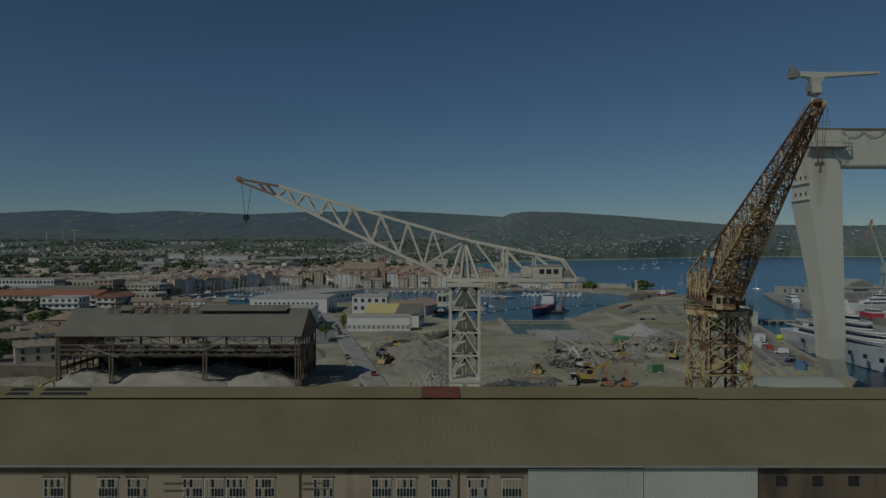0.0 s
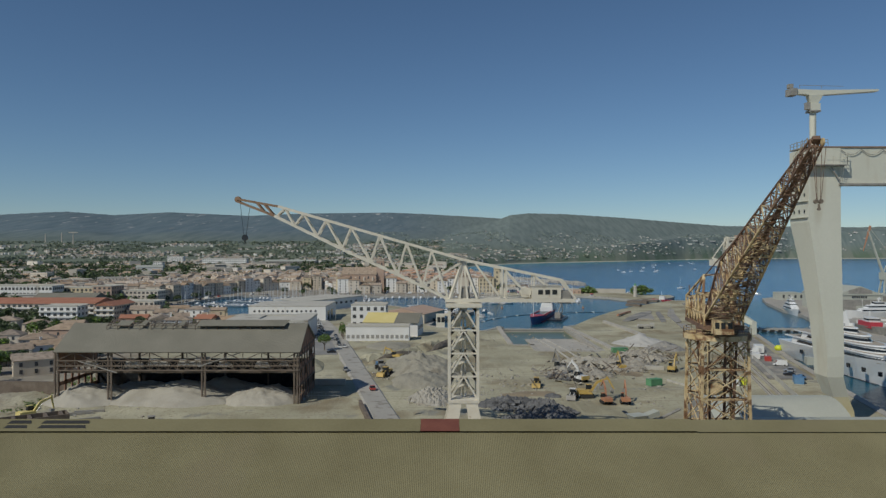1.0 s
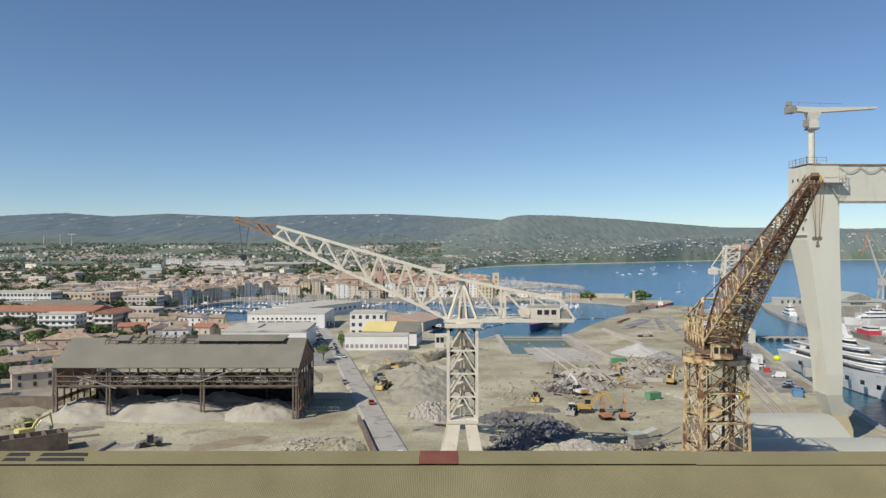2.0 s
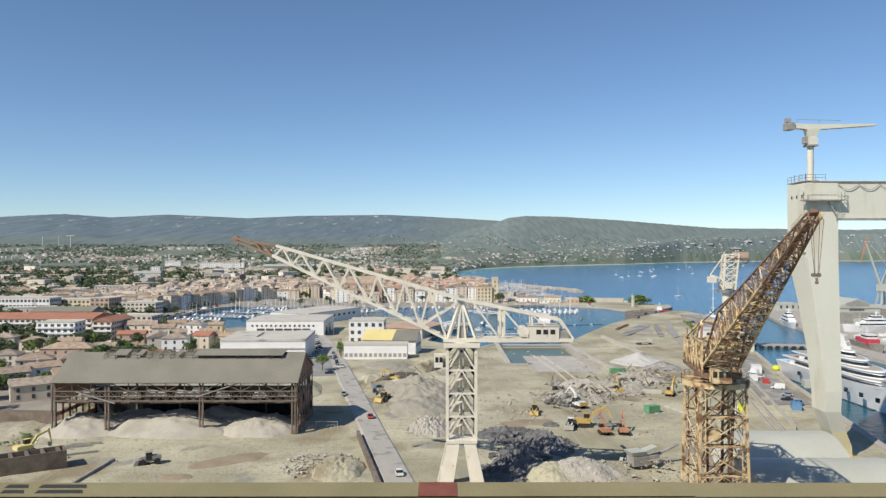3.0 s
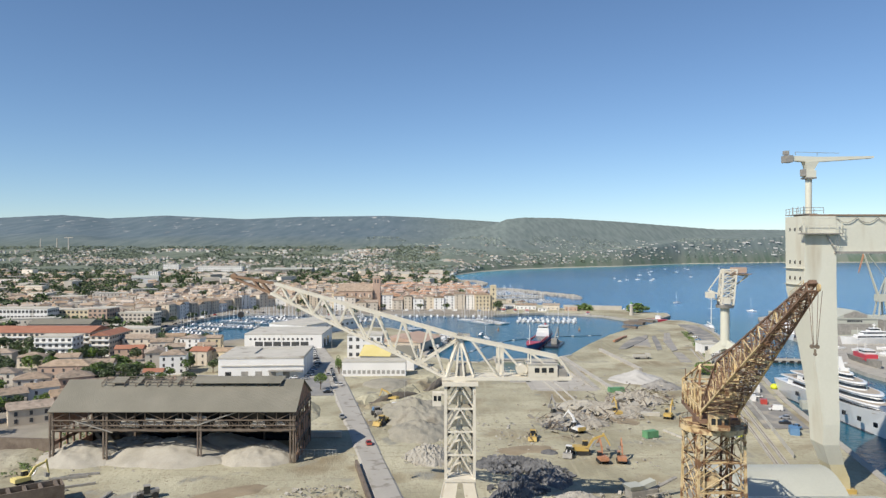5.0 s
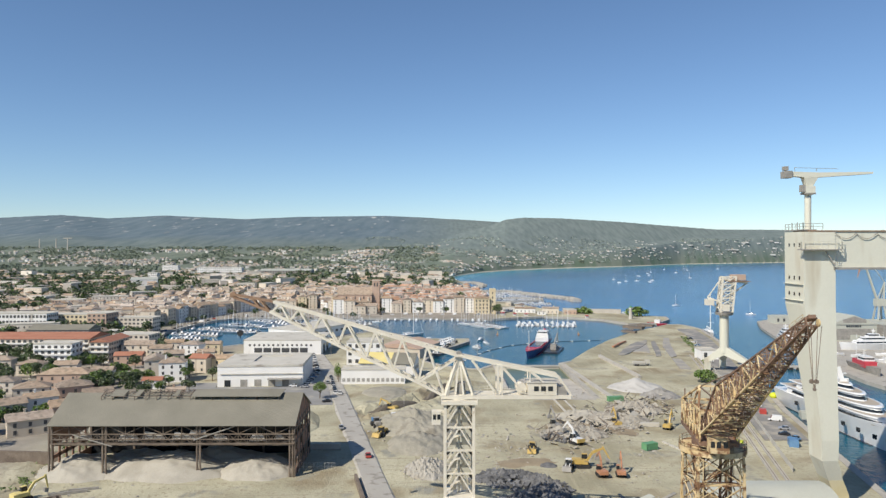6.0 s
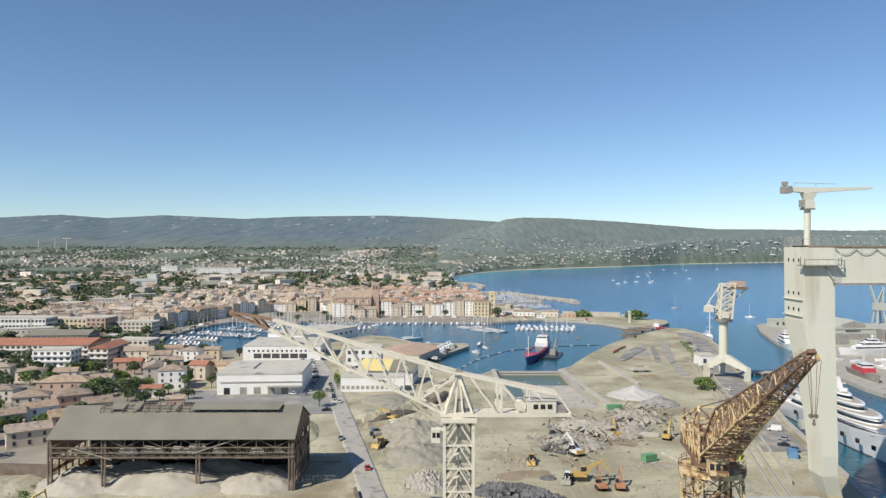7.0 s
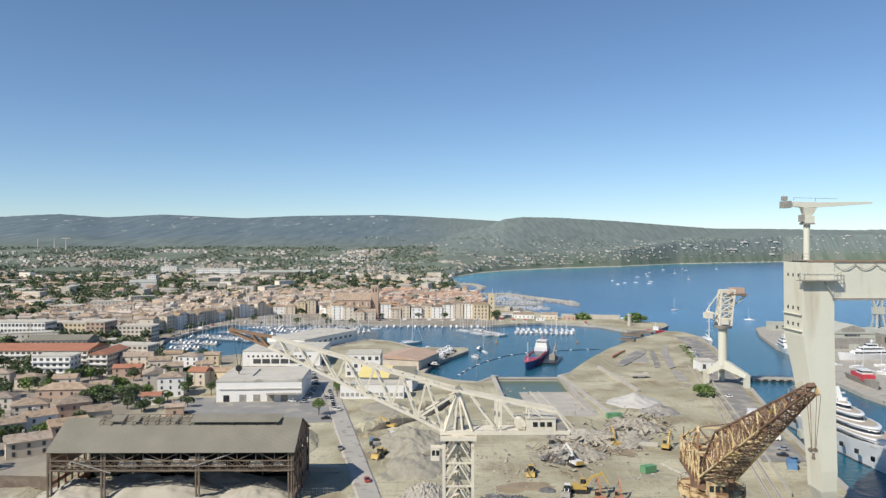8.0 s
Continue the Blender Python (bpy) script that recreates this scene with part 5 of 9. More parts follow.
            g.beam((xa + 5.6 * t0, 192.1, sag(t0)), (xa + 5.6 * t1, 192.1, sag(t1)), 0.14)
    part("cable", g, GREY_STEEL, ga)
    g = Geo()
    g.box(98.6, 102.2, 192.6, 203, 75.35, 75.6)
    railing(g, [(98.7, 202.8, 75.6), (98.7, 192.8, 75.6), (104, 192.8, 75.6)], 1.6, 0.12)
    for y in (193, 196, 199):
        g.beam((98.7, y, 75.6), (98.7, y, 77.6), 0.15)
    part("top_railing", g, GREY_STEEL, ga)
    # small slewing crane on the girder
    post = part("service_crane_post", Geo().tube((102.1, 197, 75.4), (102.1, 197, 86.0), 0.85, 14), GANTRY, ga)
    part("service_crane_collar", Geo().box(100.7, 103.6, 195.5, 198.5, 85.3, 85.7), GREY_STEEL, ga)
    g = Geo().box(100.9, 103.6, 195.8, 198.2, 85.7, 87.6)
    g.loft([[(100.6, 195.9, 89.9), (104.4, 195.9, 89.9), (104.4, 198.1, 89.9), (100.6, 198.1, 89.9)], [(101.3, 196.2, 87.6), (103.2, 196.2, 87.6), (103.2, 197.8, 87.6), (101.3, 197.8, 87.6)]][::-1])
    part("service_crane_head", g, GANTRY, ga)
    part("service_crane_cabin", Geo().box(99.9, 100.85, 195.8, 197.4, 86.0, 87.9), GREY_STEEL, ga)
    g = Geo()
    g.loft([[(x, y, z) for y, z in ((196.0, z0), (198.0, z0), (198.0, z1), (196.0, z1))] for x, z0, z1 in ((95.6, 90.2, 91.6), (98.6, 90.2, 91.5), (101, 89.9, 91.4), (105, 90.0, 91.3), (119.6, 91.0, 91.5))])
    part("service_crane_jib", g, GANTRY, ga, "flat tapering horizontal jib")
    part("service_crane_counterweight", Geo().box(95.2, 97.2, 195.6, 198.4, 89.8, 91.7).box(95.2, 96.4, 196.2, 197.6, 91.9, 93.0), GREY_STEEL, ga)
    part("service_crane_rail", Geo().beam((98, 196.1, 92.6), (110, 196.1, 92.3), 0.1).beam((98, 196.1, 91.8), (98, 196.1, 92.6), 0.1).beam((104, 196.1, 91.6), (104, 196.1, 92.5), 0.1), GREY_STEEL, ga)
    return ga


build_gantry()

# ---- the town ----
UNIT_WINDOW = mesh_of("window", Geo().box(-0.55, 0.55, -0.06, 0.02, -0.8, 0.8), SHUTTER)


def gable_roof(g, w, d, z, rise, over=0.5, along_x=True):
    """A two-sided tiled roof with eaves, as a solid prism."""
    a, b = w / 2 + over, d / 2 + over
    if along_x:
        g.add([(-a, -b, z), (a, -b, z), (a, b, z), (-a, b, z), (-a, 0, z + rise), (a, 0, z + rise)], [(0, 1, 5, 4), (2, 3, 4, 5), (0, 4, 3), (1, 2, 5), (3, 2, 1, 0)])
    else:
        g.add([(-a, -b, z), (a, -b, z), (a, b, z), (-a, b, z), (0, -b, z + rise), (0, b, z + rise)], [(0, 4, 5, 3), (1, 2, 5, 4), (0, 1, 4), (2, 3, 5), (3, 2, 1, 0)])
    return g


def hip_roof(g, w, d, z, rise, over=0.5):
    a, b = w / 2 + over, d / 2 + over
    k = max(0.4, a - b)
    return g.add([(-a, -b, z), (a, -b, z), (a, b, z), (-a, b, z), (-k, 0, z + rise), (k, 0, z + rise)], [(0, 1, 5, 4), (2, 3, 4, 5), (0, 4, 3), (1, 2, 5), (3, 2, 1, 0)])


HOUSES = []


def house(x, y, w, d, h, rz=0.0, wall=None, roof=None, kind="gable", label="", windows=True, group="houses of the town"):
    wall, roof = wall or PLASTER, roof or TILE
    t = thing("house", label or ("%s house with %s roof among others" % ("cream plastered" if wall is PLASTER else "white-walled" if wall is WHITE_WALL else "pinkish" if wall is PINK else "ochre", "flat pale" if kind == "flat" else "terracotta tiled")),
              "house", (x, y, 0.5), rz, group)
    part("wall", Geo().box(-w / 2, w / 2, -d / 2, d / 2, -0.6, h), wall, t)
    g = Geo()
    rise = min(w, d) * 0.22
    if kind == "flat":
        g.box(-w / 2 - 0.2, w / 2 + 0.2, -d / 2 - 0.2, d / 2 + 0.2, h, h + 0.5)
        part("roof", g, FLAT_ROOF, t)
    else:
        (hip_roof if kind == "hip" else gable_roof)(g, w, d, h, rise, 0.5) if kind == "hip" or w >= d else gable_roof(g, w, d, h, rise, 0.5, False)
        part("roof", g, roof, t)
        if rnd.random() < 0.7:
            cx = rnd.uniform(-w / 3, w / 3)
            part("chimney", Geo().box(cx - 0.4, cx + 0.4, -0.4, 0.4, h, h + rise + 1.0).box(cx - 0.5, cx + 0.5, -0.5, 0.5, h + rise + 1.0, h + rise + 1.15), wall, t)
    if windows:
        n, s = max(1, int(w / 4.2)), max(1, int(h / 3.0))
        for i in range(n):
            for j in range(s):
                p = part("window", UNIT_WINDOW, None, t)
                p.matrix_basis = pose(-w / 2 + (i + 0.5) * w / n, -d / 2 - 0.02, 1.7 + j * (h - 0.6) / s)
        for j in range(s):
            p = part("window", UNIT_WINDOW, None, t)
            p.matrix_basis = pose(-w / 2 - 0.02, rnd.uniform(-0.2, 0.2) * d, 1.7 + j * (h - 0.6) / s, 0, 0, -90)
    HOUSES.append((x, y, max(w, d) * 0.62))
    return t


def free(x, y, r):
    return all((x - a) ** 2 + (y - b) ** 2 > (r + c) ** 2 * 0.8 for a, b, c in HOUSES)


def block(name, x0, x1, y0, y1, h, wall, label, floors=4, bay=3.2, roof_mat=None, rz=0.0, band=None, category="building", base=0.5, pitched=0.0):
    """A flat-roofed or low-pitched block with window openings along the front and west side."""
    w, d = x1 - x0, y1 - y0
    t = thing(name, label, category, ((x0 + x1) / 2, (y0 + y1) / 2, base), rz)
    part("wall", Geo().box(-w / 2, w / 2, -d / 2, d / 2, -0.6, h), wall, t)
    g = Geo()
    if pitched:
        gable_roof(g, w, d, h, pitched, 0.5, w >= d)
    else:
        g.box(-w / 2 - 0.15, w / 2 + 0.15, -d / 2 - 0.15, d / 2 + 0.15, h, h + 0.35)
        g.box(-w / 2 - 0.15, w / 2 + 0.15, -d / 2 - 0.15, -d / 2 + 0.25, h + 0.35, h + 0.9)
        g.box(-w / 2 - 0.15, w / 2 + 0.15, d / 2 - 0.25, d / 2 + 0.15, h + 0.35, h + 0.9)
    part("roof", g, roof_mat or FLAT_ROOF, t)
    if floors:
        n = max(1, int(w / bay))
        fh = h / floors
        pane = mesh_of("window", Geo().box(-min(1.0, bay * 0.33), min(1.0, bay * 0.33), -0.08, 0.02, -fh * 0.24, fh * 0.24), SHUTTER)
        for j in range(floors):
            for i in range(n):
                p = part("window", pane, None, t)
                p.matrix_basis = pose(-w / 2 + (i + 0.5) * w / n, -d / 2, (j + 0.55) * fh)
            for i in range(max(1, int(d / bay))):
                k = max(1, int(d / bay))
                p = part("window", pane, None, t)
                p.matrix_basis = pose(w / 2, -d / 2 + (i + 0.5) * d / k, (j + 0.55) * fh, 0, 0, 90)
            if band:
                part("balcony", Geo().box(-w / 2, w / 2, -d / 2 - 1.1, -d / 2, j * fh + 0.05, j * fh + 1.0), band, t)
    HOUSES.append(((x0 + x1) / 2, (y0 + y1) / 2, max(w, d) * 0.5))
    return t


# landmarks by the port
def build_church():
    t = thing("church", "ochre stone church with tiled nave and square bell tower", "church", (-90, 795, 0.5))
    part("nave", Geo().box(-20, 17, -9, 9, -0.5, 19.5), PINK, t)
    part("nave_roof", gable_roof(Geo(), 37, 18, 19.5, 8.0, 0.6).move(pose(-1.5, 0, 0)), TILE, t)
    part("aisle", Geo().box(-20, 17, -13, -9, -0.5, 11.5), PLASTER, t)
    part("aisle_roof", Geo().slab((-20.3, -13.4, 11.5), (17.3, -13.4, 11.5), (17.3, -9, 14), (-20.3, -9, 14), 0.3), TILE, t)
    for i in range(4):
        x = -15 + i * 9.5
        part("buttress", Geo().tube((x, -9.4, 11), (x, -9.4, 17), 2.0, 10, 0.6), PLASTER, t)
        part("window", Geo().box(x + 3.8, x + 5.2, -9.1, -8.9, 14.6, 17.6), SHUTTER, t)
    tower = part("bell_tower", Geo().box(17.2, 25.4, -6, 2.5, -0.5, 36.0), PINK, t)
    part("tower_cornice", Geo().box(16.8, 25.8, -6.4, 2.9, 34.6, 35.3), PLASTER, tower)
    for x in (19.2, 22.2):
        part("belfry_opening", Geo().box(x, x + 1.5, -6.1, -5.9, 28.5, 32.5), SHUTTER, tower)
    HOUSES.append((-90, 795, 22))


build_church()


def build_town_hall():
    t = thing("town_hall", "golden ochre waterfront building with square clock tower", "building", (48, 776, 0.5))
    part("wall", Geo().box(-8.5, 7.5, -8, 9, -0.5, 16.8), OCHRE, t)
    part("roof", hip_roof(Geo(), 16, 17, 16.8, 2.4, 0.6).move(pose(-0.5, 0.5, 0)), TILE, t)
    part("cornice", Geo().box(-8.8, 7.6, -8.3, -8.0, 15.6, 16.4), OCHRE, t)
    for i in range(4):
        for j in range(4):
            part("window", Geo().box(-7.4 + i * 3.8, -6.0 + i * 3.8, -8.08, -7.98, 1.4 + j * 3.8, 3.6 + j * 3.8), SHUTTER, t)
    tower = part("clock_tower", Geo().box(7.6, 14.0, -6, 1, -0.5, 27.0), OCHRE, t)
    part("parapet", Geo().box(7.3, 14.3, -6.3, 1.3, 25.8, 26.5), OCHRE, tower)
    for j in range(5):
        part("window", Geo().box(10.2, 11.5, -6.08, -5.98, 2 + j * 4.8, 4.2 + j * 4.8), SHUTTER, tower)
    HOUSES.append((50, 776, 13))


build_town_hall()

# row of tall houses along the old port
def along(points, width):
    out = []
    for (x0, y0), (x1, y1) in zip(points, points[1:]):
        ln = math.hypot(x1 - x0, y1 - y0)
        n = max(1, round(ln / width))
        for i in range(n):
            t = (i + 0.5) / n
            out.append((x0 + (x1 - x0) * t, y0 + (y1 - y0) * t, math.degrees(math.atan2(y1 - y0, x1 - x0)), ln / n))
    return out


for x, y, a, w in along([(-255, 640), (-240, 715), (-228, 768), (-190, 832), (-140, 836), (-114, 788), (-110, 782)], 13) + along([(-62, 782), (40, 782)], 11.5) + along([(-113, 768), (-66, 768)], 12):
    h = rnd.uniform(8.0, 17.0)
    w = w * rnd.choice((1.0, 1.0, 0.78)) + 0.1
    dx, dy = -math.sin(radians(a)) * 6, math.cos(radians(a)) * 6
    wall = rnd.choice((PLASTER, PLASTER, WHITE_WALL, PLASTER, PLASTER, OCHRE, WHITE_WALL))
    house(x + dx * rnd.uniform(0.8, 1.5), y + dy * rnd.uniform(0.8, 1.5), w - 0.15, rnd.uniform(9, 14), h, a + rnd.uniform(-4, 4), wall, None, rnd.choice(("gable", "gable", "hip")), "tall %s quayside house with tiled roof and shutters" % {"cream_plaster": "cream", "white_wall_plaster": "white", "golden_ochre_plaster": "ochre", "pinkish_plaster": "pink"}[wall.name])

# blocks and villas west of the yard
block("apartment_block", -292, -221.5, 456, 486, 12.8, PLASTER, "long apartment block with low red tiled roof", 4, 3.4, TILE_RED, 0, pitched=3.0, band=WHITE_WALL)
block("apartment_block", -214.5, -202.5, 442, 472, 12.6, PLASTER, "short apartment block with low red tiled roof", 4, 3.2, TILE_RED, 0, pitched=2.4, band=WHITE_WALL)
block("apartment_block", -241, -218.5, 428, 442, 13.2, WHITE_WALL, "white terraced apartments with deep balconies", 4, 3.6, None, 2, band=WHITE_WALL)
block("apartment_block", -286, -244, 500, 520, 13.6, GREY_STEEL, "grey-green roofed block behind the red roofs", 3, 3.4, ROOF_SHED, 2, pitched=3.0)
block("office_building", -372, -315, 578, 596, 17.5, WHITE_WALL, "white office slab with rows of windows", 4, 3.0, None, 0)
block("apartment_block", -328, -284, 598, 612, 15.0, OCHRE, "yellow apartment block with stepped terraces", 4, 3.4, None, -4)
block("apartment_block", -286, -270, 586, 606, 17.0, PINK, "pinkish brown apartment tower", 5, 4.0, None, -4)
block("apartment_block", -268, -236, 596, 610, 12.5, PLASTER, "cream apartment block with terraces", 4, 3.4, None, -4)
block("apartment_block", -219, -193, 484, 498, 12.0, PLASTER, "grey-cream building behind the basin", 4, 3.4, None, -8)
block("apartment_block", -420, -392, 780, 800, 14, PINK, "brown cubic apartment block", 4, 3.4)
block("tower_block", -690, -650, 1790, 1806, 28, WHITE_WALL, "white high-rise apartment tower", 10, 4.0)
block("tower_block", -575, -557, 1420, 1434, 22, WHITE_WALL, "white apartment tower above the trees", 6, 4.0)
block("long_building", -585, -478, 1740, 1760, 24, WHITE_WALL, "long white institutional building", 5, 5.0)
block("large_hall", -560, -515, 1290, 1335, 14, WHITE_WALL, "white double-gabled hall among the suburb", 0, 5.0, ROOF_PALE, 20, pitched=4)
block("sports_hall", -420, -300, 1680, 1730, 18, GREY_STEEL, "large blue-grey hall with domed roof", 3, 6.0, ROOF_PALE, 0, pitched=4)

for x, y, w, d, h, a, wall, roof, kind in (
        (-190, 369, 25, 12, 6.8, 6, PINK, TILE, "hip"), (-180, 386, 11, 10, 5, 10, WHITE_WALL, TILE, "gable"), (-187, 436, 16, 9, 6, 8, PINK, TILE_RED, "gable"),
        (-192, 462, 19, 11, 9, 6, PLASTER, TILE, "gable"), (-174, 452, 13, 10, 8, 12, PLASTER, TILE, "gable"), (-157, 400, 12, 13, 9, 22, PLASTER, TILE, "gable"),
        (-141, 383, 13, 11, 10.2, 12, WHITE_WALL, TILE, "hip"), (-135.5, 412, 10, 10, 8, -8, PLASTER, TILE_RED, "gable"), (-123.5, 417, 12, 9, 7, -8, OCHRE, TILE, "gable"),
        (-143, 361, 9, 7, 4.6, 12, WHITE_WALL, TILE_RED, "gable"), (-123, 338, 8, 6, 4.2, 16, PINK, TILE, "gable"), (-190, 337, 15, 11, 6, 24, PLASTER, TILE, "hip"),
        (-170, 336, 15, 12, 7, 34, PINK, TILE, "hip"), (-172, 312, 12, 9, 6.5, 40, WHITE_WALL, TILE, "gable"), (-155, 328, 12, 10, 5, 30, PLASTER, TILE, "gable"),
        (-152, 297, 14, 10, 6.6, 36, PINK, TILE, "gable"), (-156, 275, 15, 10, 6, 34, PLASTER, TILE, "gable"), (-180, 300, 14, 10, 6, 40, PLASTER, TILE, "gable"),
        (-176, 268, 13, 9, 6, 40, PLASTER, TILE, "gable"), (-190, 284, 12, 9, 6, 30, PINK, TILE, "gable"), (-204, 324, 12, 9, 6, 24, PLASTER, TILE, "gable"),
        (-212, 352, 12, 10, 6, 10, PLASTER, TILE, "hip"), (-207, 402, 12, 9, 6, 12, PLASTER, TILE, "gable"), (-228, 404, 13, 10, 6, 8, PLASTER, TILE, "hip"),
        (-250, 412, 13, 10, 7, 12, PLASTER, TILE, "hip"), (-160, 436, 11, 9, 7, 20, PLASTER, TILE, "gable"), (-158, 462, 13, 10, 9, -6, WHITE_WALL, TILE, "hip"),
        (-174, 475, 12, 9, 8.5, 8, PLASTER, TILE, "gable"), (-144, 446, 10, 8, 6.5, 14, PLASTER, TILE, "gable"), (-166, 420, 10, 8, 6, 20, PLASTER, TILE, "gable"),
        (-150, 480, 10, 8, 7, 4, OCHRE, TILE, "gable")):
    house(x, y, w, d, h, a, wall, roof, kind, group="villas beside the yard")

# yard-side buildings
def build_white_works():
    t = thing("works_building", "white flat-roofed works building with round portholes and a window strip", "building", (-102.5, 495, 0.5))
    part("wall", Geo().box(-25.5, 25.5, -22, 22, -0.5, 9.6), WHITE_WALL, t)
    part("roof", Geo().box(-25.7, 25.7, -22.2, 22.2, 9.6, 10.1), FLAT_ROOF, t)
    rim = mesh_of("porthole", Geo().tube((0, 0.05, 0), (0, -0.12, 0), 0.75, 14), SHUTTER)
    for i in range(14):
        part("porthole", rim, None, t).matrix_basis = pose(-21.5 + i * 3.1, -22, 6.6)
    for i in range(6):
        part("window", Geo().box(-18.5 + i * 6.0, -13.4 + i * 6.0, -22.1, -21.95, 1.8, 4.8), SHUTTER, t)
    part("side_door", Geo().box(25.45, 25.6, -14, -6, 0, 6), DARK, t)
    part("side_door", Geo().box(25.45, 25.6, 0, 8, 0, 6), DARK, t)
    HOUSES.append((-102, 495, 26))
    t = thing("works_building", "long pale hall with flat roof behind the works", "building", (-98, 582, 0.5), 63)
    part("wall", Geo().box(-36, 36, -16, 20, -0.5, 7.8), WHITE_WALL, t)
    part("roof", Geo().box(-36.3, 36.3, -16.3, 20.3, 7.8, 8.3), FLAT_ROOF, t)
    for i in range(9):
        part("window", Geo().box(-32 + i * 7, -29 + i * 7, -16.1, -15.95, 3.6, 5.4), SHUTTER, t)
    HOUSES.append((-98, 582, 38))
    t = thing("works_building", "white flat-roofed warehouse beside the car park", "building", (-91.5, 386, 0.5), 3)
    part("wall", Geo().box(-21.5, 21.5, -20, 20, -0.5, 10.0), WHITE_WALL, t)
    g = Geo().box(-21.7, -6, -20.2, 20.2, 10.0, 11.0).box(-6, 12, -20.2, -8, 10, 11.0).box(12, 21.7, -20.2, 20.2, 10, 11.2).box(-6, 12, -8, 14, 10.0, 10.3).box(-6, 12, 14, 20.2, 10, 11)
    part("roof", g, FLAT_ROOF, t, "pale flat roof with a sunken middle")
    part("ledge", Geo().box(-20, 21.9, -20.5, -20, 6.2, 6.7), FLAT_ROOF, t)
    part("door", Geo().box(-18, -15, -20.12, -19.9, 0, 3.4), DARK, t)
    for i in range(4):
        part("dock_door", Geo().box(-10 + i * 7, -6.5 + i * 7, -20.1, -19.9, 0, 3.6), GREY_STEEL, t)
    part("canopy", Geo().box(4, 21, -24, -20.1, 4.0, 4.3), GREY_STEEL, t)
    HOUSES.append((-91, 386, 25))


build_white_works()
block("office_building", -55, -34, 432, 450, 13.6, WHITE_WALL, "white office with round and square windows", 3, 4.2)
block("workshop", -50, -17, 372, 382, 7.2, WHITE_WALL, "low white workshop with a long row of pale windows", 0, 2.6, FLAT_ROOF)
for i in range(13):
    p = part("window", Geo().box(-0.8, 0.8, -0.1, 0.02, -0.9, 0.9), TRIM, bpy.data.objects["workshop"], "pale glass-block window")
    p.matrix_basis = pose(-15.2 + i * 2.53, -5, 2.2)
t = thing("workshop", "workshop with bright yellow sheet roof and white gable", "building", (-27, 399, 0.5), -8)
part("wall", Geo().box(-15, 15, -8, 10, -0.5, 7.6), WHITE_WALL, t)
part("roof", Geo().slab((-15.5, -9, 7.6), (2, -9, 7.6), (2, 4, 12.0), (-15.5, 4, 12.0), 0.25), SUNNY_YELLOW, t, "yellow front roof slope")
part("roof", Geo().slab((2, 13, 7.6), (-15.5, 13, 7.6), (-15.5, 4, 12.0), (2, 4, 12.0), 0.25).slab((2.05, -9, 7.6), (15.5, -9, 7.6), (15.5, 4, 12.0), (2.05, 4, 12.0), 0.25), ROOF_SHED, t)
part("gable", Geo().add([(15, -8, 7.6), (15, 10, 7.6), (15, 4, 12.4)], [(0, 1, 2)]), WHITE_WALL, t)
for i in range(5):
    part("window", Geo().box(15, 15.1, -6.5 + i * 3.2, -4.8 + i * 3.2, 3.6, 5.6), SHUTTER, t)
HOUSES.append((-25, 397, 17))
block("boat_store", -36, -4, 462, 500, 6.0, PLASTER, "low store with faded pink roof", 0, 4, PINK, -20, pitched=3.0)

# the dense old town and the suburbs, too many to count
RING = [(-1900, 1690), (-1900, -100), (-150, -100), (-150, 250), (-195, 330), (-235, 560), (-262, 640), (-245, 730), (-232, 775), (-195, 845), (-140, 848), (-118, 800), (-60, 792), (60, 790), (62, 830), (60, 960), (56, 1050), (50, 1150), (45, 1260), (40, 1400), (34, 1560), (28, 1690)]


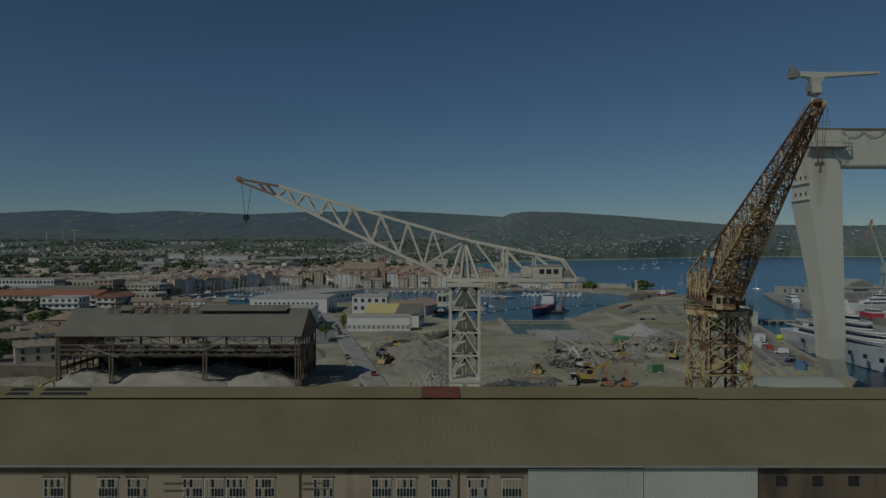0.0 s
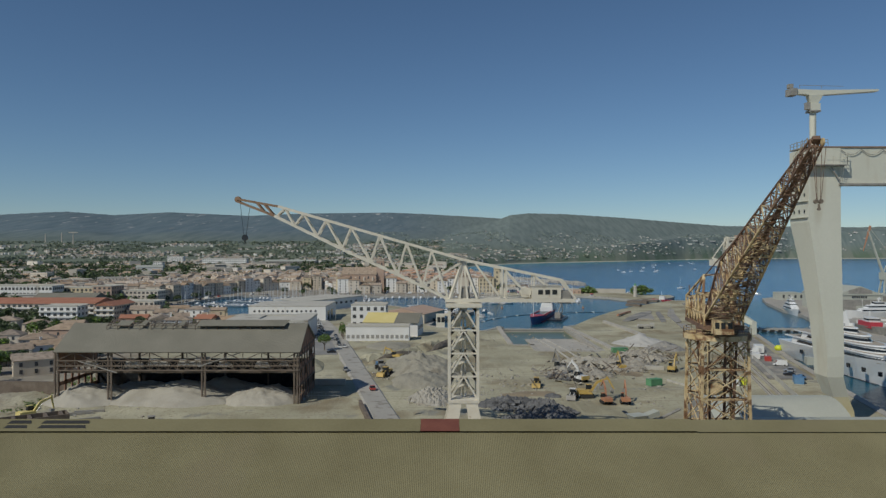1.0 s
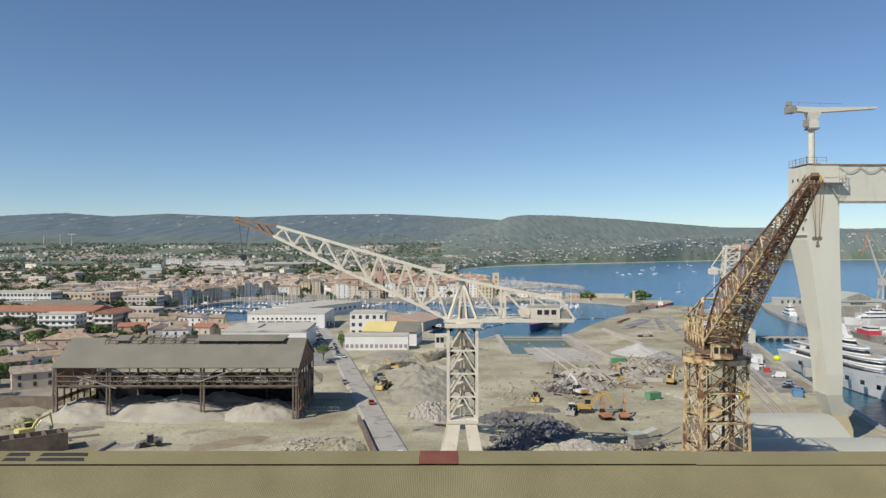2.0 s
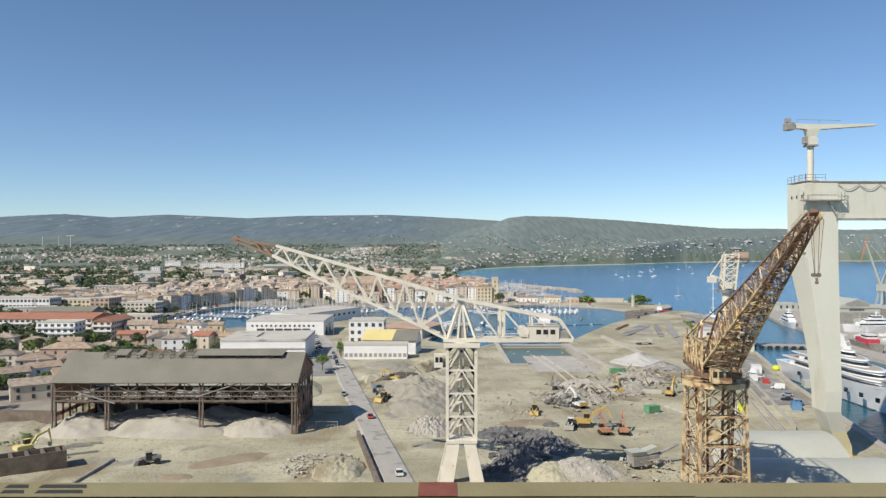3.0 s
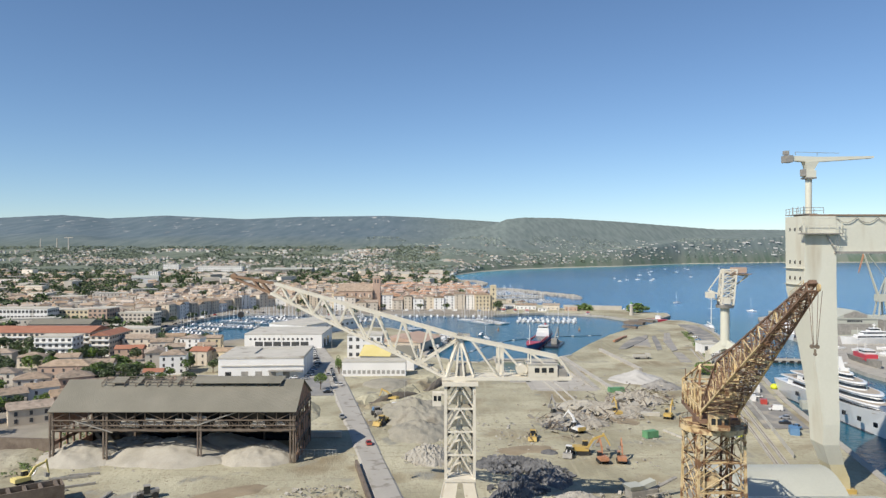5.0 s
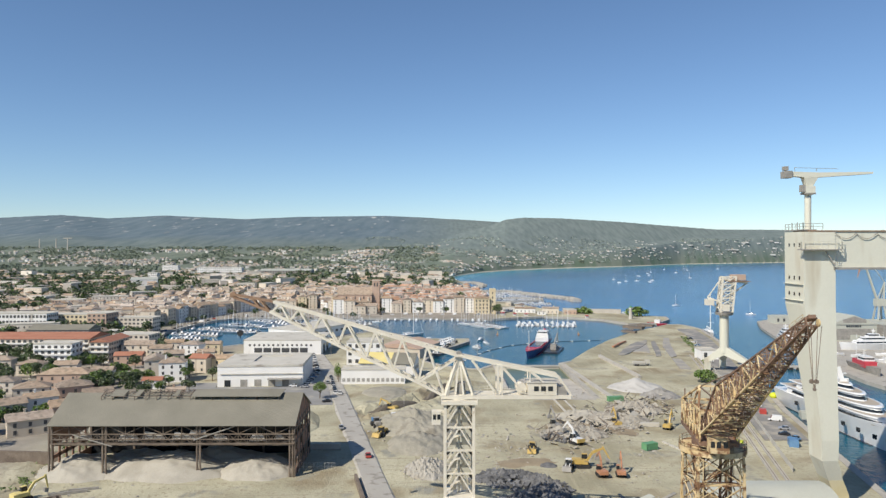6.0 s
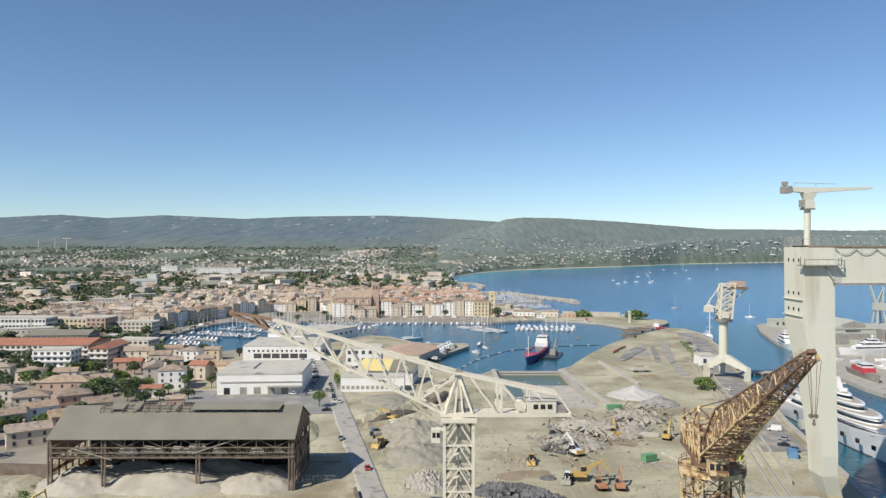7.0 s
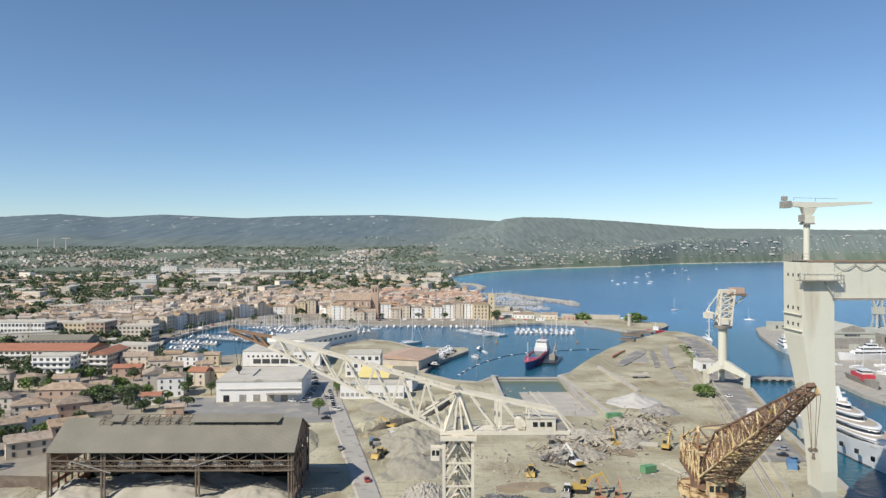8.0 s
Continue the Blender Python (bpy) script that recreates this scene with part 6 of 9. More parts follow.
def far_houses(spots, name, label, wall=None, tiles=None):
    walls, roofs, wins = Geo(), Geo(), Geo()
    flats = Geo()
    for x, y, z, w, d, h, a, flat in spots:
        m, base = pose(x, y, z, 0, 0, a), -1 if y < 1700 else -2.5
        walls.add([m @ Vector(p) for p in ((-w / 2, -d / 2, base), (w / 2, -d / 2, base), (w / 2, d / 2, base), (-w / 2, d / 2, base), (-w / 2, -d / 2, h), (w / 2, -d / 2, h), (w / 2, d / 2, h), (-w / 2, d / 2, h))],
                  [(0, 1, 5, 4), (1, 2, 6, 5), (2, 3, 7, 6), (3, 0, 4, 7), (4, 5, 6, 7)])
        g = Geo()
        if flat:
            g.box(-w / 2 - 0.2, w / 2 + 0.2, -d / 2 - 0.2, d / 2 + 0.2, h, h + 0.5)
            flats.add([m @ Vector(p) for p in g.v], g.f)
        else:
            gable_roof(g, w, d, h, min(w, d) * (0.17 + 0.11 * ((x * 7.13 + y * 3.7) % 1.0)), 0.4, w >= d)
            roofs.add([m @ Vector(p) for p in g.v], g.f)
            k = (x * 3.31 + y * 1.7) % 1.0
            if y < 1200 and k > 0.3:
                c = Geo().box((k - 0.65) * w, (k - 0.65) * w + 0.9, -0.5, 0.4, h, h + min(w, d) * 0.25 + 1.3)
                walls.add([m @ Vector(p) for p in c.v], c.f)
            if y < 1200 and k > 0.72:
                c = Geo().box(-1.3, 1.3, -d / 2 + 0.8, -d / 2 + 3.6, h - 0.2, h + 2.2)
                walls.add([m @ Vector(p) for p in c.v], c.f)
        if y < 1500:
            n, s = max(1, int(w / 3.6)), max(1, int(h / 3.2))
            for i in range(n):
                for j in range(s):
                    xx, zz = -w / 2 + (i + 0.5) * w / n, 1.2 + j * (h - 0.5) / s
                    wins.add([m @ Vector(p) for p in ((xx - 0.5, -d / 2 - 0.05, zz), (xx + 0.5, -d / 2 - 0.05, zz), (xx + 0.5, -d / 2 - 0.05, zz + 1.5), (xx - 0.5, -d / 2 - 0.05, zz + 1.5))], [(0, 1, 2, 3)])
    t = thing(name, label, "houses", kind="stuff")
    for nm, g, mat in (("walls", walls, wall or PLASTER_FAR), ("tiled_roofs", roofs, tiles or TILE_FAR), ("flat_roofs", flats, FLAT_ROOF), ("windows", wins, SHUTTER)):
        if g.v:
            tagged(part(nm, g, mat, t), kind="stuff")


old, sub, TREES = [], [], []
for j in range(36):
    for i in range(48):
        x, y = -480 + i * 11.6 + rnd.uniform(-2, 2), 655 + j * 13.2 + rnd.uniform(-2, 2)
        edge = -430 + (y - 655) * 0.25
        if x < edge or y > 1230 + x * 0.5 or not inside(x, y, RING) or not free(x, y, 4.5):
            continue
        if rnd.random() < 0.08:
            TREES.append((x, y, 0.5, rnd.uniform(7, 12)))
            continue
        a = rnd.choice((0, 90)) + 22 * math.sin(x * 0.012 + y * 0.009) + rnd.uniform(-12, 12)
        w, d = rnd.uniform(8, 14), rnd.uniform(6, 9.5)
        old.append((x, y, 0.5, w, d, rnd.choice((6, 8, 9, 11, 12, 14)) + rnd.uniform(-0.8, 0.8), a, rnd.random() < 0.06))
for s in old:
    HOUSES.append((s[0], s[1], 7))
cells = {(int(s[0] // 40), int(s[1] // 40)) for s in old}
for j in range(62):
    for i in range(70):
        x, y = -1500 + i * 24 + rnd.uniform(-7, 7), 250 + j * 24 + rnd.uniform(-7, 7)
        if abs(x) > 0.72 * y + 40 or not inside(x, y, RING) or (int(x // 40), int(y // 40)) in cells and not free(x, y, 7):
            continue
        if y < 445 or y < 700 and not free(x, y, 8):
            continue
        v = noise.noise((x * 0.006, y * 0.006, 5.0))
        if rnd.random() < 0.30 - 0.35 * v + max(0, (y - 1200)) * 0.0002:
            TREES.append((x, y, terrain(x, y), rnd.uniform(7, 14)))
            continue
        big = rnd.random() < 0.07
        w, d, h = (rnd.uniform(24, 44), rnd.uniform(11, 15), rnd.uniform(9, 16)) if big else (rnd.uniform(9, 15), rnd.uniform(8, 12), rnd.uniform(4, 8.5))
        sub.append((x, y, terrain(x, y), w, d, h, rnd.uniform(-35, 35) + rnd.choice((0, 90)), big or rnd.random() < 0.18))
        for k in range(rnd.choice((0, 1, 1, 2))):
            TREES.append((x + rnd.uniform(-13, 13), y + rnd.choice((-11, 11)) + rnd.uniform(-2, 2), terrain(x, y), rnd.uniform(4, 9)))
hillside = []
for k in range(46000):
    u, y = rnd.uniform(-0.7, 0.66), rnd.uniform(1700, 3900)
    x = u * y
    ys = float(np.interp(u, SHORE_U, SHORE_Y)) + 35 if u > SHORE_START else 1690
    if y < ys or y > ys + 1500:
        continue
    z = terrain(x, y)
    if u < -0.02 and z > 62:
        continue
    dens = noise.noise((x * 0.006, y * 0.004, 9.0)) * 0.9 + 0.31 - z / 190
    if u < -0.2:
        dens -= 0.08
    if u > -0.06:
        # villas in loose clusters, thinning out uphill
        dens = clamp01(noise.noise((x * 0.011, y * 0.008, 4.0)) * 2.4 - 0.25) * 0.55 * clamp01(1.15 - z / 105)
        if u > 0.28:
            dens *= 0.6
        if y - ys < 90:
            dens = 0.42 if u < 0.3 else 0.25
    if rnd.random() < dens:
        big = rnd.random() < 0.06
        s = rnd.uniform(1.5, 2.4) if big else 1.3
        hillside.append((x, y, z, rnd.uniform(4.5, 8) * s, rnd.uniform(4, 6), rnd.uniform(4.5, 7.0) if u < -0.06 else rnd.uniform(1.6, 2.6), rnd.uniform(-40, 40), big or rnd.random() < (0.3 if u < 0.1 else 0.65)))
for k in range(12):
    u = 0.34 + rnd.uniform(0, 0.16)
    y = float(np.interp(u, SHORE_U, SHORE_Y)) + rnd.uniform(28, 110)
    hillside.append((u * y, y, terrain(u * y, y), rnd.uniform(16, 48), 9, rnd.uniform(2.4, 3.6), rnd.uniform(-6, 6), True))
for u, y, hh in ((-0.517, 2600, 46), (-0.533, 2640, 40), (-0.556, 2700, 34)):
    t = thing("pylon_mast", "tall pale mast with a crossbar above the woods", "mast", (u * y, y, terrain(u * y, y)))
    part("pole", Geo().beam((0, 0, -2), (0, 0, hh), 4.0, 4.0, 2.2, 2.2), CONCRETE, t)
    if hh > 42:
        part("crossbar", Geo().box(-16, 16, -1, 1, hh - 1.5, hh + 1.5), CONCRETE, t)
far_houses([s for s in old if s[0] < -80], "old_town_houses", "dense old town of tan tiled roofs behind the port")
far_houses([s for s in old if s[0] >= -80], "old_town_houses", "dense old town of rose terracotta roofs behind the quay", None, TILE_ROSE)
far_houses(sub, "suburb_houses", "scattered suburban houses and flats among trees")
far_houses(hillside, "hillside_villas", "small pale villas scattered on the wooded hills over the bay", HILL_PLASTER)


# ---- trees ----
def leaf_cloud(g, x, y, z, r, n, rg, flat=0.75, size=0.34):
    """A crown of many small bent leaf clumps round uneven lobes."""
    lobes = [(rg.uniform(-0.45, 0.45) * r, rg.uniform(-0.45, 0.45) * r, rg.uniform(-0.25, 0.45) * r, rg.uniform(0.45, 0.7) * r) for _ in range(4)]
    for _ in range(n):
        lx, ly, lz, lr = rg.choice(lobes)
        a, b = rg.uniform(0, 6.283), rg.uniform(-0.5, 1.0)
        c = math.sqrt(max(0.0, 1 - b * b))
        px, py, pz = x + lx + math.cos(a) * c * lr, y + ly + math.sin(a) * c * lr, z + (lz + b * lr) * flat
        s = r * size * rg.uniform(0.6, 1.3)
        d1 = Vector((rg.uniform(-1, 1), rg.uniform(-1, 1), rg.uniform(-0.6, 0.6))).normalized() * s
        d2 = Vector((rg.uniform(-1, 1), rg.uniform(-1, 1), rg.uniform(-1, 1))).normalized() * s
        p = Vector((px, py, pz))
        g.add([p - d1, p + d2 * 0.7, p + d1, p - d2 * 0.7], [(0, 1, 2, 3)])


def tree(x, y, h, r, label, mat=None, n=900, trunk=0.45, base=0.45, shape=0.8, size=0.10):
    rg = random.Random(int(x * 13 + y * 7))
    t = thing("tree", label, "tree", (x, y, base))
    g = Geo().tube((0, 0, -0.3), (0.2, 0.1, h * trunk + r * 0.2), 0.05 * h ** 0.9 * 0.5 + 0.12, 8, 0.10 + 0.01 * h)
    for k in range(6):
        a = k * 1.05 + rg.uniform(-0.3, 0.3)
        g.tube((0.15, 0.1, h * trunk * rg.uniform(0.7, 1.0)), (math.cos(a) * r * 0.6, math.sin(a) * r * 0.6, h * trunk + r * 0.5), 0.12, 6, 0.04)
    part("trunk", g, BARK, t)
    g = Geo()
    leaf_cloud(g, 0, 0, h - r * shape * 0.9, r, n, rg, shape, size)
    part("crown", g, mat or LEAF, t)
    return t


tree(-55, 335, 8.0, 3.6, "round-crowned pine beside the road")
for x, y, h in ((-52, 376, 8), (-53.5, 383, 7), (-55, 391, 7.5)):
    tree(x, y, h, 1.9, "slim green roadside tree", LEAF, 420, shape=1.7, size=0.16)
for k in range(90):
    x, y = rnd.uniform(-235, -122), rnd.uniform(255, 440)
    if x < -122 - (430 - y) * 0.12 and abs(x) < 0.66 * y and free(x, y, 0.8):
        r = rnd.uniform(2.6, 4.6)
        tree(x, y, r * 1.75, r, "leafy green garden tree between the villas", LEAF if rnd.random() < 0.4 else LEAF_DARK, 560, size=0.14)
for x, y, h, r in ((-288, 447, 11, 5.5), (-279, 446, 10, 5), (-270, 448, 11, 5.5), (-261, 446, 9, 4.5), (-252, 447, 11, 5.5), (-214, 434, 8, 4), (-208, 432, 7, 3.6), (-200, 430, 7, 3.8), (-235, 420, 8, 4.4), (-244, 424, 9, 5), (-256, 428, 9, 5), (-268, 432, 9, 5), (-224, 418, 7, 4)):
    tree(x, y, h, r, "dark green garden pine before the apartment blocks", LEAF_DARK, 560, size=0.14)
tree(140, 377, 6.5, 6.0, "broad low green tree on the quay", n=1400)
for x, y, h, r in ((-176, 372, 5.5, 3.6), (-170, 370, 6, 3.8), (-164, 373, 6.5, 4), (-158, 377, 6.5, 4.2), (-168, 379, 6, 4), (-175, 381, 6, 3.8), (-161, 385, 6, 3.6), (-152, 380, 6, 3.6), (-186, 366, 6, 4), (-182, 358, 7, 4.4), (-176, 352, 6, 4), (-133, 378, 8, 2.4), (-128, 366, 8, 2.2), (-135, 390, 6, 3), (-226, 376, 8, 5), (-236, 384, 8, 5.5), (-250, 378, 8, 5), (-214, 386, 9, 4), (-206, 408, 9, 4), (-244, 408, 8, 4), (-158, 366, 8, 5), (-166, 360, 7, 4.5), (-136, 352, 5.5, 3), (-122, 352, 6, 3.4), (-108, 378, 9, 3.6), (-104, 372, 8, 2.2), (-120, 382, 7, 3.2),
                   (-203, 380, 9, 5), (-210, 412, 9, 5), (-222, 392, 8, 5), (-246, 398, 9, 5), (-196, 366, 7, 4), (-148, 392, 6, 3.5), (-172, 396, 6, 4), (-141, 346, 6, 3.5), (-196, 322, 8, 5), (-210, 316, 8, 5), (-178, 300, 6, 4), (-148, 310, 6, 3.5), (-205, 295, 8, 5), (-176, 262, 8, 5), (-190, 250, 9, 6), (-160, 255, 7, 4)):
    if free(x, y, 0.5):
        tree(x, y, h, r, "leafy green garden tree between the villas", LEAF if rnd.random() < 0.5 else LEAF_DARK, 620, size=0.13)
for x, y, r in ((-140, 640, 0), (-120, 765, 4), (-150, 800, 5), (-92, 772, 4), (-60, 770, 3.5), (-20, 772, 3.5), (8, 770, 4), (62, 765, 5), (66, 775, 5), (-96, 775, 4), (-180, 470, 5), (-170, 482, 5), (-186, 486, 5), (-200, 488, 5), (-160, 492, 4.5), (-225, 540, 5), (-232, 556, 5), (-196, 500, 5.5), (-203, 507, 5), (-208, 516, 5), (-214, 528, 5), (-238, 570, 4.5), (-240, 590, 5), (-238, 612, 4), (-236, 636, 4), (-230, 668, 4), (-226, 690, 3.6), (-212, 736, 4), (-190, 744, 4), (-165, 746, 4.5), (-140, 716, 4), (-108, 712, 4), (-84, 714, 3.6)):
    if r:
        tree(x, y, r * 1.9, r, "dark green plane tree by the quay", LEAF_DARK, 260, size=0.2)
tree(160, 772, 8, 8, "low green tree on the mole", LEAF, 400, size=0.18)
tree(150, 776, 6, 5, "low green tree on the mole", LEAF, 400, size=0.18)
tree(205, 740, 9, 9, "green tree beside the harbour light", LEAF, 400, size=0.18)
tree(214, 738, 7, 4, "green tree beside the harbour light", LEAF, 300, size=0.18)

for k in range(2600):
    x, y = rnd.uniform(-900, 40), rnd.uniform(440, 1500)
    if abs(x) < 0.7 * y and inside(x, y, RING) and free(x, y, -1.5) and (y < 700 or noise.noise((x * 0.012, y * 0.007, 6.0)) > -0.02):
        TREES.append((x, y, terrain(x, y), rnd.uniform(5, 12)))
g = Geo()
rg = random.Random(3)
for x, y, z, r in TREES:
    if free(x, y, 0.0) or y > 1000 and noise.noise((x * 0.012, y * 0.007, 6.0)) > -0.15:
        leaf_cloud(g, x, y, z + r * 0.6, r * 0.74, 70 if y < 900 else 44, rg, 0.8, 0.27)
tagged(part("town_trees", g, LEAF_DARK), "dark green pines and garden trees through the town", "trees", kind="stuff")
g = Geo()
for k in range(27000):
    u, y = rg.uniform(-0.7, 0.66), 1300 + 2300 * rg.random() ** 1.4
    x = u * y
    ys = float(np.interp(u, SHORE_U, SHORE_Y)) + 30 if u > SHORE_START else 1150
    if y < ys or noise.noise((x * 0.005, y * 0.005, 2.0)) < (-0.12 if u < 0 else 0.05) or terrain(x, y) > (75 if u < 0 else 22) or y < 1690 and not inside(x, y, RING):
        continue
    leaf_cloud(g, x, y, terrain(x, y) + 2.0, rg.uniform(5, 9), 12, rg, 0.5, 0.42)
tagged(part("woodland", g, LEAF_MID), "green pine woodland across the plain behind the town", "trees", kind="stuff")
g = Geo()
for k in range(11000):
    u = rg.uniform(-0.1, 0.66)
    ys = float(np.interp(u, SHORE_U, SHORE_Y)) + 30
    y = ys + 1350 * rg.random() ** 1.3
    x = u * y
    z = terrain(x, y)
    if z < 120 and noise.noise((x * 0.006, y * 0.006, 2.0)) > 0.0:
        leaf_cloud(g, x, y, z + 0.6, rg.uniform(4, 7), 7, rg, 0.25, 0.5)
tagged(part("woodland", g, LEAF_HAZED), "pine woodland on the hill over the bay, greyed by painted haze", "trees", kind="stuff")

g = Geo()
rg = random.Random(17)
for k in range(150):
    f = rg.random()
    x, y = 150 + 46 * f + rg.uniform(-3, 1.5), 378 + 190 * f
    leaf_cloud(g, x, y, 0.9, rg.uniform(0.5, 1.3), 24, rg, 0.7, 0.3)
for k in range(70):
    x, y = rg.uniform(-134, -121), rg.uniform(205, 262)
    leaf_cloud(g, x, y, 1.2, rg.uniform(0.6, 1.6), 26, rg, 0.7, 0.28)
tagged(part("shrubs", g, LEAF), "low dry green shrubs along the quay fence", "shrubs", kind="stuff")

# ---- harbour: boats, ships, quay things ----


def hull(g, L, B, D, z=-0.6, sheer=0.25, fine=0.35):
    """A boat hull, bow towards +y."""
    rings = []
    for t in (0.0, 0.12, 0.35, 0.6, 0.78, 0.9, 0.97, 1.0):
        w = B / 2 * (1 - max(0, (t - fine) / (1 - fine)) ** 2.2) * (0.88 + 0.12 * min(1, t / 0.2))
        w = max(w, 0.03 * B)
        y = (t - 0.5) * L
        top = z + D * (1 + sheer * t * t)
        rake = 0.04 * L * max(0, (t - 0.7) / 0.3)
        rings.append([(-w * 0.55, y - rake, z), (w * 0.55, y - rake, z), (w, y, top), (-w, y, top)])
    return g.loft(rings)


def make_sailboat():
    t = thing("sailing_boat", "white sailing yacht with bare mast moored in the harbour", "boat", (0, 0, -1.5), group="moored sailing boats")
    part("hull", hull(Geo(), 10.5, 3.3, 1.5), GELCOAT, t)
    part("cabin", Geo().loft([[(-1.0, -1.5, 0.85), (1.0, -1.5, 0.85), (0.7, -1.2, 1.5), (-0.7, -1.2, 1.5)], [(-0.7, 2.4, 0.9), (0.7, 2.4, 0.9), (0.4, 2.0, 1.35), (-0.4, 2.0, 1.35)]]), GELCOAT, t)
    part("mast", Geo().tube((0, 0.8, 0.8), (0, 0.8, 14.5), 0.11, 6), WHITE, t)
    part("boom", Geo().tube((0, 0.8, 2.3), (0, -3.6, 2.2), 0.18, 6), GREY_STEEL, t, "boom with grey sail cover")
    return t


def make_motorboat():
    t = thing("motor_boat", "white motor cruiser with dark windows moored in the harbour", "boat", (0, 0, -1.5), group="moored motor boats")
    part("hull", hull(Geo(), 9.0, 3.1, 1.5), GELCOAT, t)
    cab = part("cabin", Geo().loft([[(-1.2, -2.6, 0.9), (1.2, -2.6, 0.9), (1.0, -2.3, 2.6), (-1.0, -2.3, 2.6)], [(-1.0, 1.8, 0.9), (1.0, 1.8, 0.9), (0.8, 0.6, 2.4), (-0.8, 0.6, 2.4)]]), GELCOAT, t)
    part("windscreen", Geo().box(-1.16, 1.16, -1.9, 0.2, 1.5, 2.05), GLASS_DARK, cab)
    part("cockpit", Geo().box(-1.1, 1.1, -4.1, -2.7, 0.7, 0.95), TEAK, t)
    return t


def make_yacht():
    """A mid-size motor yacht, 40 m, bow towards +y."""
    t = thing("motor_yacht", "white three-deck motor yacht with raked bow", "yacht", (0, 0, -1.5))
    part("hull", hull(Geo(), 42, 8.6, 4.4, -0.8, 0.35), GELCOAT, t)
    z = 3.4
    for k, (y0, y1, w, h) in enumerate(((-15, 11, 7.2, 2.6), (-12, 6, 6.2, 2.4), (-8, 1, 4.8, 2.2))):
        d = part("deck_house", Geo().loft([[(-w / 2, y0, z), (w / 2, y0, z), (w / 2 * 0.94, y0 + 0.6, z + h), (-w / 2 * 0.94, y0 + 0.6, z + h)], [(-w / 2 * 0.85, y1, z), (w / 2 * 0.85, y1, z), (w / 2 * 0.7, y1 - 2.2, z + h), (-w / 2 * 0.7, y1 - 2.2, z + h)]]), GELCOAT, t)
        part("window_band", Geo().loft([[(-w / 2 - 0.03, y0 + 1.2, z + 0.9), (w / 2 + 0.03, y0 + 1.2, z + 0.9), (w / 2 * 0.98, y0 + 1.3, z + 1.8), (-w / 2 * 0.98, y0 + 1.3, z + 1.8)], [(-w / 2 * 0.87, y1 - 0.9, z + 0.9), (w / 2 * 0.87, y1 - 0.9, z + 0.9), (w / 2 * 0.80, y1 - 1.5, z + 1.8), (-w / 2 * 0.80, y1 - 1.5, z + 1.8)]]), GLASS_DARK, d)
        z += h
    part("radar_mast", Geo().beam((0, -4, z), (0, -4.6, z + 3.4), 0.8, 0.5, 0.3, 0.3).tube((-1.2, -4.4, z + 1.6), (-1.2, -4.4, z + 2.4), 0.5, 10).tube((1.2, -4.4, z + 1.6), (1.2, -4.4, z + 2.4), 0.5, 10).beam((-1.4, -4.3, z + 1.5), (1.4, -4.3, z + 1.5), 0.3), WHITE, t)
    return t


sail, motor, yacht = make_sailboat(), make_motorboat(), make_yacht()
sail.matrix_basis = pose(-104, 640, -1.5, 0, 0, 20)
motor.matrix_basis = pose(-60, 700, -1.5, 0, 0, 90)
yacht.matrix_basis = pose(268, 548, -1.5, 0, 0, 165)


def moor(ob, x, y, a):
    return copy_thing(ob, pose(x, y, -1.5, 0, 0, a))


FLEET = []


def pontoon(x0, y0, x1, y1, boats=True, share=0.7, step=4.6, joined=False):
    """A floating pontoon with boats lying on both sides."""
    d = Vector((x1 - x0, y1 - y0))
    ln, a = d.length, math.degrees(math.atan2(y1 - y0, x1 - x0))
    if joined:
        d.normalize()
        for k in range(int(ln / 4.2)):
            for s in (-1, 1):
                if rnd.random() < 0.78:
                    c = (k + 0.5) * 4.2
                    FLEET.append((x0 + d.x * c - d.y * s * 6.6, y0 + d.y * c + d.x * s * 6.6, a + (0 if s > 0 else 180) + rnd.uniform(-4, 4), rnd.random() < share, rnd.uniform(0.65, 1.05)))
        return
    t = thing("pontoon", "low grey floating pontoon between moored boats", "pontoon", (x0, y0, -1.5), a)
    part("deck", Geo().box(0, ln, -1.1, 1.1, 0.1, 0.55), QUAY, t)
    for k in range(int(ln / 12)):
        part("mooring_post", Geo().tube((6 + k * 12, 1.3, -3), (6 + k * 12, 1.3, 2.2), 0.22, 8), GREY_STEEL, t)
    if boats:
        d.normalize()
        for k in range(int(ln / step)):
            for s in (-1, 1):
                if rnd.random() < 0.14:
                    continue
                c = (k + 0.5) * step
                b = sail if rnd.random() < share else motor
                off = 7.0 if b is sail else 6.2
                moor(b, x0 + d.x * c - d.y * s * off, y0 + d.y * c + d.x * s * off, a + (0 if s > 0 else 180) + rnd.uniform(-4, 4))


# old basin
pontoon(-212, 574, -186, 560, share=0.25)
pontoon(-220, 604, -180, 587, share=0.4)
pontoon(-216, 640, -150, 610, share=0.6)
pontoon(-200, 676, -128, 640, share=0.6)
pontoon(-160, 690, -118, 664, share=0.5)
pontoon(-182, 712, -128, 684, share=0.7)
pontoon(-128, 640, -82, 626, share=0.6)
pontoon(-122, 660, -70, 650, share=0.6)
# pier and town quay
pontoon(-108, 672, -62, 676, share=0.4)
pontoon(28, 690, 56, 640, share=0.8)
pontoon(72, 668, 128, 660, share=0.45)
pontoon(-2, 492, 22, 545, False)
for x0, y0, x1, y1, share in ((-124, 712, -66, 708, 0.6), (-126, 696, -70, 692, 0.6), (-176, 728, -140, 722, 0.6), (-118, 684, -66, 688, 0.6)):
    pontoon(x0, y0, x1, y1, share=share, joined=True)
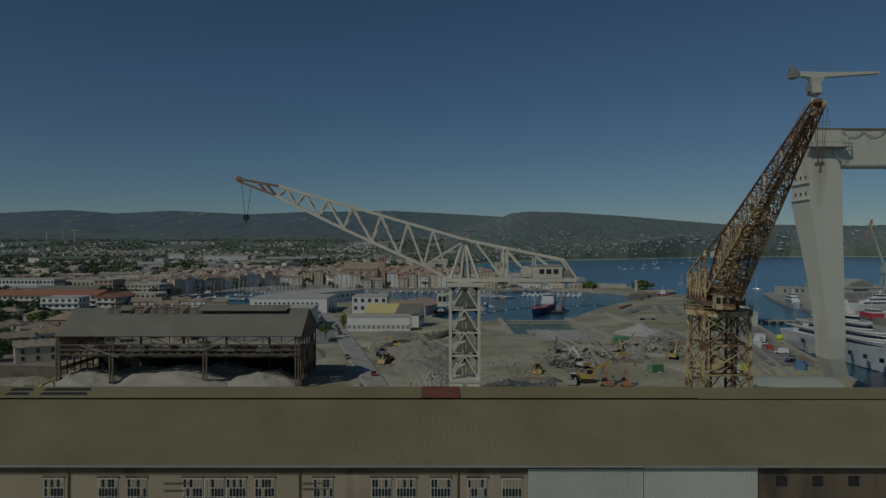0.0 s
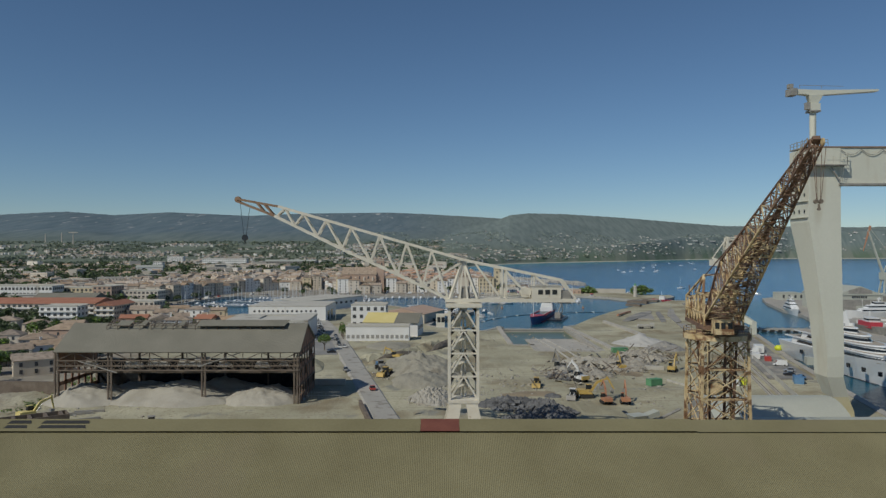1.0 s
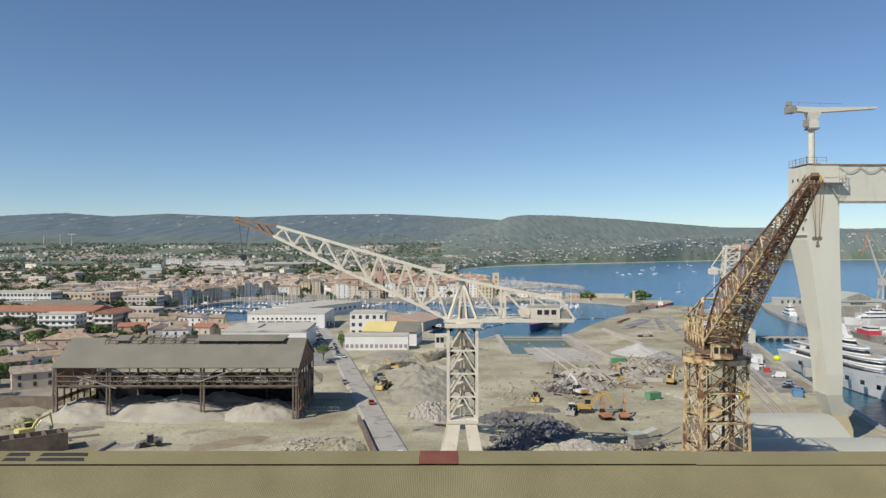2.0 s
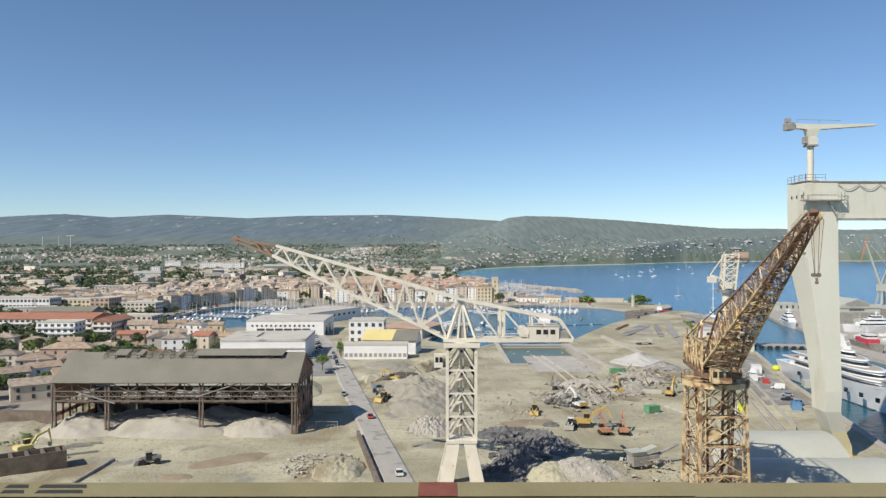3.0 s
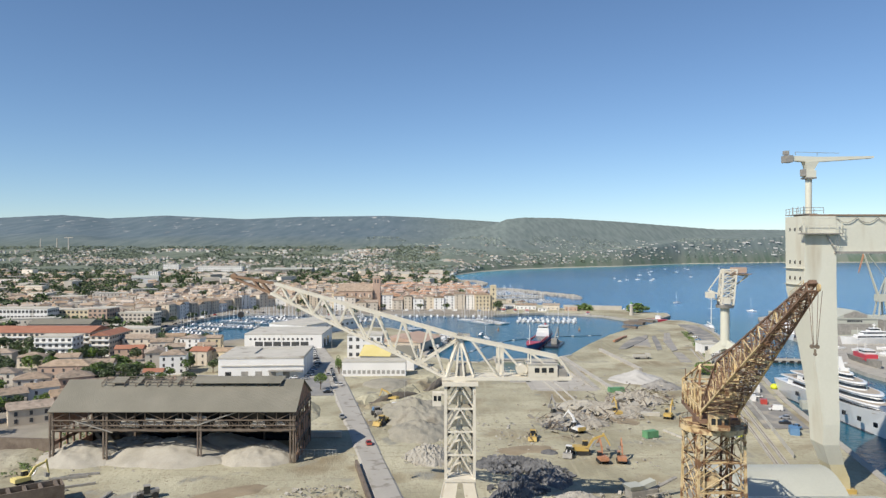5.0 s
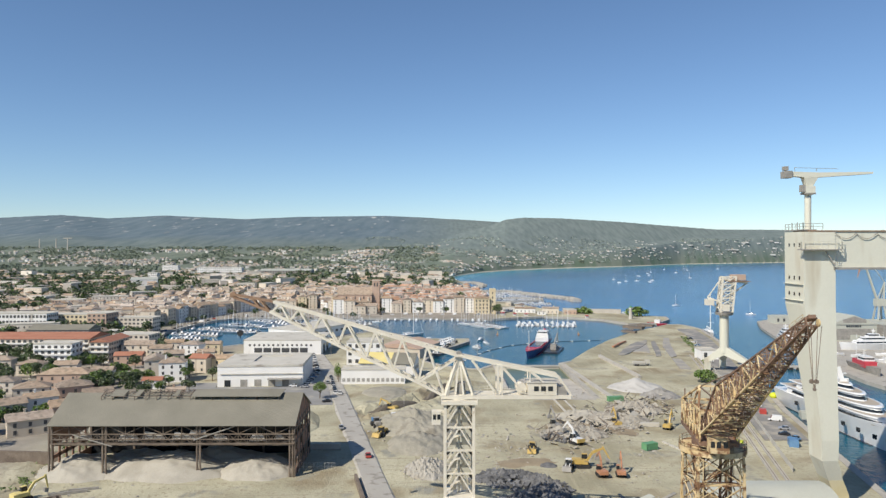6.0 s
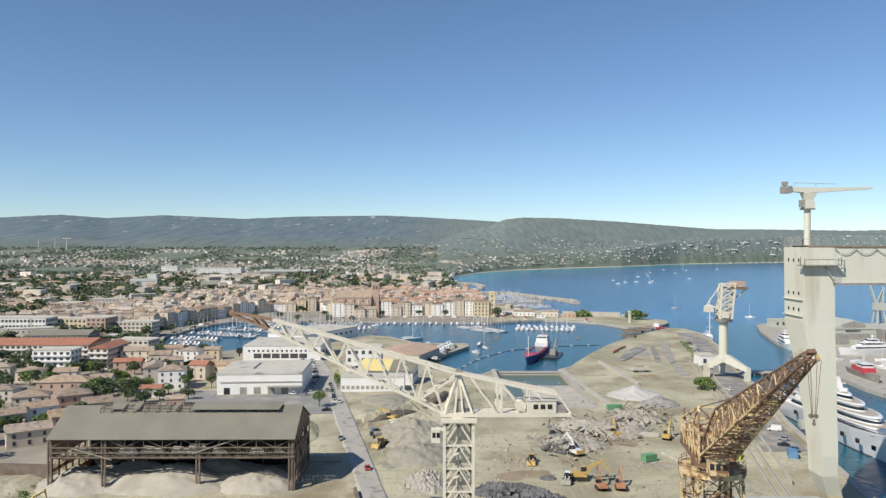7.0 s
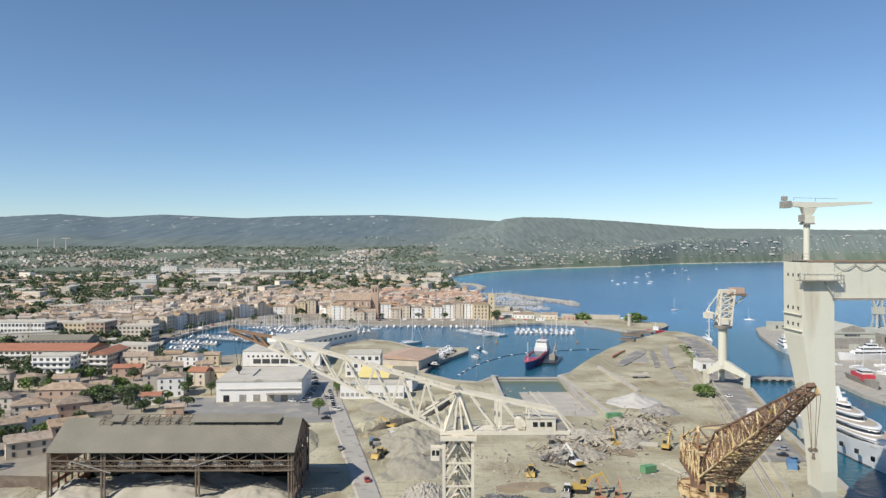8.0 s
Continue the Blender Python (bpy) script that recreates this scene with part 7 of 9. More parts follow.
# marina behind the mole
for y in (1004, 1030, 1058, 1086, 1114, 1142):
    pontoon(78, y, 122 + (1150 - y) * 0.12, y + 8, share=0.35, joined=True)
for x0, y0, x1, y1 in ((80, 955, 140, 984), (90, 930, 146, 952), (112, 905, 150, 925)):
    pontoon(x0, y0, x1, y1, share=0.6, joined=True)


def boat_fleet():
    """The boats too many to count, packed along the pontoons."""
    hulls, cabins, masts, screens = Geo(), Geo(), Geo(), Geo()
    for x, y, a, sails, k in FLEET:
        m = pose(x, y, -1.5, 0, 0, a) @ Matrix.Scale(k, 4)
        for g, piece in ((hulls, hull(Geo(), 9.4, 3.1, 1.4)), (cabins, Geo().loft([[(-1.0, -2.0, 0.8), (1.0, -2.0, 0.8), (0.8, -1.7, 1.5 if sails else 2.4), (-0.8, -1.7, 1.5 if sails else 2.4)], [(-0.7, 1.9, 0.8), (0.7, 1.9, 0.8), (0.45, 1.2, 1.3 if sails else 2.2), (-0.45, 1.2, 1.3 if sails else 2.2)]]))):
            g.add([m @ Vector(p) for p in piece.v], piece.f)
        if sails:
            c = Geo().tube((0, 0.8, 0.8), (0, 0.8, 13), 0.13, 4).tube((0, 0.8, 2.2), (0, -3.4, 2.1), 0.2, 4)
            masts.add([m @ Vector(p) for p in c.v], c.f)
        else:
            c = Geo().box(-1.0, 1.0, -1.6, 0.6, 1.5, 2.0)
            screens.add([m @ Vector(p) for p in c.v], c.f)
    t = thing("harbour_boats", "crowd of white moored sailing and motor boats with bare masts", "boats", kind="stuff")
    for nm, g, mat in (("hulls", hulls, BOAT), ("cabins", cabins, BOAT), ("masts", masts, WHITE), ("windscreens", screens, GLASS_DARK)):
        tagged(part(nm, g, mat, t), kind="stuff")


boat_fleet()
for k in range(16):
    moor(motor if k % 3 else sail, -56 + k * 6.9 + rnd.uniform(-1, 1), 712 + rnd.uniform(-1, 1), 180 + rnd.uniform(-5, 5))
for k in range(11):
    moor(sail if k % 2 else motor, 78 + k * 5.2, 690 - k * 0.7 + rnd.uniform(-1.5, 1.5), rnd.uniform(-8, 8))
for x, y, a in ((28, 520, 40), (33, 560, 150), (8, 566, 90), (-8, 563, 80), (-25, 590, 130)):
    moor(motor, x, y, a)
moor(sail, 36, 545, 15)
dark_boat = copy_thing(motor, pose(-2, 470, 1.3, 0, 0, 70))
for ob in dark_boat.children:
    if ob.name.startswith("hull"):
        ob.data = mesh_of("hull", hull(Geo(), 9.0, 3.1, 1.5), HULL_DARK)
tagged(dark_boat, "navy-hulled motor boat laid up ashore on the pier")
for k in range(15):
    x, y = -5.5 + k * 1.75, 462 + k * 6.0
    for off in (-4.5, -9.5):
        if k < 3 or k > 12:
            continue
        dark = (k * 3 + (off < -9)) % 5 in (1, 2, 4)
        b = copy_thing(dark_boat if dark else motor, pose(x + off + rnd.uniform(-1, 1), y + rnd.uniform(-1.2, 1.2) - off * 0.3, 1.3, 0, 0, rnd.choice((75, 255)) + rnd.uniform(-25, 25)))
        if not dark:
            tagged(b, "white motor boat laid up ashore on the pier")
# boats at anchor in the bay
for x, y, a in ((410, 1560, 30), (440, 1580, 60), (455, 1530, 40), (560, 1900, 20), (520, 1850, 60), (600, 2050, 10), (700, 2100, 80), (640, 2150, 30), (300, 900, 100), (342, 780, 60), (610, 1730, 30), (760, 2400, 30), (820, 2350, 50), (860, 2500, 10), (980, 2500, 50), (405, 1650, 20)):
    moor(sail, x, y, a)
for x, y, a in ((205, 790, 100), (480, 1600, 90), (380, 1500, 70)):
    moor(motor, x, y, a)
t = thing("sailing_yacht", "large white sloop with very tall mast beside the pier", "yacht", (-22, 592, -1.5), -60)
part("hull", hull(Geo(), 24, 5.6, 2.2), GELCOAT, t)
part("mast", Geo().tube((0, 2, 1.4), (0, 2, 29), 0.28, 8, 0.16), WHITE, t)
part("boom", Geo().tube((0, 2, 3.2), (0, -8, 3.0), 0.3, 8), WHITE, t)
part("stay", Geo().tube((0, 2, 28), (0, 11.6, 2), 0.12, 5), WHITE, t, "furled white headsail")
part("deck_house", Geo().box(-1.6, 1.6, -5, 1, 1.4, 2.4), GELCOAT, t)
t = thing("sailing_yacht", "tall-masted white sailing yacht at the outer quay", "yacht", (229.8, 604, -1.5), 169)
part("hull", hull(Geo(), 36, 6, 3.0), GELCOAT, t)
part("deck_house", Geo().box(-1.9, 1.9, -9, 4, 2.2, 3.8), GELCOAT, t)
part("mast", Geo().tube((0, 4, 2), (0, 4, 34), 0.45, 8, 0.25), WHITE, t)
for z in (10, 18, 26):
    part("spreader", Geo().beam((-2.6, 4, z), (2.6, 4, z), 0.25), WHITE, t)
part("boom", Geo().tube((0, 4, 5), (0, -13, 5), 0.5, 8), WHITE, t)


def build_superyacht():
    t = thing("superyacht", "huge white superyacht with dark window bands lying in the dock", "yacht", (163.5, 282, -1.5), 180)
    part("hull", hull(Geo(), 104, 15, 9.0, -1.0, 0.28, 0.45), GELCOAT, t)
    part("waterline", Geo().loft([[(-4.6, -51.6, -0.9), (4.6, -51.6, -0.9), (4.8, -51.6, 0.2), (-4.8, -51.6, 0.2)], [(-4.9, 20, -0.9), (4.9, 20, -0.9), (5.1, 20, 0.2), (-5.1, 20, 0.2)]]), HULL_DARK, t)
    for y in (-30, -18, -6, 6, 16, 26):
        for s in (-1, 1):
            part("hull_port", Geo().box(s * 7.3 - 0.3, s * 7.3 + 0.3, y, y + 1.8, 4.4, 6.0), GLASS_DARK, t)
    z = 7.8

    def deck_ring(w, y0, y1, nose, zz):
        return [(-w / 2, y0, zz), (w / 2, y0, zz)] + [(w / 2 * math.cos(a), y1 - nose + nose * math.sin(a), zz) for a in np.linspace(0, math.pi, 15)]

    for k, (y0, y1, w, h) in enumerate(((-40, 27, 12.8, 2.8), (-33, 19, 11.2, 2.7), (-22, 9, 9.0, 2.6), (-12, 1, 6.4, 2.0))):
        d = part("deck_house", Geo().loft([deck_ring(w, y0, y1, 17, z), deck_ring(w * 0.95, y0 + 1, y1 - 2.2, 15, z + h)]), GELCOAT, t)
        part("window_band", Geo().loft([deck_ring(w + 0.1, y0 + 5, y1 - 0.6, 16.6, z + 0.9), deck_ring(w * 0.975 + 0.1, y0 + 6, y1 - 1.6, 15.8, z + 1.9)]), GLASS_DARK, d)
        part("deck_overhang", Geo().loft([deck_ring(w + 1.0, y0 - 5, y1 - 1.0, 16, z + h), deck_ring(w + 1.0, y0 - 5, y1 - 1.4, 16, z + h + 0.45)]), GELCOAT, d)
        part("deck_planking", Geo().loft([deck_ring(w - 0.4, y0 - 4.6, y1 - 3.4, 14, z + h + 0.455), deck_ring(w - 0.4, y0 - 4.6, y1 - 3.4, 14, z + h + 0.48)]), TEAK, d)
        z += h + 0.1
    part("foredeck", Geo().loft([[(-5.6, 22, 8.2), (5.6, 22, 8.2), (5.6, 22, 8.5), (-5.6, 22, 8.5)], [(-3.4, 38, 9.0), (3.4, 38, 9.0), (3.4, 38, 9.3), (-3.4, 38, 9.3)], [(-0.4, 49, 9.6), (0.4, 49, 9.6), (0.4, 49, 9.9), (-0.4, 49, 9.9)]]), TEAK, t)
    part("tender", Geo().loft([[(-1.0, -46, 7.2), (1.0, -46, 7.2), (1.2, -46, 8.2), (-1.2, -46, 8.2)], [(-0.3, -40.5, 7.4), (0.3, -40.5, 7.4), (0.4, -40.5, 8.4), (-0.4, -40.5, 8.4)]]), GREY_STEEL, t)
    g = Geo().beam((0, -7, z), (0, -9, z + 6), 2.4, 1.4, 1.0, 0.8)
    for x in (-2.0, 2.0):
        g.tube((x, -7, z), (x, -7, z + 1.6), 1.0, 12)
    g.beam((-2.6, -8.2, z + 3.4), (2.6, -8.2, z + 3.4), 0.5)
    part("radar_mast", g, WHITE, t)
    g = Geo()
    railing(g, [(-6.6, 8, 9.4), (-5.2, 30, 9.8), (-2.6, 44, 10.4), (0, 51, 10.8), (2.6, 44, 10.4), (5.2, 30, 9.8), (6.6, 8, 9.4)], 1.0, 0.08)
    part("railing", g, SILVER, t)


build_superyacht()


def build_freighter():
    a = math.degrees(math.atan2(82 - 57, 545 - 463))
    t = thing("cargo_ship", "small cargo ship with blue hull and red holds", "ship", (70, 505, -1.5), 180 - a)
    t.matrix_basis = t.matrix_basis @ Matrix.Diagonal((0.80, 1.0, 0.82, 1.0))
    part("hull", hull(Geo(), 84, 13.5, 5.6, -1.0, 0.3, 0.55), HULL_BLUE, t)
    part("boot_top", Geo().box(-5.4, 5.4, -41, 18, -1.1, 0.3), HULL_RED, t)
    part("bulwark", Geo().box(-6.7, -6.4, -40, 14, 4.9, 5.5).box(6.4, 6.7, -40, 14, 4.9, 5.5), HULL_RED, t)
    part("forecastle", Geo().loft([[(-5.3, 20, 4.7), (5.3, 20, 4.7), (5.3, 20, 5.9), (-5.3, 20, 5.9)], [(-3.5, 30, 5.0), (3.5, 30, 5.0), (3.7, 30, 6.3), (-3.7, 30, 6.3)], [(-0.3, 41, 5.4), (0.3, 41, 5.4), (0.4, 42, 6.8), (-0.4, 42, 6.8)]]), HULL_RED, t)
    part("hold", Geo().box(-5.0, 5.0, -18, 16, 4.2, 5.2), BLACK_PAINT, t, "dark open cargo hold")
    part("hatch_coaming", Geo().box(-5.6, -5.2, -18, 16, 3.8, 6.0).box(5.2, 5.6, -18, 16, 3.8, 6.0).box(-5.6, 5.6, 16, 16.6, 3.8, 6.0), HULL_RED, t)
    house_ = part("deck_house", Geo().box(-5.8, 5.8, -38, -22, 3.9, 8.2), WHITE, t)
    part("bridge", Geo().box(-5.4, 5.4, -36, -24, 8.2, 11.0).box(-4.6, 4.6, -35, -25, 11, 13.6), WHITE, house_, "white bridge house")
    part("bridge_window", Geo().box(-4.3, 4.3, -25.0, -24.9, 12.0, 13.0), GLASS_DARK, house_)
    part("funnel", Geo().tube((0, -36.5, 8), (0, -36.5, 14.5), 1.2, 10), HULL_RED, t)
    part("mast", Geo().tube((0, -30, 13), (0, -30, 21), 0.22, 6), WHITE, t)
    part("mast", Geo().tube((0, 33, 6), (0, 33, 22), 0.3, 6), WHITE, t, "tall white foremast")
    t = thing("work_barge", "dark steel work barge with a small crane beside the ship", "barge", (82, 505, -1.5), -18)
    part("deck", Geo().box(-5, 5, -16, 14, -1, 1.3), HULL_DARK, t)
    part("crane_cab", Geo().box(-2, 2, -4, 2, 1.3, 5.0), GREY_STEEL, t)
    part("crane_boom", Geo().beam((0, 0, 4.5), (1, 9, 12), 0.9, 0.9, 0.4, 0.4).beam((1, 9, 12), (1, 13, 4), 0.6), GREY_STEEL, t)
    part("spoil", Geo().loft([[(-3.5, 4, 1.3), (3.5, 4, 1.3), (2.0, 6, 3.2), (-2, 6, 3.2)], [(-3.5, 12, 1.3), (3.5, 12, 1.3), (1, 10, 2.8), (-2, 10, 2.8)]]), RUBBLE, t)


build_freighter()

# floating boom across the basin
pts = [(13, 447), (20, 470), (33, 500), (52, 530), (76, 548), (100, 556), (128, 562)]
t = thing("floating_boom", "thin dark floating barrier with small white floats", "boom", (0, 0, -1.5))
for (x0, y0), (x1, y1) in zip(pts, pts[1:]):
    part("barrier", Geo().beam((x0, y0, 0.05), (x1, y1, 0.05), 0.5, 0.4), HULL_DARK, t)
    for f in (0.15, 0.65):
        part("float", Geo().tube((x0 + (x1 - x0) * f - 0.9, y0 + (y1 - y0) * f, 0.25), (x0 + (x1 - x0) * f + 0.9, y0 + (y1 - y0) * f, 0.25), 0.34, 8), WHITE, t)
for x, y in ((50, 600), (118, 600)):
    b = thing("buoy", "small orange-yellow harbour buoy", "buoy", (x, y, -1.5))
    part("float", Geo().tube((0, 0, -0.4), (0, 0, 1.0), 0.9, 10), ORANGE, b)
    part("topmark", Geo().tube((0, 0, 1.0), (0, 0, 3.2), 0.25, 8, 0.1), YELLOW, b)

# mole: parapet, lighthouse, low buildings
solid("mole_wall", Geo().prism([(138, 790), (168, 781), (198, 773), (197, 769), (168, 777), (137, 786)], 0.4, 5.0), CONCRETE, "high pale stone parapet along the mole", "wall", kind="structure")
t = thing("lighthouse", "small white harbour light with green lantern", "lighthouse", (192, 712, 0.5))
part("tower", Geo().tube((0, 0, 0), (0, 0, 10.5), 2.0, 14, 1.5), CONCRETE, t)
part("gallery", Geo().tube((0, 0, 10.5), (0, 0, 11.0), 2.2, 14), WHITE, t)
part("lantern", Geo().tube((0, 0, 11.0), (0, 0, 13.4), 1.1, 10, 0.9), GREEN, t, "green lantern")
for x, y, w, d, h, a, wall, kind in ((96, 786, 22, 9, 4.5, -10, WHITE_WALL, "gable"), (122, 776, 18, 8, 5.5, -12, PLASTER, "gable"), (78, 800, 14, 10, 4, 0, WHITE_WALL, "flat"), (110, 760, 9, 6, 3, -10, WHITE_WALL, "flat"), (96, 840, 16, 8, 4, 70, WHITE_WALL, "gable"), (88, 880, 14, 7, 4, 70, PLASTER, "flat"), (142, 766, 13, 7, 4.5, -14, PINK, "flat")):
    house(x, y, w, d, h, a, wall, TILE, kind, group="low buildings on the mole")
for x, y, s in ((68, 755, 1.0), (80, 748, 0.8), (92, 745, 0.9), (150, 720, 0.7)):
    t = thing("quay_stall", "small red and white quayside kiosk", "kiosk", (x, y, 0.5))
    part("body", Geo().box(-2 * s, 2 * s, -1.5, 1.5, 0, 2.4), WHITE, t)
    part("awning", Geo().slab((-2.4 * s, -2.6, 2.3), (2.4 * s, -2.6, 2.3), (2.2 * s, 1.6, 3.0), (-2.2 * s, 1.6, 3.0), 0.1), RED, t)


# ---- white pillar crane on the outer quay ----
def build_pillar_crane():
    t = thing("pillar_crane", "cream pillar crane with lattice head and rusty cabin", "crane", (163.2, 407, 0.5))
    g = Geo()
    for ang, r in ((-38, 13), (72, 11), (152, 9.0)):
        a = radians(ang)
        g.beam((math.cos(a) * r, math.sin(a) * r, 6.4), (0, 0, 12.6), 3.0, 2.6, 4.2, 5.0)
        g.beam((math.cos(a) * r, math.sin(a) * r, 0.0), (math.cos(a) * r, math.sin(a) * r, 7.4), 2.6, 3.2)
    parts("portal_leg", g, GANTRY, t)
    part("pillar", Geo().tube((0, 0, 11), (0, 0, 32.6), 2.5, 20), GANTRY, t)
    part("collar", Geo().tube((0, 0, 32.6), (0, 0, 34.2), 4.6, 20, 5.2), GREY_STEEL, t)
    g = Geo()
    c = [(-3.2, -3, 34.2), (3.6, -3, 34.2), (3.6, 3, 34.2), (-3.2, 3, 34.2)]
    d = [(-1.5, -2.2, 54.0), (6.0, -2.2, 54.5), (6.0, 2.2, 54.5), (-1.5, 2.2, 54.0)]
    for k in range(4):
        g.beam(c[k], d[k], 0.8)
        for i in range(5):
            a0, a1 = Vector(c[k]).lerp(Vector(d[k]), i / 5), Vector(c[k]).lerp(Vector(d[k]), (i + 1) / 5)
            b0, b1 = Vector(c[(k + 1) % 4]).lerp(Vector(d[(k + 1) % 4]), i / 5), Vector(c[(k + 1) % 4]).lerp(Vector(d[(k + 1) % 4]), (i + 1) / 5)
            g.beam(a1, b1, 0.55)
            g.beam(a0, b1, 0.5)
            g.beam(b0, a1, 0.4)
    part("lattice_head", g, CRANE_WHITE, t)
    part("tail_arm", Geo().beam((-2.5, 0, 40), (-9.5, 0, 42.5), 0.9).beam((-9.5, 0, 42.5), (-2.0, 0, 53), 0.5).beam((-9, 0, 39.5), (-2.5, 0, 36), 0.5), CRANE_WHITE, t)
    part("counterweight", Geo().box(-10.5, -6.5, -2.2, 2.2, 38.2, 41.6), CRANE_WHITE, t)
    part("jib_stub", Geo().beam((-1, 0, 53.2), (13, 0, 50.8), 1.2, 1.4).beam((4, 0, 44), (12.5, 0, 50.4), 0.7).beam((-2, 0, 54.6), (12, 0, 53.0), 0.4), CRANE_WHITE, t)
    part("engine_box", Geo().box(4.0, 11.5, -2.2, 2.2, 52.4, 55.6), PINK, t, "faded red machinery box")
    part("platform", Geo().box(1, 14, -2.8, 2.8, 51.6, 52.0), CRANE_TIP, t)
    part("cabin", Geo().box(-2.2, 1.6, -4.2, -3, 35.0, 38.0), CRANE_WHITE, t)


build_pillar_crane()
block("quay_hut", 166, 177, 450, 462, 6.0, WHITE_WALL, "white quayside switch house under the pillar crane", 1, 4)

# dock pier with fenders
t = thing("dock_pier", "dark finger pier with fenders across the dock", "pier", (0, 0, -1.5))
part("deck", Geo().prism([(186, 436), (234, 428), (233, 421), (185, 429)], 0.8, 1.9), QUAY, t)
for k in range(11):
    x = 187 + k * 4.4
    part("fender", Geo().box(x, x + 2.4, 428.4 - k * 0.73 - 0.4, 429.6 - k * 0.73, -1, 1.5), RUBBER, t)
    part("bollard", Geo().tube((x + 1, 434.5 - k * 0.73, 1.9), (x + 1, 434.5 - k * 0.73, 2.7), 0.35, 8), GREY_STEEL, t)

# far side of the dock: boat hall, red ship, yachts, cranes
t = thing("boat_hall", "pale boatyard hall with grey doors and sign band", "hall", (317, 565, 0.5))
part("wall", Geo().box(-17.5, 17.5, -22, 30, -0.5, 12.5), ROOF_PALE, t)
part("roof", gable_roof(Geo(), 35, 52, 12.5, 7.0, 0.6, False).move(pose(0, 4, 0)), ROOF_PALE, t)
part("big_door", Geo().box(-16, 16, -22.2, -21.95, 1.0, 9.2), GREY_STEEL, t)
part("gable_window", Geo().add([(-9, -22.3, 13.8), (9, -22.3, 13.8), (9, -22.3, 16.2), (0, -22.3, 18.6), (-9, -22.3, 16.2)], [(0, 1, 2, 3, 4)]).move(pose(0, -0.4, 0)), GREY_STEEL, t)
for k, w in enumerate((1.2, 0.9, 1.1, 0.9, 1.2, 0.8, 1.0)):
    part("sign_bar", Geo().box(-6 + k * 1.7, -6 + k * 1.7 + w, -22.25, -22.0, 10.4, 11.8), HULL_DARK, t)
part("small_door", Geo().box(-3, 5, -22.4, -22.2, 0, 4.6), ROOF_PALE, t)
part("side_bay", Geo().box(-17.65, -17.45, -20, -10, 3, 10), GREY_STEEL, t)
HOUSES.append((317, 565, 30))
block("boat_shed", 350, 396, 560, 600, 10, GREY_STEEL, "low grey boatyard shed", 1, 6, ROOF_PALE)
t = thing("service_ship", "grey-hulled workboat with bright red deckhouse", "ship", (246, 410, 0.6), 172)
t.matrix_basis = t.matrix_basis @ Matrix.Scale(0.8, 4)
part("hull", hull(Geo(), 46, 10, 4.5, -0.2), GREY_STEEL, t)
part("deck_house", Geo().box(-4.2, 4.2, -12, 8, 3.4, 7.6), HULL_RED, t)
part("bridge", Geo().box(-3.6, 3.6, -5, 5, 7.6, 10.6), WHITE, t)
part("bridge_window", Geo().box(-3.65, 3.65, -4, 5.05, 8.8, 9.8), GLASS_DARK, t)
part("radar_mast", Geo().tube((0, -3, 10.6), (0, -3, 15), 0.25, 6), WHITE, t)
for x, y, a in ((268, 446, 20), (274, 440, 200), (282, 446, 25), (290, 438, 190), (299, 447, 15), (308, 440, 170), (272, 462, 100), (262, 470, 80), (292, 466, 60), (316, 470, 20), (270, 492, 30), (262, 432, 10), (284, 425, 5), (298, 420, 15), (312, 426, 190)):
    tagged(copy_thing(motor if a % 20 else sail, pose(x, y, 1.2, 0, 0, a)), "white boat laid up ashore in the boatyard")
for x, y, a, s in ((300, 498, 95, 0), (288, 396, 5, 0)):
    tagged(copy_thing(yacht, pose(x, y, 0.9, 0, 0, a)), "white motor yacht standing ashore in the boatyard")
block("boat_shed", 316, 338, 668, 684, 6, ROOF_PALE, "low white boat shed on the far apron", 1, 5, ROOF_PALE)


def level_luffing_crane(x, y, a, label, s=1.0):
    t = thing("dock_crane", label, "crane", (x, y, 0.5), a)
    g = Geo()
    for sx in (-1, 1):
        for sy in (-1, 1):
            g.beam((sx * 5, sy * 5, 0), (sx * 2.2, sy * 2.2, 22 * s), 1.1)
        g.beam((sx * 4.4, -4.4, 8), (sx * 4.4, 4.4, 8), 0.8)
        g.beam((-4.4, sx * 4.4, 8), (4.4, sx * 4.4, 8), 0.8)
    part("portal", g, ROOF_PALE, t)
    part("house", Geo().box(-4, 4, -3, 3, 22 * s, 28 * s), ROOF_PALE, t)
    part("mast_frame", Geo().beam((2, -2, 28 * s), (4, 0, 42 * s), 0.9).beam((2, 2, 28 * s), (4, 0, 42 * s), 0.9).beam((-2, 0, 28 * s), (4, 0, 42 * s), 0.7), ROOF_PALE, t)
    part("jib", Geo().beam((-3, -1, 27 * s), (-15, 0, 64 * s), 1.6, 1.6, 0.9, 0.9), ROOF_PALE, t)
    part("tie", Geo().beam((4, 0, 42 * s), (-14, 0, 66 * s), 0.4), ROOF_PALE, t)
    part("fly_jib", Geo().beam((-13, 0, 67 * s), (-19, 0, 46 * s), 1.5, 1.2, 0.5, 0.5), ORANGE, t, "orange fly jib")


level_luffing_crane(372, 600, 0, "pale grey level-luffing dock crane with orange tip")
level_luffing_crane(470, 700, 180, "pale grey level-luffing dock crane with orange tip", 0.9)

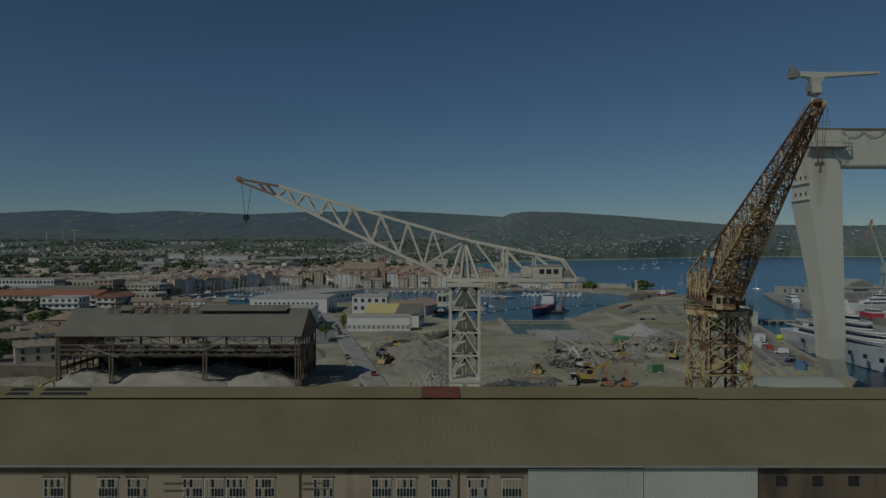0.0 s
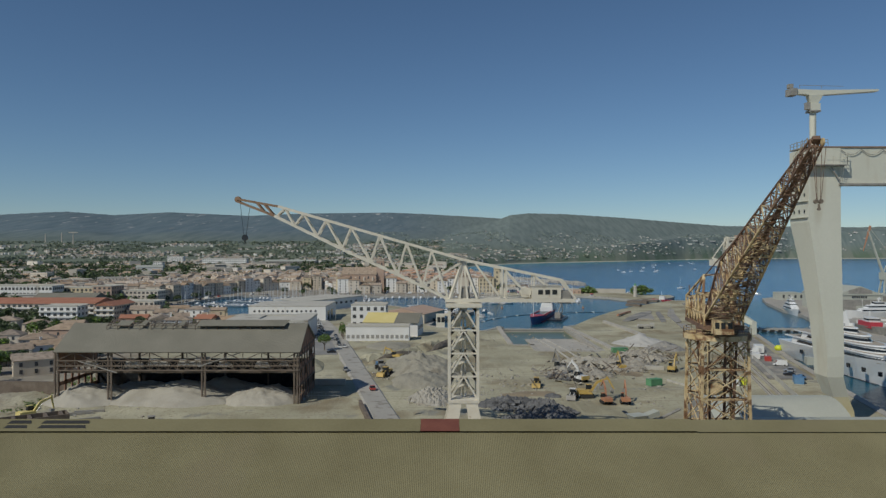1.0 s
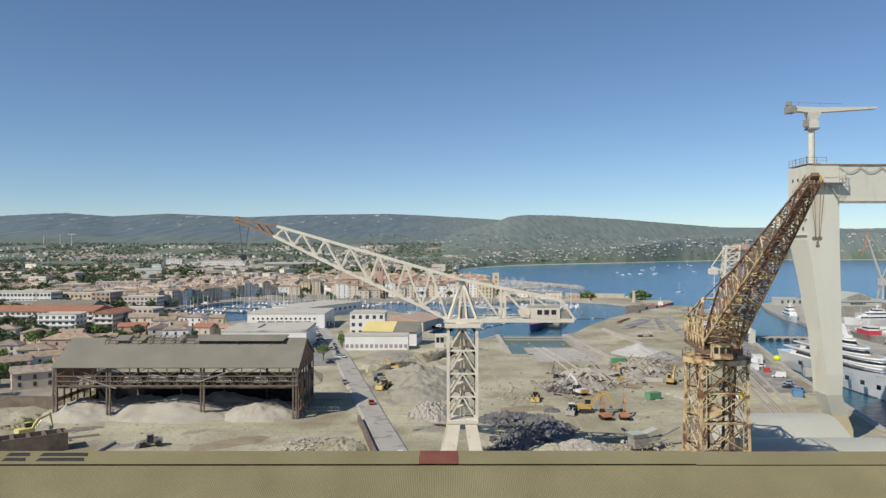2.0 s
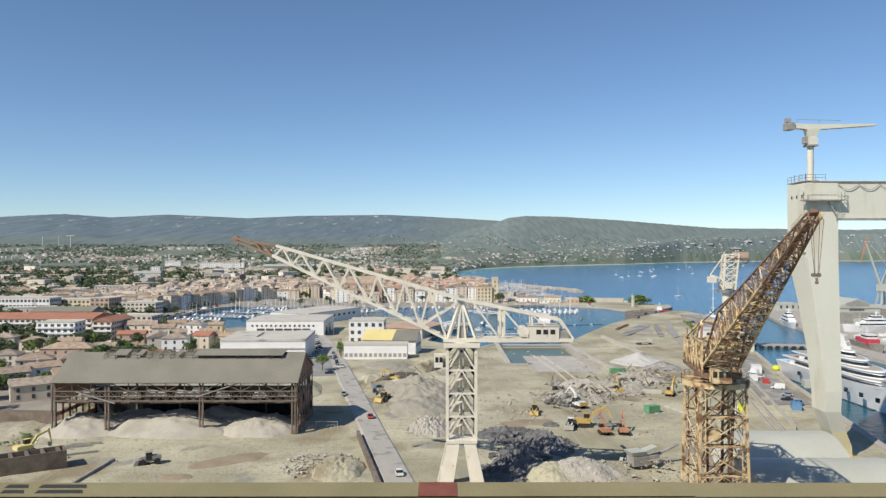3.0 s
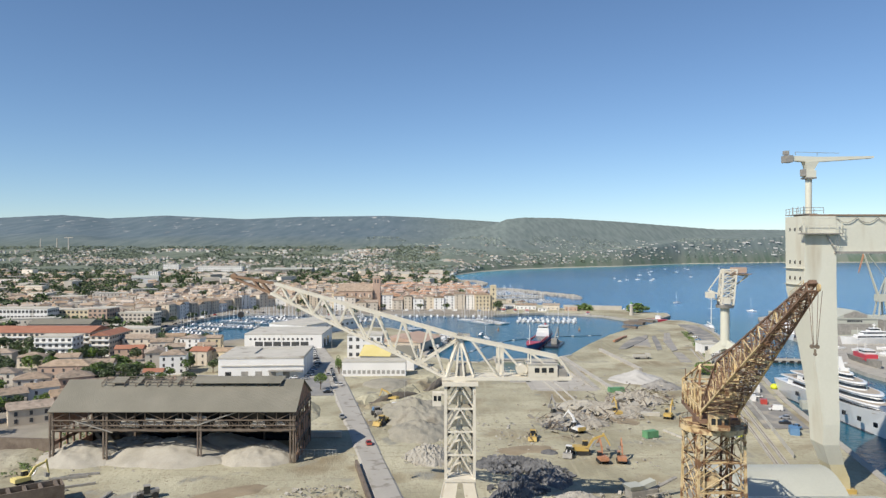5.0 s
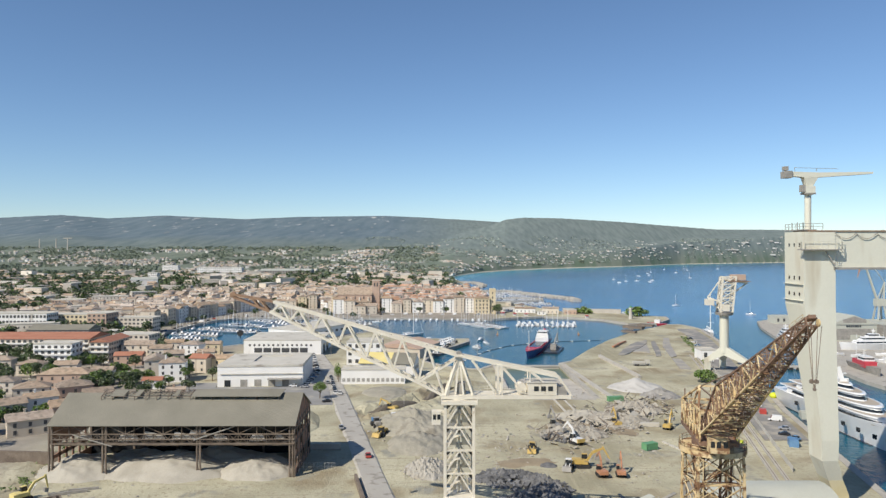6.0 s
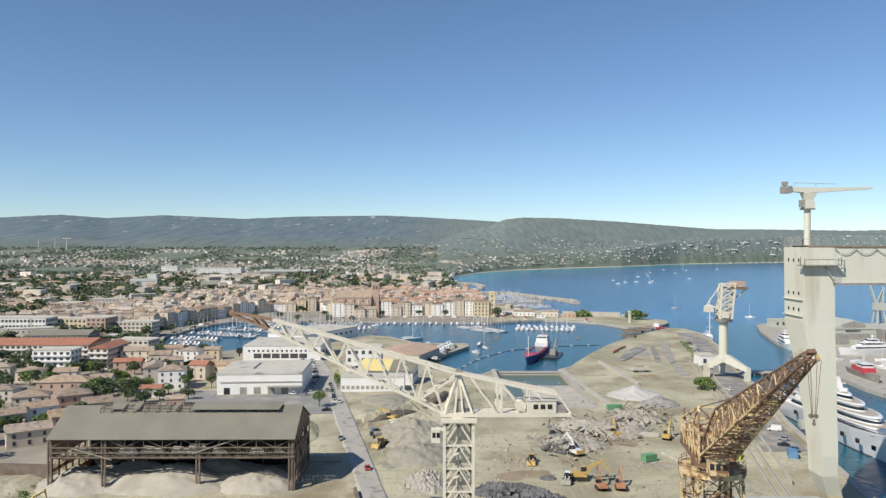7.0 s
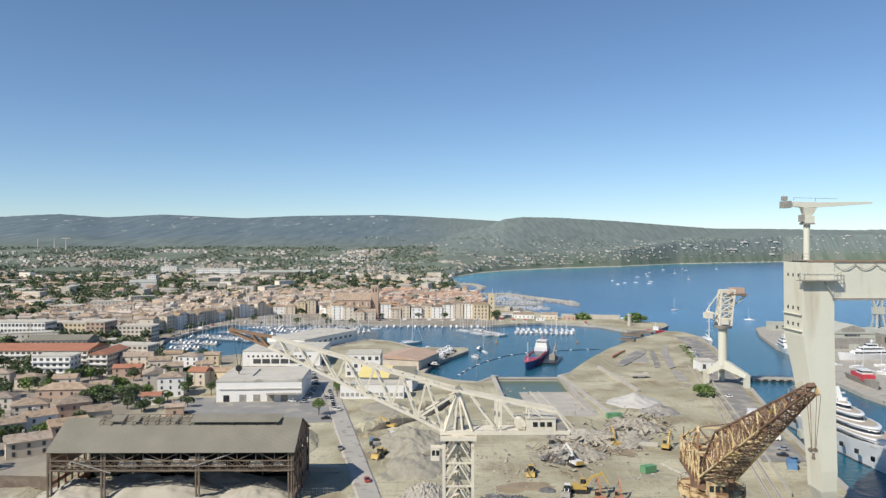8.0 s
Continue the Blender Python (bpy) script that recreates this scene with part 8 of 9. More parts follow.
# ---- the yard: road, vehicles, machines, heaps ----
WORN = material("dark_worn_tarmac", (0.215, 0.208, 0.196), (0.31, 0.30, 0.282), 0.9, 0.12, 1.5, 0.1, stain=(0.40, 0.37, 0.31), stain_at=0.52, stain_scale=0.12)
LEFT = [(-88, 482), (-66, 410), (-58, 378), (-50.6, 343), (-38.6, 290), (-24.2, 225), (-12.6, 173), (-3, 126)]
RIGHT = [(-78, 482), (-58, 410), (-51, 378), (-43.4, 343), (-31.6, 290), (-17.4, 225), (-5.8, 173), (3, 126)]
g = Geo()
for (a, b), (c, d) in zip(zip(LEFT, RIGHT), zip(LEFT[1:], RIGHT[1:])):
    for k in range(8):
        p = [Vector(a).lerp(Vector(c), k / 8), Vector(b).lerp(Vector(d), k / 8), Vector(b).lerp(Vector(d), (k + 1) / 8), Vector(a).lerp(Vector(c), (k + 1) / 8)]
        g.add([(q.x, q.y, 0.96) for q in p], [(0, 1, 2, 3)])
for side, out in ((LEFT, -1), (RIGHT, 1)):
    g.add([(x + out * k, y, z) for x, y in side for k, z in ((0, 0.96), (1.4, 0.1))], [(2 * i, 2 * i + 2, 2 * i + 3, 2 * i + 1)[::out] for i in range(len(side) - 1)])
solid("road", g, ASPHALT, "pale dusty asphalt road through the yard", "road", kind="structure")
solid("pavement", Geo().prism([(-59, 366), (-59, 378), (-67, 410), (-86, 478), (-90, 474), (-74, 408), (-70, 366)], 0.2, 0.94), ASPHALT, "dusty car park strip beside the warehouse", "pavement", kind="structure")
TARMAC = material("grey_yard_tarmac", (0.235, 0.232, 0.225), (0.33, 0.325, 0.31), 0.9, 0.1, 1.5, 0.1, stain=(0.38, 0.36, 0.31), stain_at=0.56, stain_scale=0.12)
solid("pavement", Geo().prism([(-134, 374), (-132, 352), (-112, 336), (-97, 330), (-74, 336), (-62, 322), (-47, 322), (-51.2, 343), (-58.6, 378), (-59.5, 366), (-70, 364), (-112, 362), (-114, 374)], 0.1, 0.90), TARMAC, "grey tarmac apron before the warehouse", "pavement", kind="structure")
solid("pavement", Geo().prism([(136, 262), (146, 306), (161, 362), (176, 418), (190, 470), (209, 545), (222, 618), (208, 622), (196, 548), (176, 470), (160, 420), (145, 362), (131, 306), (120, 262)], 0.2, 1.0), WORN, "grey asphalt quay road", "pavement", kind="structure")
for off in (0.0, 3.2):
    t = thing("rail_track", "straight crane rail line with pale concrete bed", "track", (0, 0, 0.5))
    for (x0, y0), (x1, y1) in (((100 + off, 205), (124 + off, 300)), ((124 + off, 300), (150 + off, 400)), ((150 + off, 400), (166 + off, 470))):
        part("bed", Geo().beam((x0, y0, 0.3), (x1, y1, 0.3), 1.1, 0.9), CONCRETE, t)
        part("rail", Geo().beam((x0, y0, 0.8), (x1, y1, 0.8), 0.16, 0.2), BROWN_STEEL, t)
t = thing("fence", "long pale mesh fence beside the quay road", "fence", (0, 0, 0.5))
for (x0, y0), (x1, y1) in (((112, 225), (132, 300)), ((132, 300), (156, 400)), ((156, 400), (188, 520))):
    nn = int(math.hypot(x1 - x0, y1 - y0) / 4)
    for k in range(nn):
        a, b = Vector((x0, y0)).lerp(Vector((x1, y1)), k / nn), Vector((x0, y0)).lerp(Vector((x1, y1)), (k + 0.97) / nn)
        part("panel", Geo().beam((a.x, a.y, 1.0), (b.x, b.y, 1.0), 0.08, 1.9), FLAT_ROOF, t)

PATCH = material("faded_grey_tarmac", (0.30, 0.285, 0.265), (0.38, 0.36, 0.33), 0.9, 0.15, 1.5, 0.1, stain=(0.40, 0.375, 0.31), stain_at=0.5, stain_scale=0.1)
for strip, mat, z in (([(118, 469), (123, 470), (132, 485), (145, 508), (154, 527), (159.5, 546), (150, 536), (141.5, 523), (129, 497)], WORN, 1.05), ([(133, 486), (143, 481), (147, 498), (153, 524), (145, 507)], PATCH, 1.04),
                      ([(142, 464), (146, 466), (155, 500), (164, 541), (160, 536), (155, 518), (148, 488)], WORN, 1.05), ([(150, 459), (156, 466), (168, 515), (181, 560), (176, 558), (161, 512)], PATCH, 1.03), ([(141, 416), (147, 414), (154, 452), (149, 454)], PATCH, 1.03)):
    solid("pavement", Geo().prism(strip, 0.2, z), mat, "worn dark tarmac strip on the outer yard", "pavement", kind="structure")

# dock gate, slip and its walls
t = thing("dock_gate", "low dark steel dock gate across the dock mouth", "gate", (0, 0, 0))
part("gate_body", Geo().box(35.6, 73.9, 434.6, 437.6, -9, -0.9), CONCRETE, t)
part("gate_deck", Geo().box(35.6, 73.9, 434.2, 438.0, -0.9, -0.5), CONCRETE, t)
g = Geo()
railing(g, [(35.8, 434.4, -0.5), (73.8, 434.4, -0.5)])
part("railing", g, TRIM, t)
solid("dock_water", Geo().add([(30, 300, -2.2), (80, 300, -2.2), (80, 434.5, -2.2), (30, 434.5, -2.2)], [(0, 1, 2, 3)]), DOCK, "still green water inside the dock", "water", kind="structure")
solid("slipway", Geo().add([(46.05, 428, -3.3), (73.95, 428, -3.3), (46.05, 334.9, 0.55), (73.95, 334.9, 0.55), (46.05, 428, -9), (73.95, 428, -9), (46.05, 335, -9), (73.95, 335, -9)], [(2, 0, 1, 3), (0, 4, 5, 1), (2, 6, 4, 0)]), CONCRETE, "pale concrete slipway sloping into the dock", "slipway", kind="structure")
solid("dock_wall", Geo().box(33.0, 35.4, 359, 436, -6, 1.2), CONCRETE, "pale concrete dock side wall", "wall", kind="structure")
solid("dock_wall", Geo().prism([(74.1, 436), (76.6, 436), (84, 322), (81.6, 322)], -6, 1.3), CONCRETE, "pale concrete dock side wall", "wall", kind="structure")
for x in (52.5, 57):
    solid("slip_rail", Geo().beam((x, 402, -2.0), (x + 1.5, 335, 0.85), 0.7, 0.5), FLAT_ROOF, "pale launching rail on the slip", "rail", kind="structure")
    solid("slip_rail", Geo().beam((x + 1.5, 334.8, 0.85), (x + 3, 296, 0.85), 0.7, 0.5), FLAT_ROOF, "pale launching rail on the slip", "rail", kind="structure")

# twin vaulted roofs beside the rusted crane
for y0, y1, x0, x1 in ((172.5, 196, 66.5, 100.0), (148, 171.8, 67.5, 100.5)):
    t = thing("vaulted_shed", "low shed with pale rounded metal roof", "shed", (0, 0, 0.5))
    n, z0, rise = 14, 5.0, 5.0
    prof = [(y0 + (y1 - y0) * i / n, z0 + rise * math.sin(math.pi * i / n) ** 0.8) for i in range(n + 1)]
    part("roof", Geo().add([(x, y, z) for y, z in prof for x in (x0, x1)], [(2 * i, 2 * i + 1, 2 * i + 3, 2 * i + 2) for i in range(n)]), ROOF_PALE, t, smooth=True)
    part("gable", Geo().add([(x1 - 0.3, y, z) for y, z in prof] + [(x1 - 0.3, y1, 0), (x1 - 0.3, y0, 0)], [tuple(range(n + 3))]), GREY_STEEL, t)
    part("gable", Geo().add([(x0 + 0.3, y, z) for y, z in prof] + [(x0 + 0.3, y1, 0), (x0 + 0.3, y0, 0)], [tuple(range(n + 2, -1, -1))]), GREY_STEEL, t)
    part("wall", Geo().box(x0 + 0.4, x1 - 0.4, y0 + 0.2, y0 + 0.5, 0, z0), GREY_STEEL, t)
    part("wall", Geo().box(x0 + 0.4, x1 - 0.4, y1 - 0.5, y1 - 0.2, 0, z0), GREY_STEEL, t)

# heaps
heap("rubble_heap", -3, 228, 8, 11, 3.2, RUBBLE, "heap of broken pale stones beside the crane", 1.8, 0.9, 44, 40, 11.0)
heap("earth_mound", -8, 284, 17, 24, 6.6, EARTH_GREY, "broad grey-green spoil mound", 1.4, 0.3, 70, 70, 12.0, 20)
heap("earth_mound", -7, 258, 12, 16, 3.8, EARTH_GREY, "broad pale spoil mound", 1.6, 0.25, 44, 40, 13.0)
# dark slate heaps whose outline and colour also take in the white crane's shadow
heap("scrap_heap", 21, 220, 13, 5, 2.4, DARK_RUBBLE, "dark heap of broken steel and slate, crane shadow included in its shape", 1.3, 1.3, 80, 40, 14.0, 12)
heap("scrap_heap", 31.5, 210, 15, 6, 3.2, DARK_RUBBLE, "dark heap of broken steel and slate, crane shadow included in its shape", 1.3, 1.3, 80, 40, 15.0, -72)
heap("scrap_heap", 20, 190, 23, 6.5, 3.0, DARK_RUBBLE, "dark heap of broken steel and slate, crane shadow included in its shape", 1.3, 1.3, 90, 44, 16.0, 69)
heap("earth_mound", 36, 182, 12, 9, 3.6, RUBBLE, "pale earth mound with rough stones", 1.8, 0.3, 40, 36, 17.0)
heap("earth_mound", 28, 181, 7, 9, 3.2, GROUND, "pale earth mound with rough stones", 1.8, 0.4, 40, 36, 18.0)
heap("rubble_heap", 52, 272, 14, 13, 3.2, DEMO, "broken concrete demolition heap", 1.4, 0.8, 60, 56, 19.0)
heap("rubble_heap", 72, 292, 16, 14, 3.4, DEMO, "broken concrete demolition heap", 1.4, 0.8, 60, 56, 20.0)
heap("rubble_heap", 86, 312, 14, 12, 3.4, DEMO, "grey demolition heap with twisted steel", 1.4, 1.0, 56, 48, 21.0)
heap("rubble_heap", 60, 298, 12, 12, 3.0, SPOIL, "dusty demolition heap of concrete", 1.4, 0.8, 50, 44, 22.0)
heap("gravel_heap", 100, 361, 15, 14, 4.5, PALE_GRAVEL, "pale conical gravel heap", 1.1, 0.08, 40, 36, 23.0)
heap("gravel_heap", 106, 341, 10, 9, 3.8, GREY_STEEL, "grey conical gravel heap", 1.1, 0.08, 36, 32, 24.0)
heap("gravel_heap", 36, 232, 3.4, 2.6, 1.3, DARK_RUBBLE, "small dark gravel heap", 1.2, 0.1, 24, 20, 25.0)
heap("earth_mound", -26, 186, 7.5, 11, 2.6, GROUND, "uneven pale earth mound", 1.8, 0.7, 44, 36, 26.0)
heap("earth_mound", -56, 292, 9, 22, 2.6, GROUND, "pale earth bank beside the road", 1.8, 0.3, 40, 44, 28.0, 12)
heap("earth_mound", 4, 372, 20, 7, 2.2, GROUND, "long earth bank of the excavation", 1.8, 0.2, 56, 30, 30.0, 16)
heap("earth_mound", -19, 319, 14, 2.6, 2.2, DARK_EARTH, "long dark bank of dug earth", 1.8, 0.3, 80, 20, 31.0, 46)
heap("earth_mound", 1, 354, 19, 2.6, 2.4, DARK_EARTH, "long dark bank of dug earth", 1.8, 0.3, 80, 20, 36.0, 72)
heap("earth_mound", -21, 331, 13, 5, 1.8, EARTH_GREY, "grey earth terrace above the dark bank", 1.8, 0.3, 60, 26, 37.0, 46)
heap("earth_mound", 14, 400, 14, 12, 2.6, GROUND, "pale spoil mound behind the dock wall", 1.6, 0.3, 40, 36, 32.0)
heap("earth_mound", 95, 262, 16, 10, 0.9, GROUND, "low sandy spread on the yard", 1.8, 0.2, 40, 30, 33.0)
heap("earth_mound", -135, 225, 12, 16, 2.2, GROUND, "weedy earth bank beside the shed", 1.8, 0.3, 36, 36, 34.0)
heap("earth_mound", -26, 352, 12, 14, 2.0, EARTH_GREY, "rough verge bank beside the road", 1.8, 0.3, 30, 44, 35.0, 14)

# loose stones and debris, uncountable
rg = random.Random(11)
for name, mat, zones, cnt, lab in (("loose_stones", RUBBLE, ((-3, 226, 9), (52, 272, 16), (72, 292, 18), (36, 182, 12), (-31, 190, 11), (-12, 285, 26), (86, 312, 16), (52, 186, 14), (20, 250, 22)), 1700, "scattered pale stones and broken concrete"),
                                   ("scrap_pieces", DARK_RUBBLE, ((21, 219, 9), (31, 210, 9), (16, 182, 8), (22, 196, 8), (86, 312, 12), (48, 268, 9)), 1900, "scattered dark scrap and slate pieces")):
    g = Geo()
    for k in range(cnt):
        cx, cy, r = rg.choice(zones)
        a, q = rg.uniform(0, 6.283), r * math.sqrt(rg.random())
        s = 0.22 + (1.2 if mat is DARK_RUBBLE else 0.7) * rg.random() ** 3
        x, y = cx + math.cos(a) * q, cy + math.sin(a) * q
        if -28 < x < -2 and y < 240 and x > -26 - (y - 237) * 0.22 and x < -14 - (y - 237) * 0.19:
            continue
        z = 0.5 + (2.2 * (1 - q / r) if cnt == 1900 or r < 20 else 0)
        g.obox((x, y, z), (s * rg.uniform(0.7, 1.8), s, s * 0.7), rg.uniform(0, 180), rg.uniform(-30, 30), rg.uniform(-30, 30))
    solid(name, g, mat, lab, "rubble", kind="stuff")


# small stones, clods and bits strewn thinly over the whole yard
rg = random.Random(31)
g = Geo()
for k in range(2600):
    x, y = rg.uniform(-115, 105), rg.uniform(172, 400)
    if noise.noise((x * 0.05, y * 0.05, 4.0)) < 0.05 or -62 + (378 - y) * 0.22 < x < -44 + (378 - y) * 0.24 or x < -40 and y > 218:
        continue
    q = 0.15 + 0.6 * rg.random() ** 4
    g.obox((x, y, 0.55), (q * rg.uniform(0.8, 2.0), q, q * 0.8), rg.uniform(0, 180), rg.uniform(-25, 25), rg.uniform(-25, 25))
solid("yard_clods", g, RUBBLE, "small stones and clods strewn over the dug yard", "rubble", kind="stuff")

# broken slabs, beams and bent bars of the demolished building
rg = random.Random(29)
slabs, bars = Geo(), Geo()
for k in range(520):
    f = rg.random()
    x, y = 40 + 58 * f + rg.gauss(0, 7), 262 + 62 * f + rg.gauss(0, 9)
    z = 0.6 + 2.6 * rg.random() ** 2
    if k % 3:
        q = 0.4 + 2.4 * rg.random() ** 2.5
        slabs.obox((x, y, z), (q * rg.uniform(0.8, 2.2), q, 0.18 + 0.2 * rg.random()), rg.uniform(0, 180), rg.uniform(-45, 45), rg.uniform(-45, 45))
    else:
        a, l = rg.uniform(0, 6.283), rg.uniform(1.5, 6.0)
        bars.beam((x, y, z * 0.7), (x + math.cos(a) * l, y + math.sin(a) * l, z + rg.uniform(0, 2.4)), rg.choice((0.1, 0.16, 0.26)))
solid("broken_slabs", slabs, RUBBLE, "tilted broken concrete slabs on the demolition heaps", "rubble", kind="stuff")
solid("bent_bars", bars, BROWN_STEEL, "bent rusty bars sticking out of the demolition heaps", "scrap", kind="stuff")


# vehicles
def make_car(mat, label, long_=4.3, tall=1.45, van=False):
    t = thing("van" if van else "car", label, "van" if van else "car", (0, 0, 0.5), group="parked vehicles")
    w = 1.8
    L = long_ / 2
    body = Geo().loft([[(-w / 2, -L, 0.35), (w / 2, -L, 0.35), (w / 2 * 0.95, -L + 0.05, 0.85), (-w / 2 * 0.95, -L + 0.05, 0.85)], [(-w / 2, -L * 0.5, 0.28), (w / 2, -L * 0.5, 0.28), (w / 2, -L * 0.5, 0.95), (-w / 2, -L * 0.5, 0.95)],
                       [(-w / 2, L * 0.5, 0.28), (w / 2, L * 0.5, 0.28), (w / 2, L * 0.5, 0.92), (-w / 2, L * 0.5, 0.92)], [(-w / 2 * 0.9, L, 0.35), (w / 2 * 0.9, L, 0.35), (w / 2 * 0.85, L - 0.1, 0.7), (-w / 2 * 0.85, L - 0.1, 0.7)]])
    part("body", body, mat, t)
    y0, y1 = (-L + 0.08, L * 0.62) if van else (-L * 0.78, L * 0.42)
    r0, r1 = (-L + 0.15, L * 0.40) if van else (-L * 0.5, L * 0.10)
    cab = part("cabin", Geo().loft([[(-w / 2 * 0.96, y0, 0.9), (w / 2 * 0.96, y0, 0.9), (w / 2 * 0.96, y1, 0.88), (-w / 2 * 0.96, y1, 0.88)], [(-w / 2 * 0.8, r0, tall), (w / 2 * 0.8, r0, tall), (w / 2 * 0.8, r1, tall), (-w / 2 * 0.8, r1, tall)]]), GLASS_DARK if not van else mat, t)
    part("car_roof", Geo().box(-w / 2 * 0.79, w / 2 * 0.79, r0 + 0.03, r1 - 0.03, tall - 0.02, tall + 0.05), mat, cab)
    if van:
        part("windscreen", Geo().slab((-0.75, L * 0.60, 1.05), (0.75, L * 0.60, 1.05), (0.66, L * 0.44, tall - 0.15), (-0.66, L * 0.44, tall - 0.15), -0.06), GLASS_DARK, cab)
    wheel = mesh_of("wheel", Geo().tube((-0.11, 0, 0), (0.11, 0, 0), 0.33, 12), RUBBER)
    for sx in (-1, 1):
        for yy in (-L * 0.6, L * 0.62):
            part("wheel", wheel, None, t).matrix_basis = pose(sx * 0.8, yy, 0.33)
    return t


CARS = [make_car(WHITE, "white hatchback car parked in the yard"), make_car(RED, "red hatchback car on the dusty road"), make_car(SILVER, "silver saloon car parked in the yard"),
        make_car(BLACK_PAINT, "black saloon car parked in the yard"), make_car(BLUE, "blue small car parked in the yard"), make_car(WHITE, "white delivery van parked on the quay", 5.4, 2.3, True)]
FIRST = [(-10.1, 180.4, 12, 0), (-23.2, 241, 12, 1), (-37.4, 279, 12, 2), (-50.5, 327, 100, 3), (131, 262, 20, 4), (137, 290, 70, 5)]
for c, (x, y, a, k) in zip((CARS[0], CARS[1], CARS[2], CARS[3], CARS[4], CARS[5]), FIRST):
    c.matrix_basis = pose(x, y, 1.02 if x > 100 else 0.98, 0, 0, a)
for k in range(26):
    side = k % 2
    y = 362 + (k // 2) * 9 + rnd.uniform(-1, 1)
    x = -75 + (y - 362) * -0.02 + (side * 6) - max(0, (y - 404)) * 0.20
    copy_thing(rnd.choice((CARS[0], CARS[0], CARS[2], CARS[2], CARS[3], CARS[4])), pose(x + 2, y, 0.96, 0, 0, rnd.choice((80, 100, 95))))
for k in range(9):
    copy_thing(rnd.choice((CARS[2], CARS[3], CARS[0])), pose(-49.6 - (k * 5) * 0.21, 340 + k * 5.2 + 8, 0.52, 0, 0, 12))
for x, y, a, k in ((130, 268, 70, 3), (134, 276, 70, 2), (141, 316, 70, 0), (143, 326, 20, 5), (168, 440, 70, 0), (172, 455, 70, 3), (176, 470, 70, 2), (180, 490, 70, 0), (186, 512, 70, 4), (190, 530, 70, 0), (194, 550, 70, 3), (152, 372, 70, 0), (-57, 372, 14, 2), (-47, 345, 14, 0)):
    copy_thing(CARS[k], pose(x, y, 1.02 if x > 100 else 0.98, 0, 0, a))
for k in range(16):
    f = k / 15
    x, y = (-231 + 8 * f * 2, 610 + 110 * f * 2) if f < 0.5 else (-205 + 130 * (2 * f - 1), 742 - 38 * (2 * f - 1))
    copy_thing(rnd.choice(CARS), pose(x + rnd.uniform(-1, 1), y, 0.5, 0, 0, rnd.uniform(-10, 10) + (80 if f < 0.5 else 0)))
for k in range(12):
    copy_thing(rnd.choice(CARS), pose(-100 + k * 13.0 + rnd.uniform(-1, 1), 758 + rnd.uniform(-2, 2), 0.5, 0, 0, rnd.uniform(-10, 10) + 90))


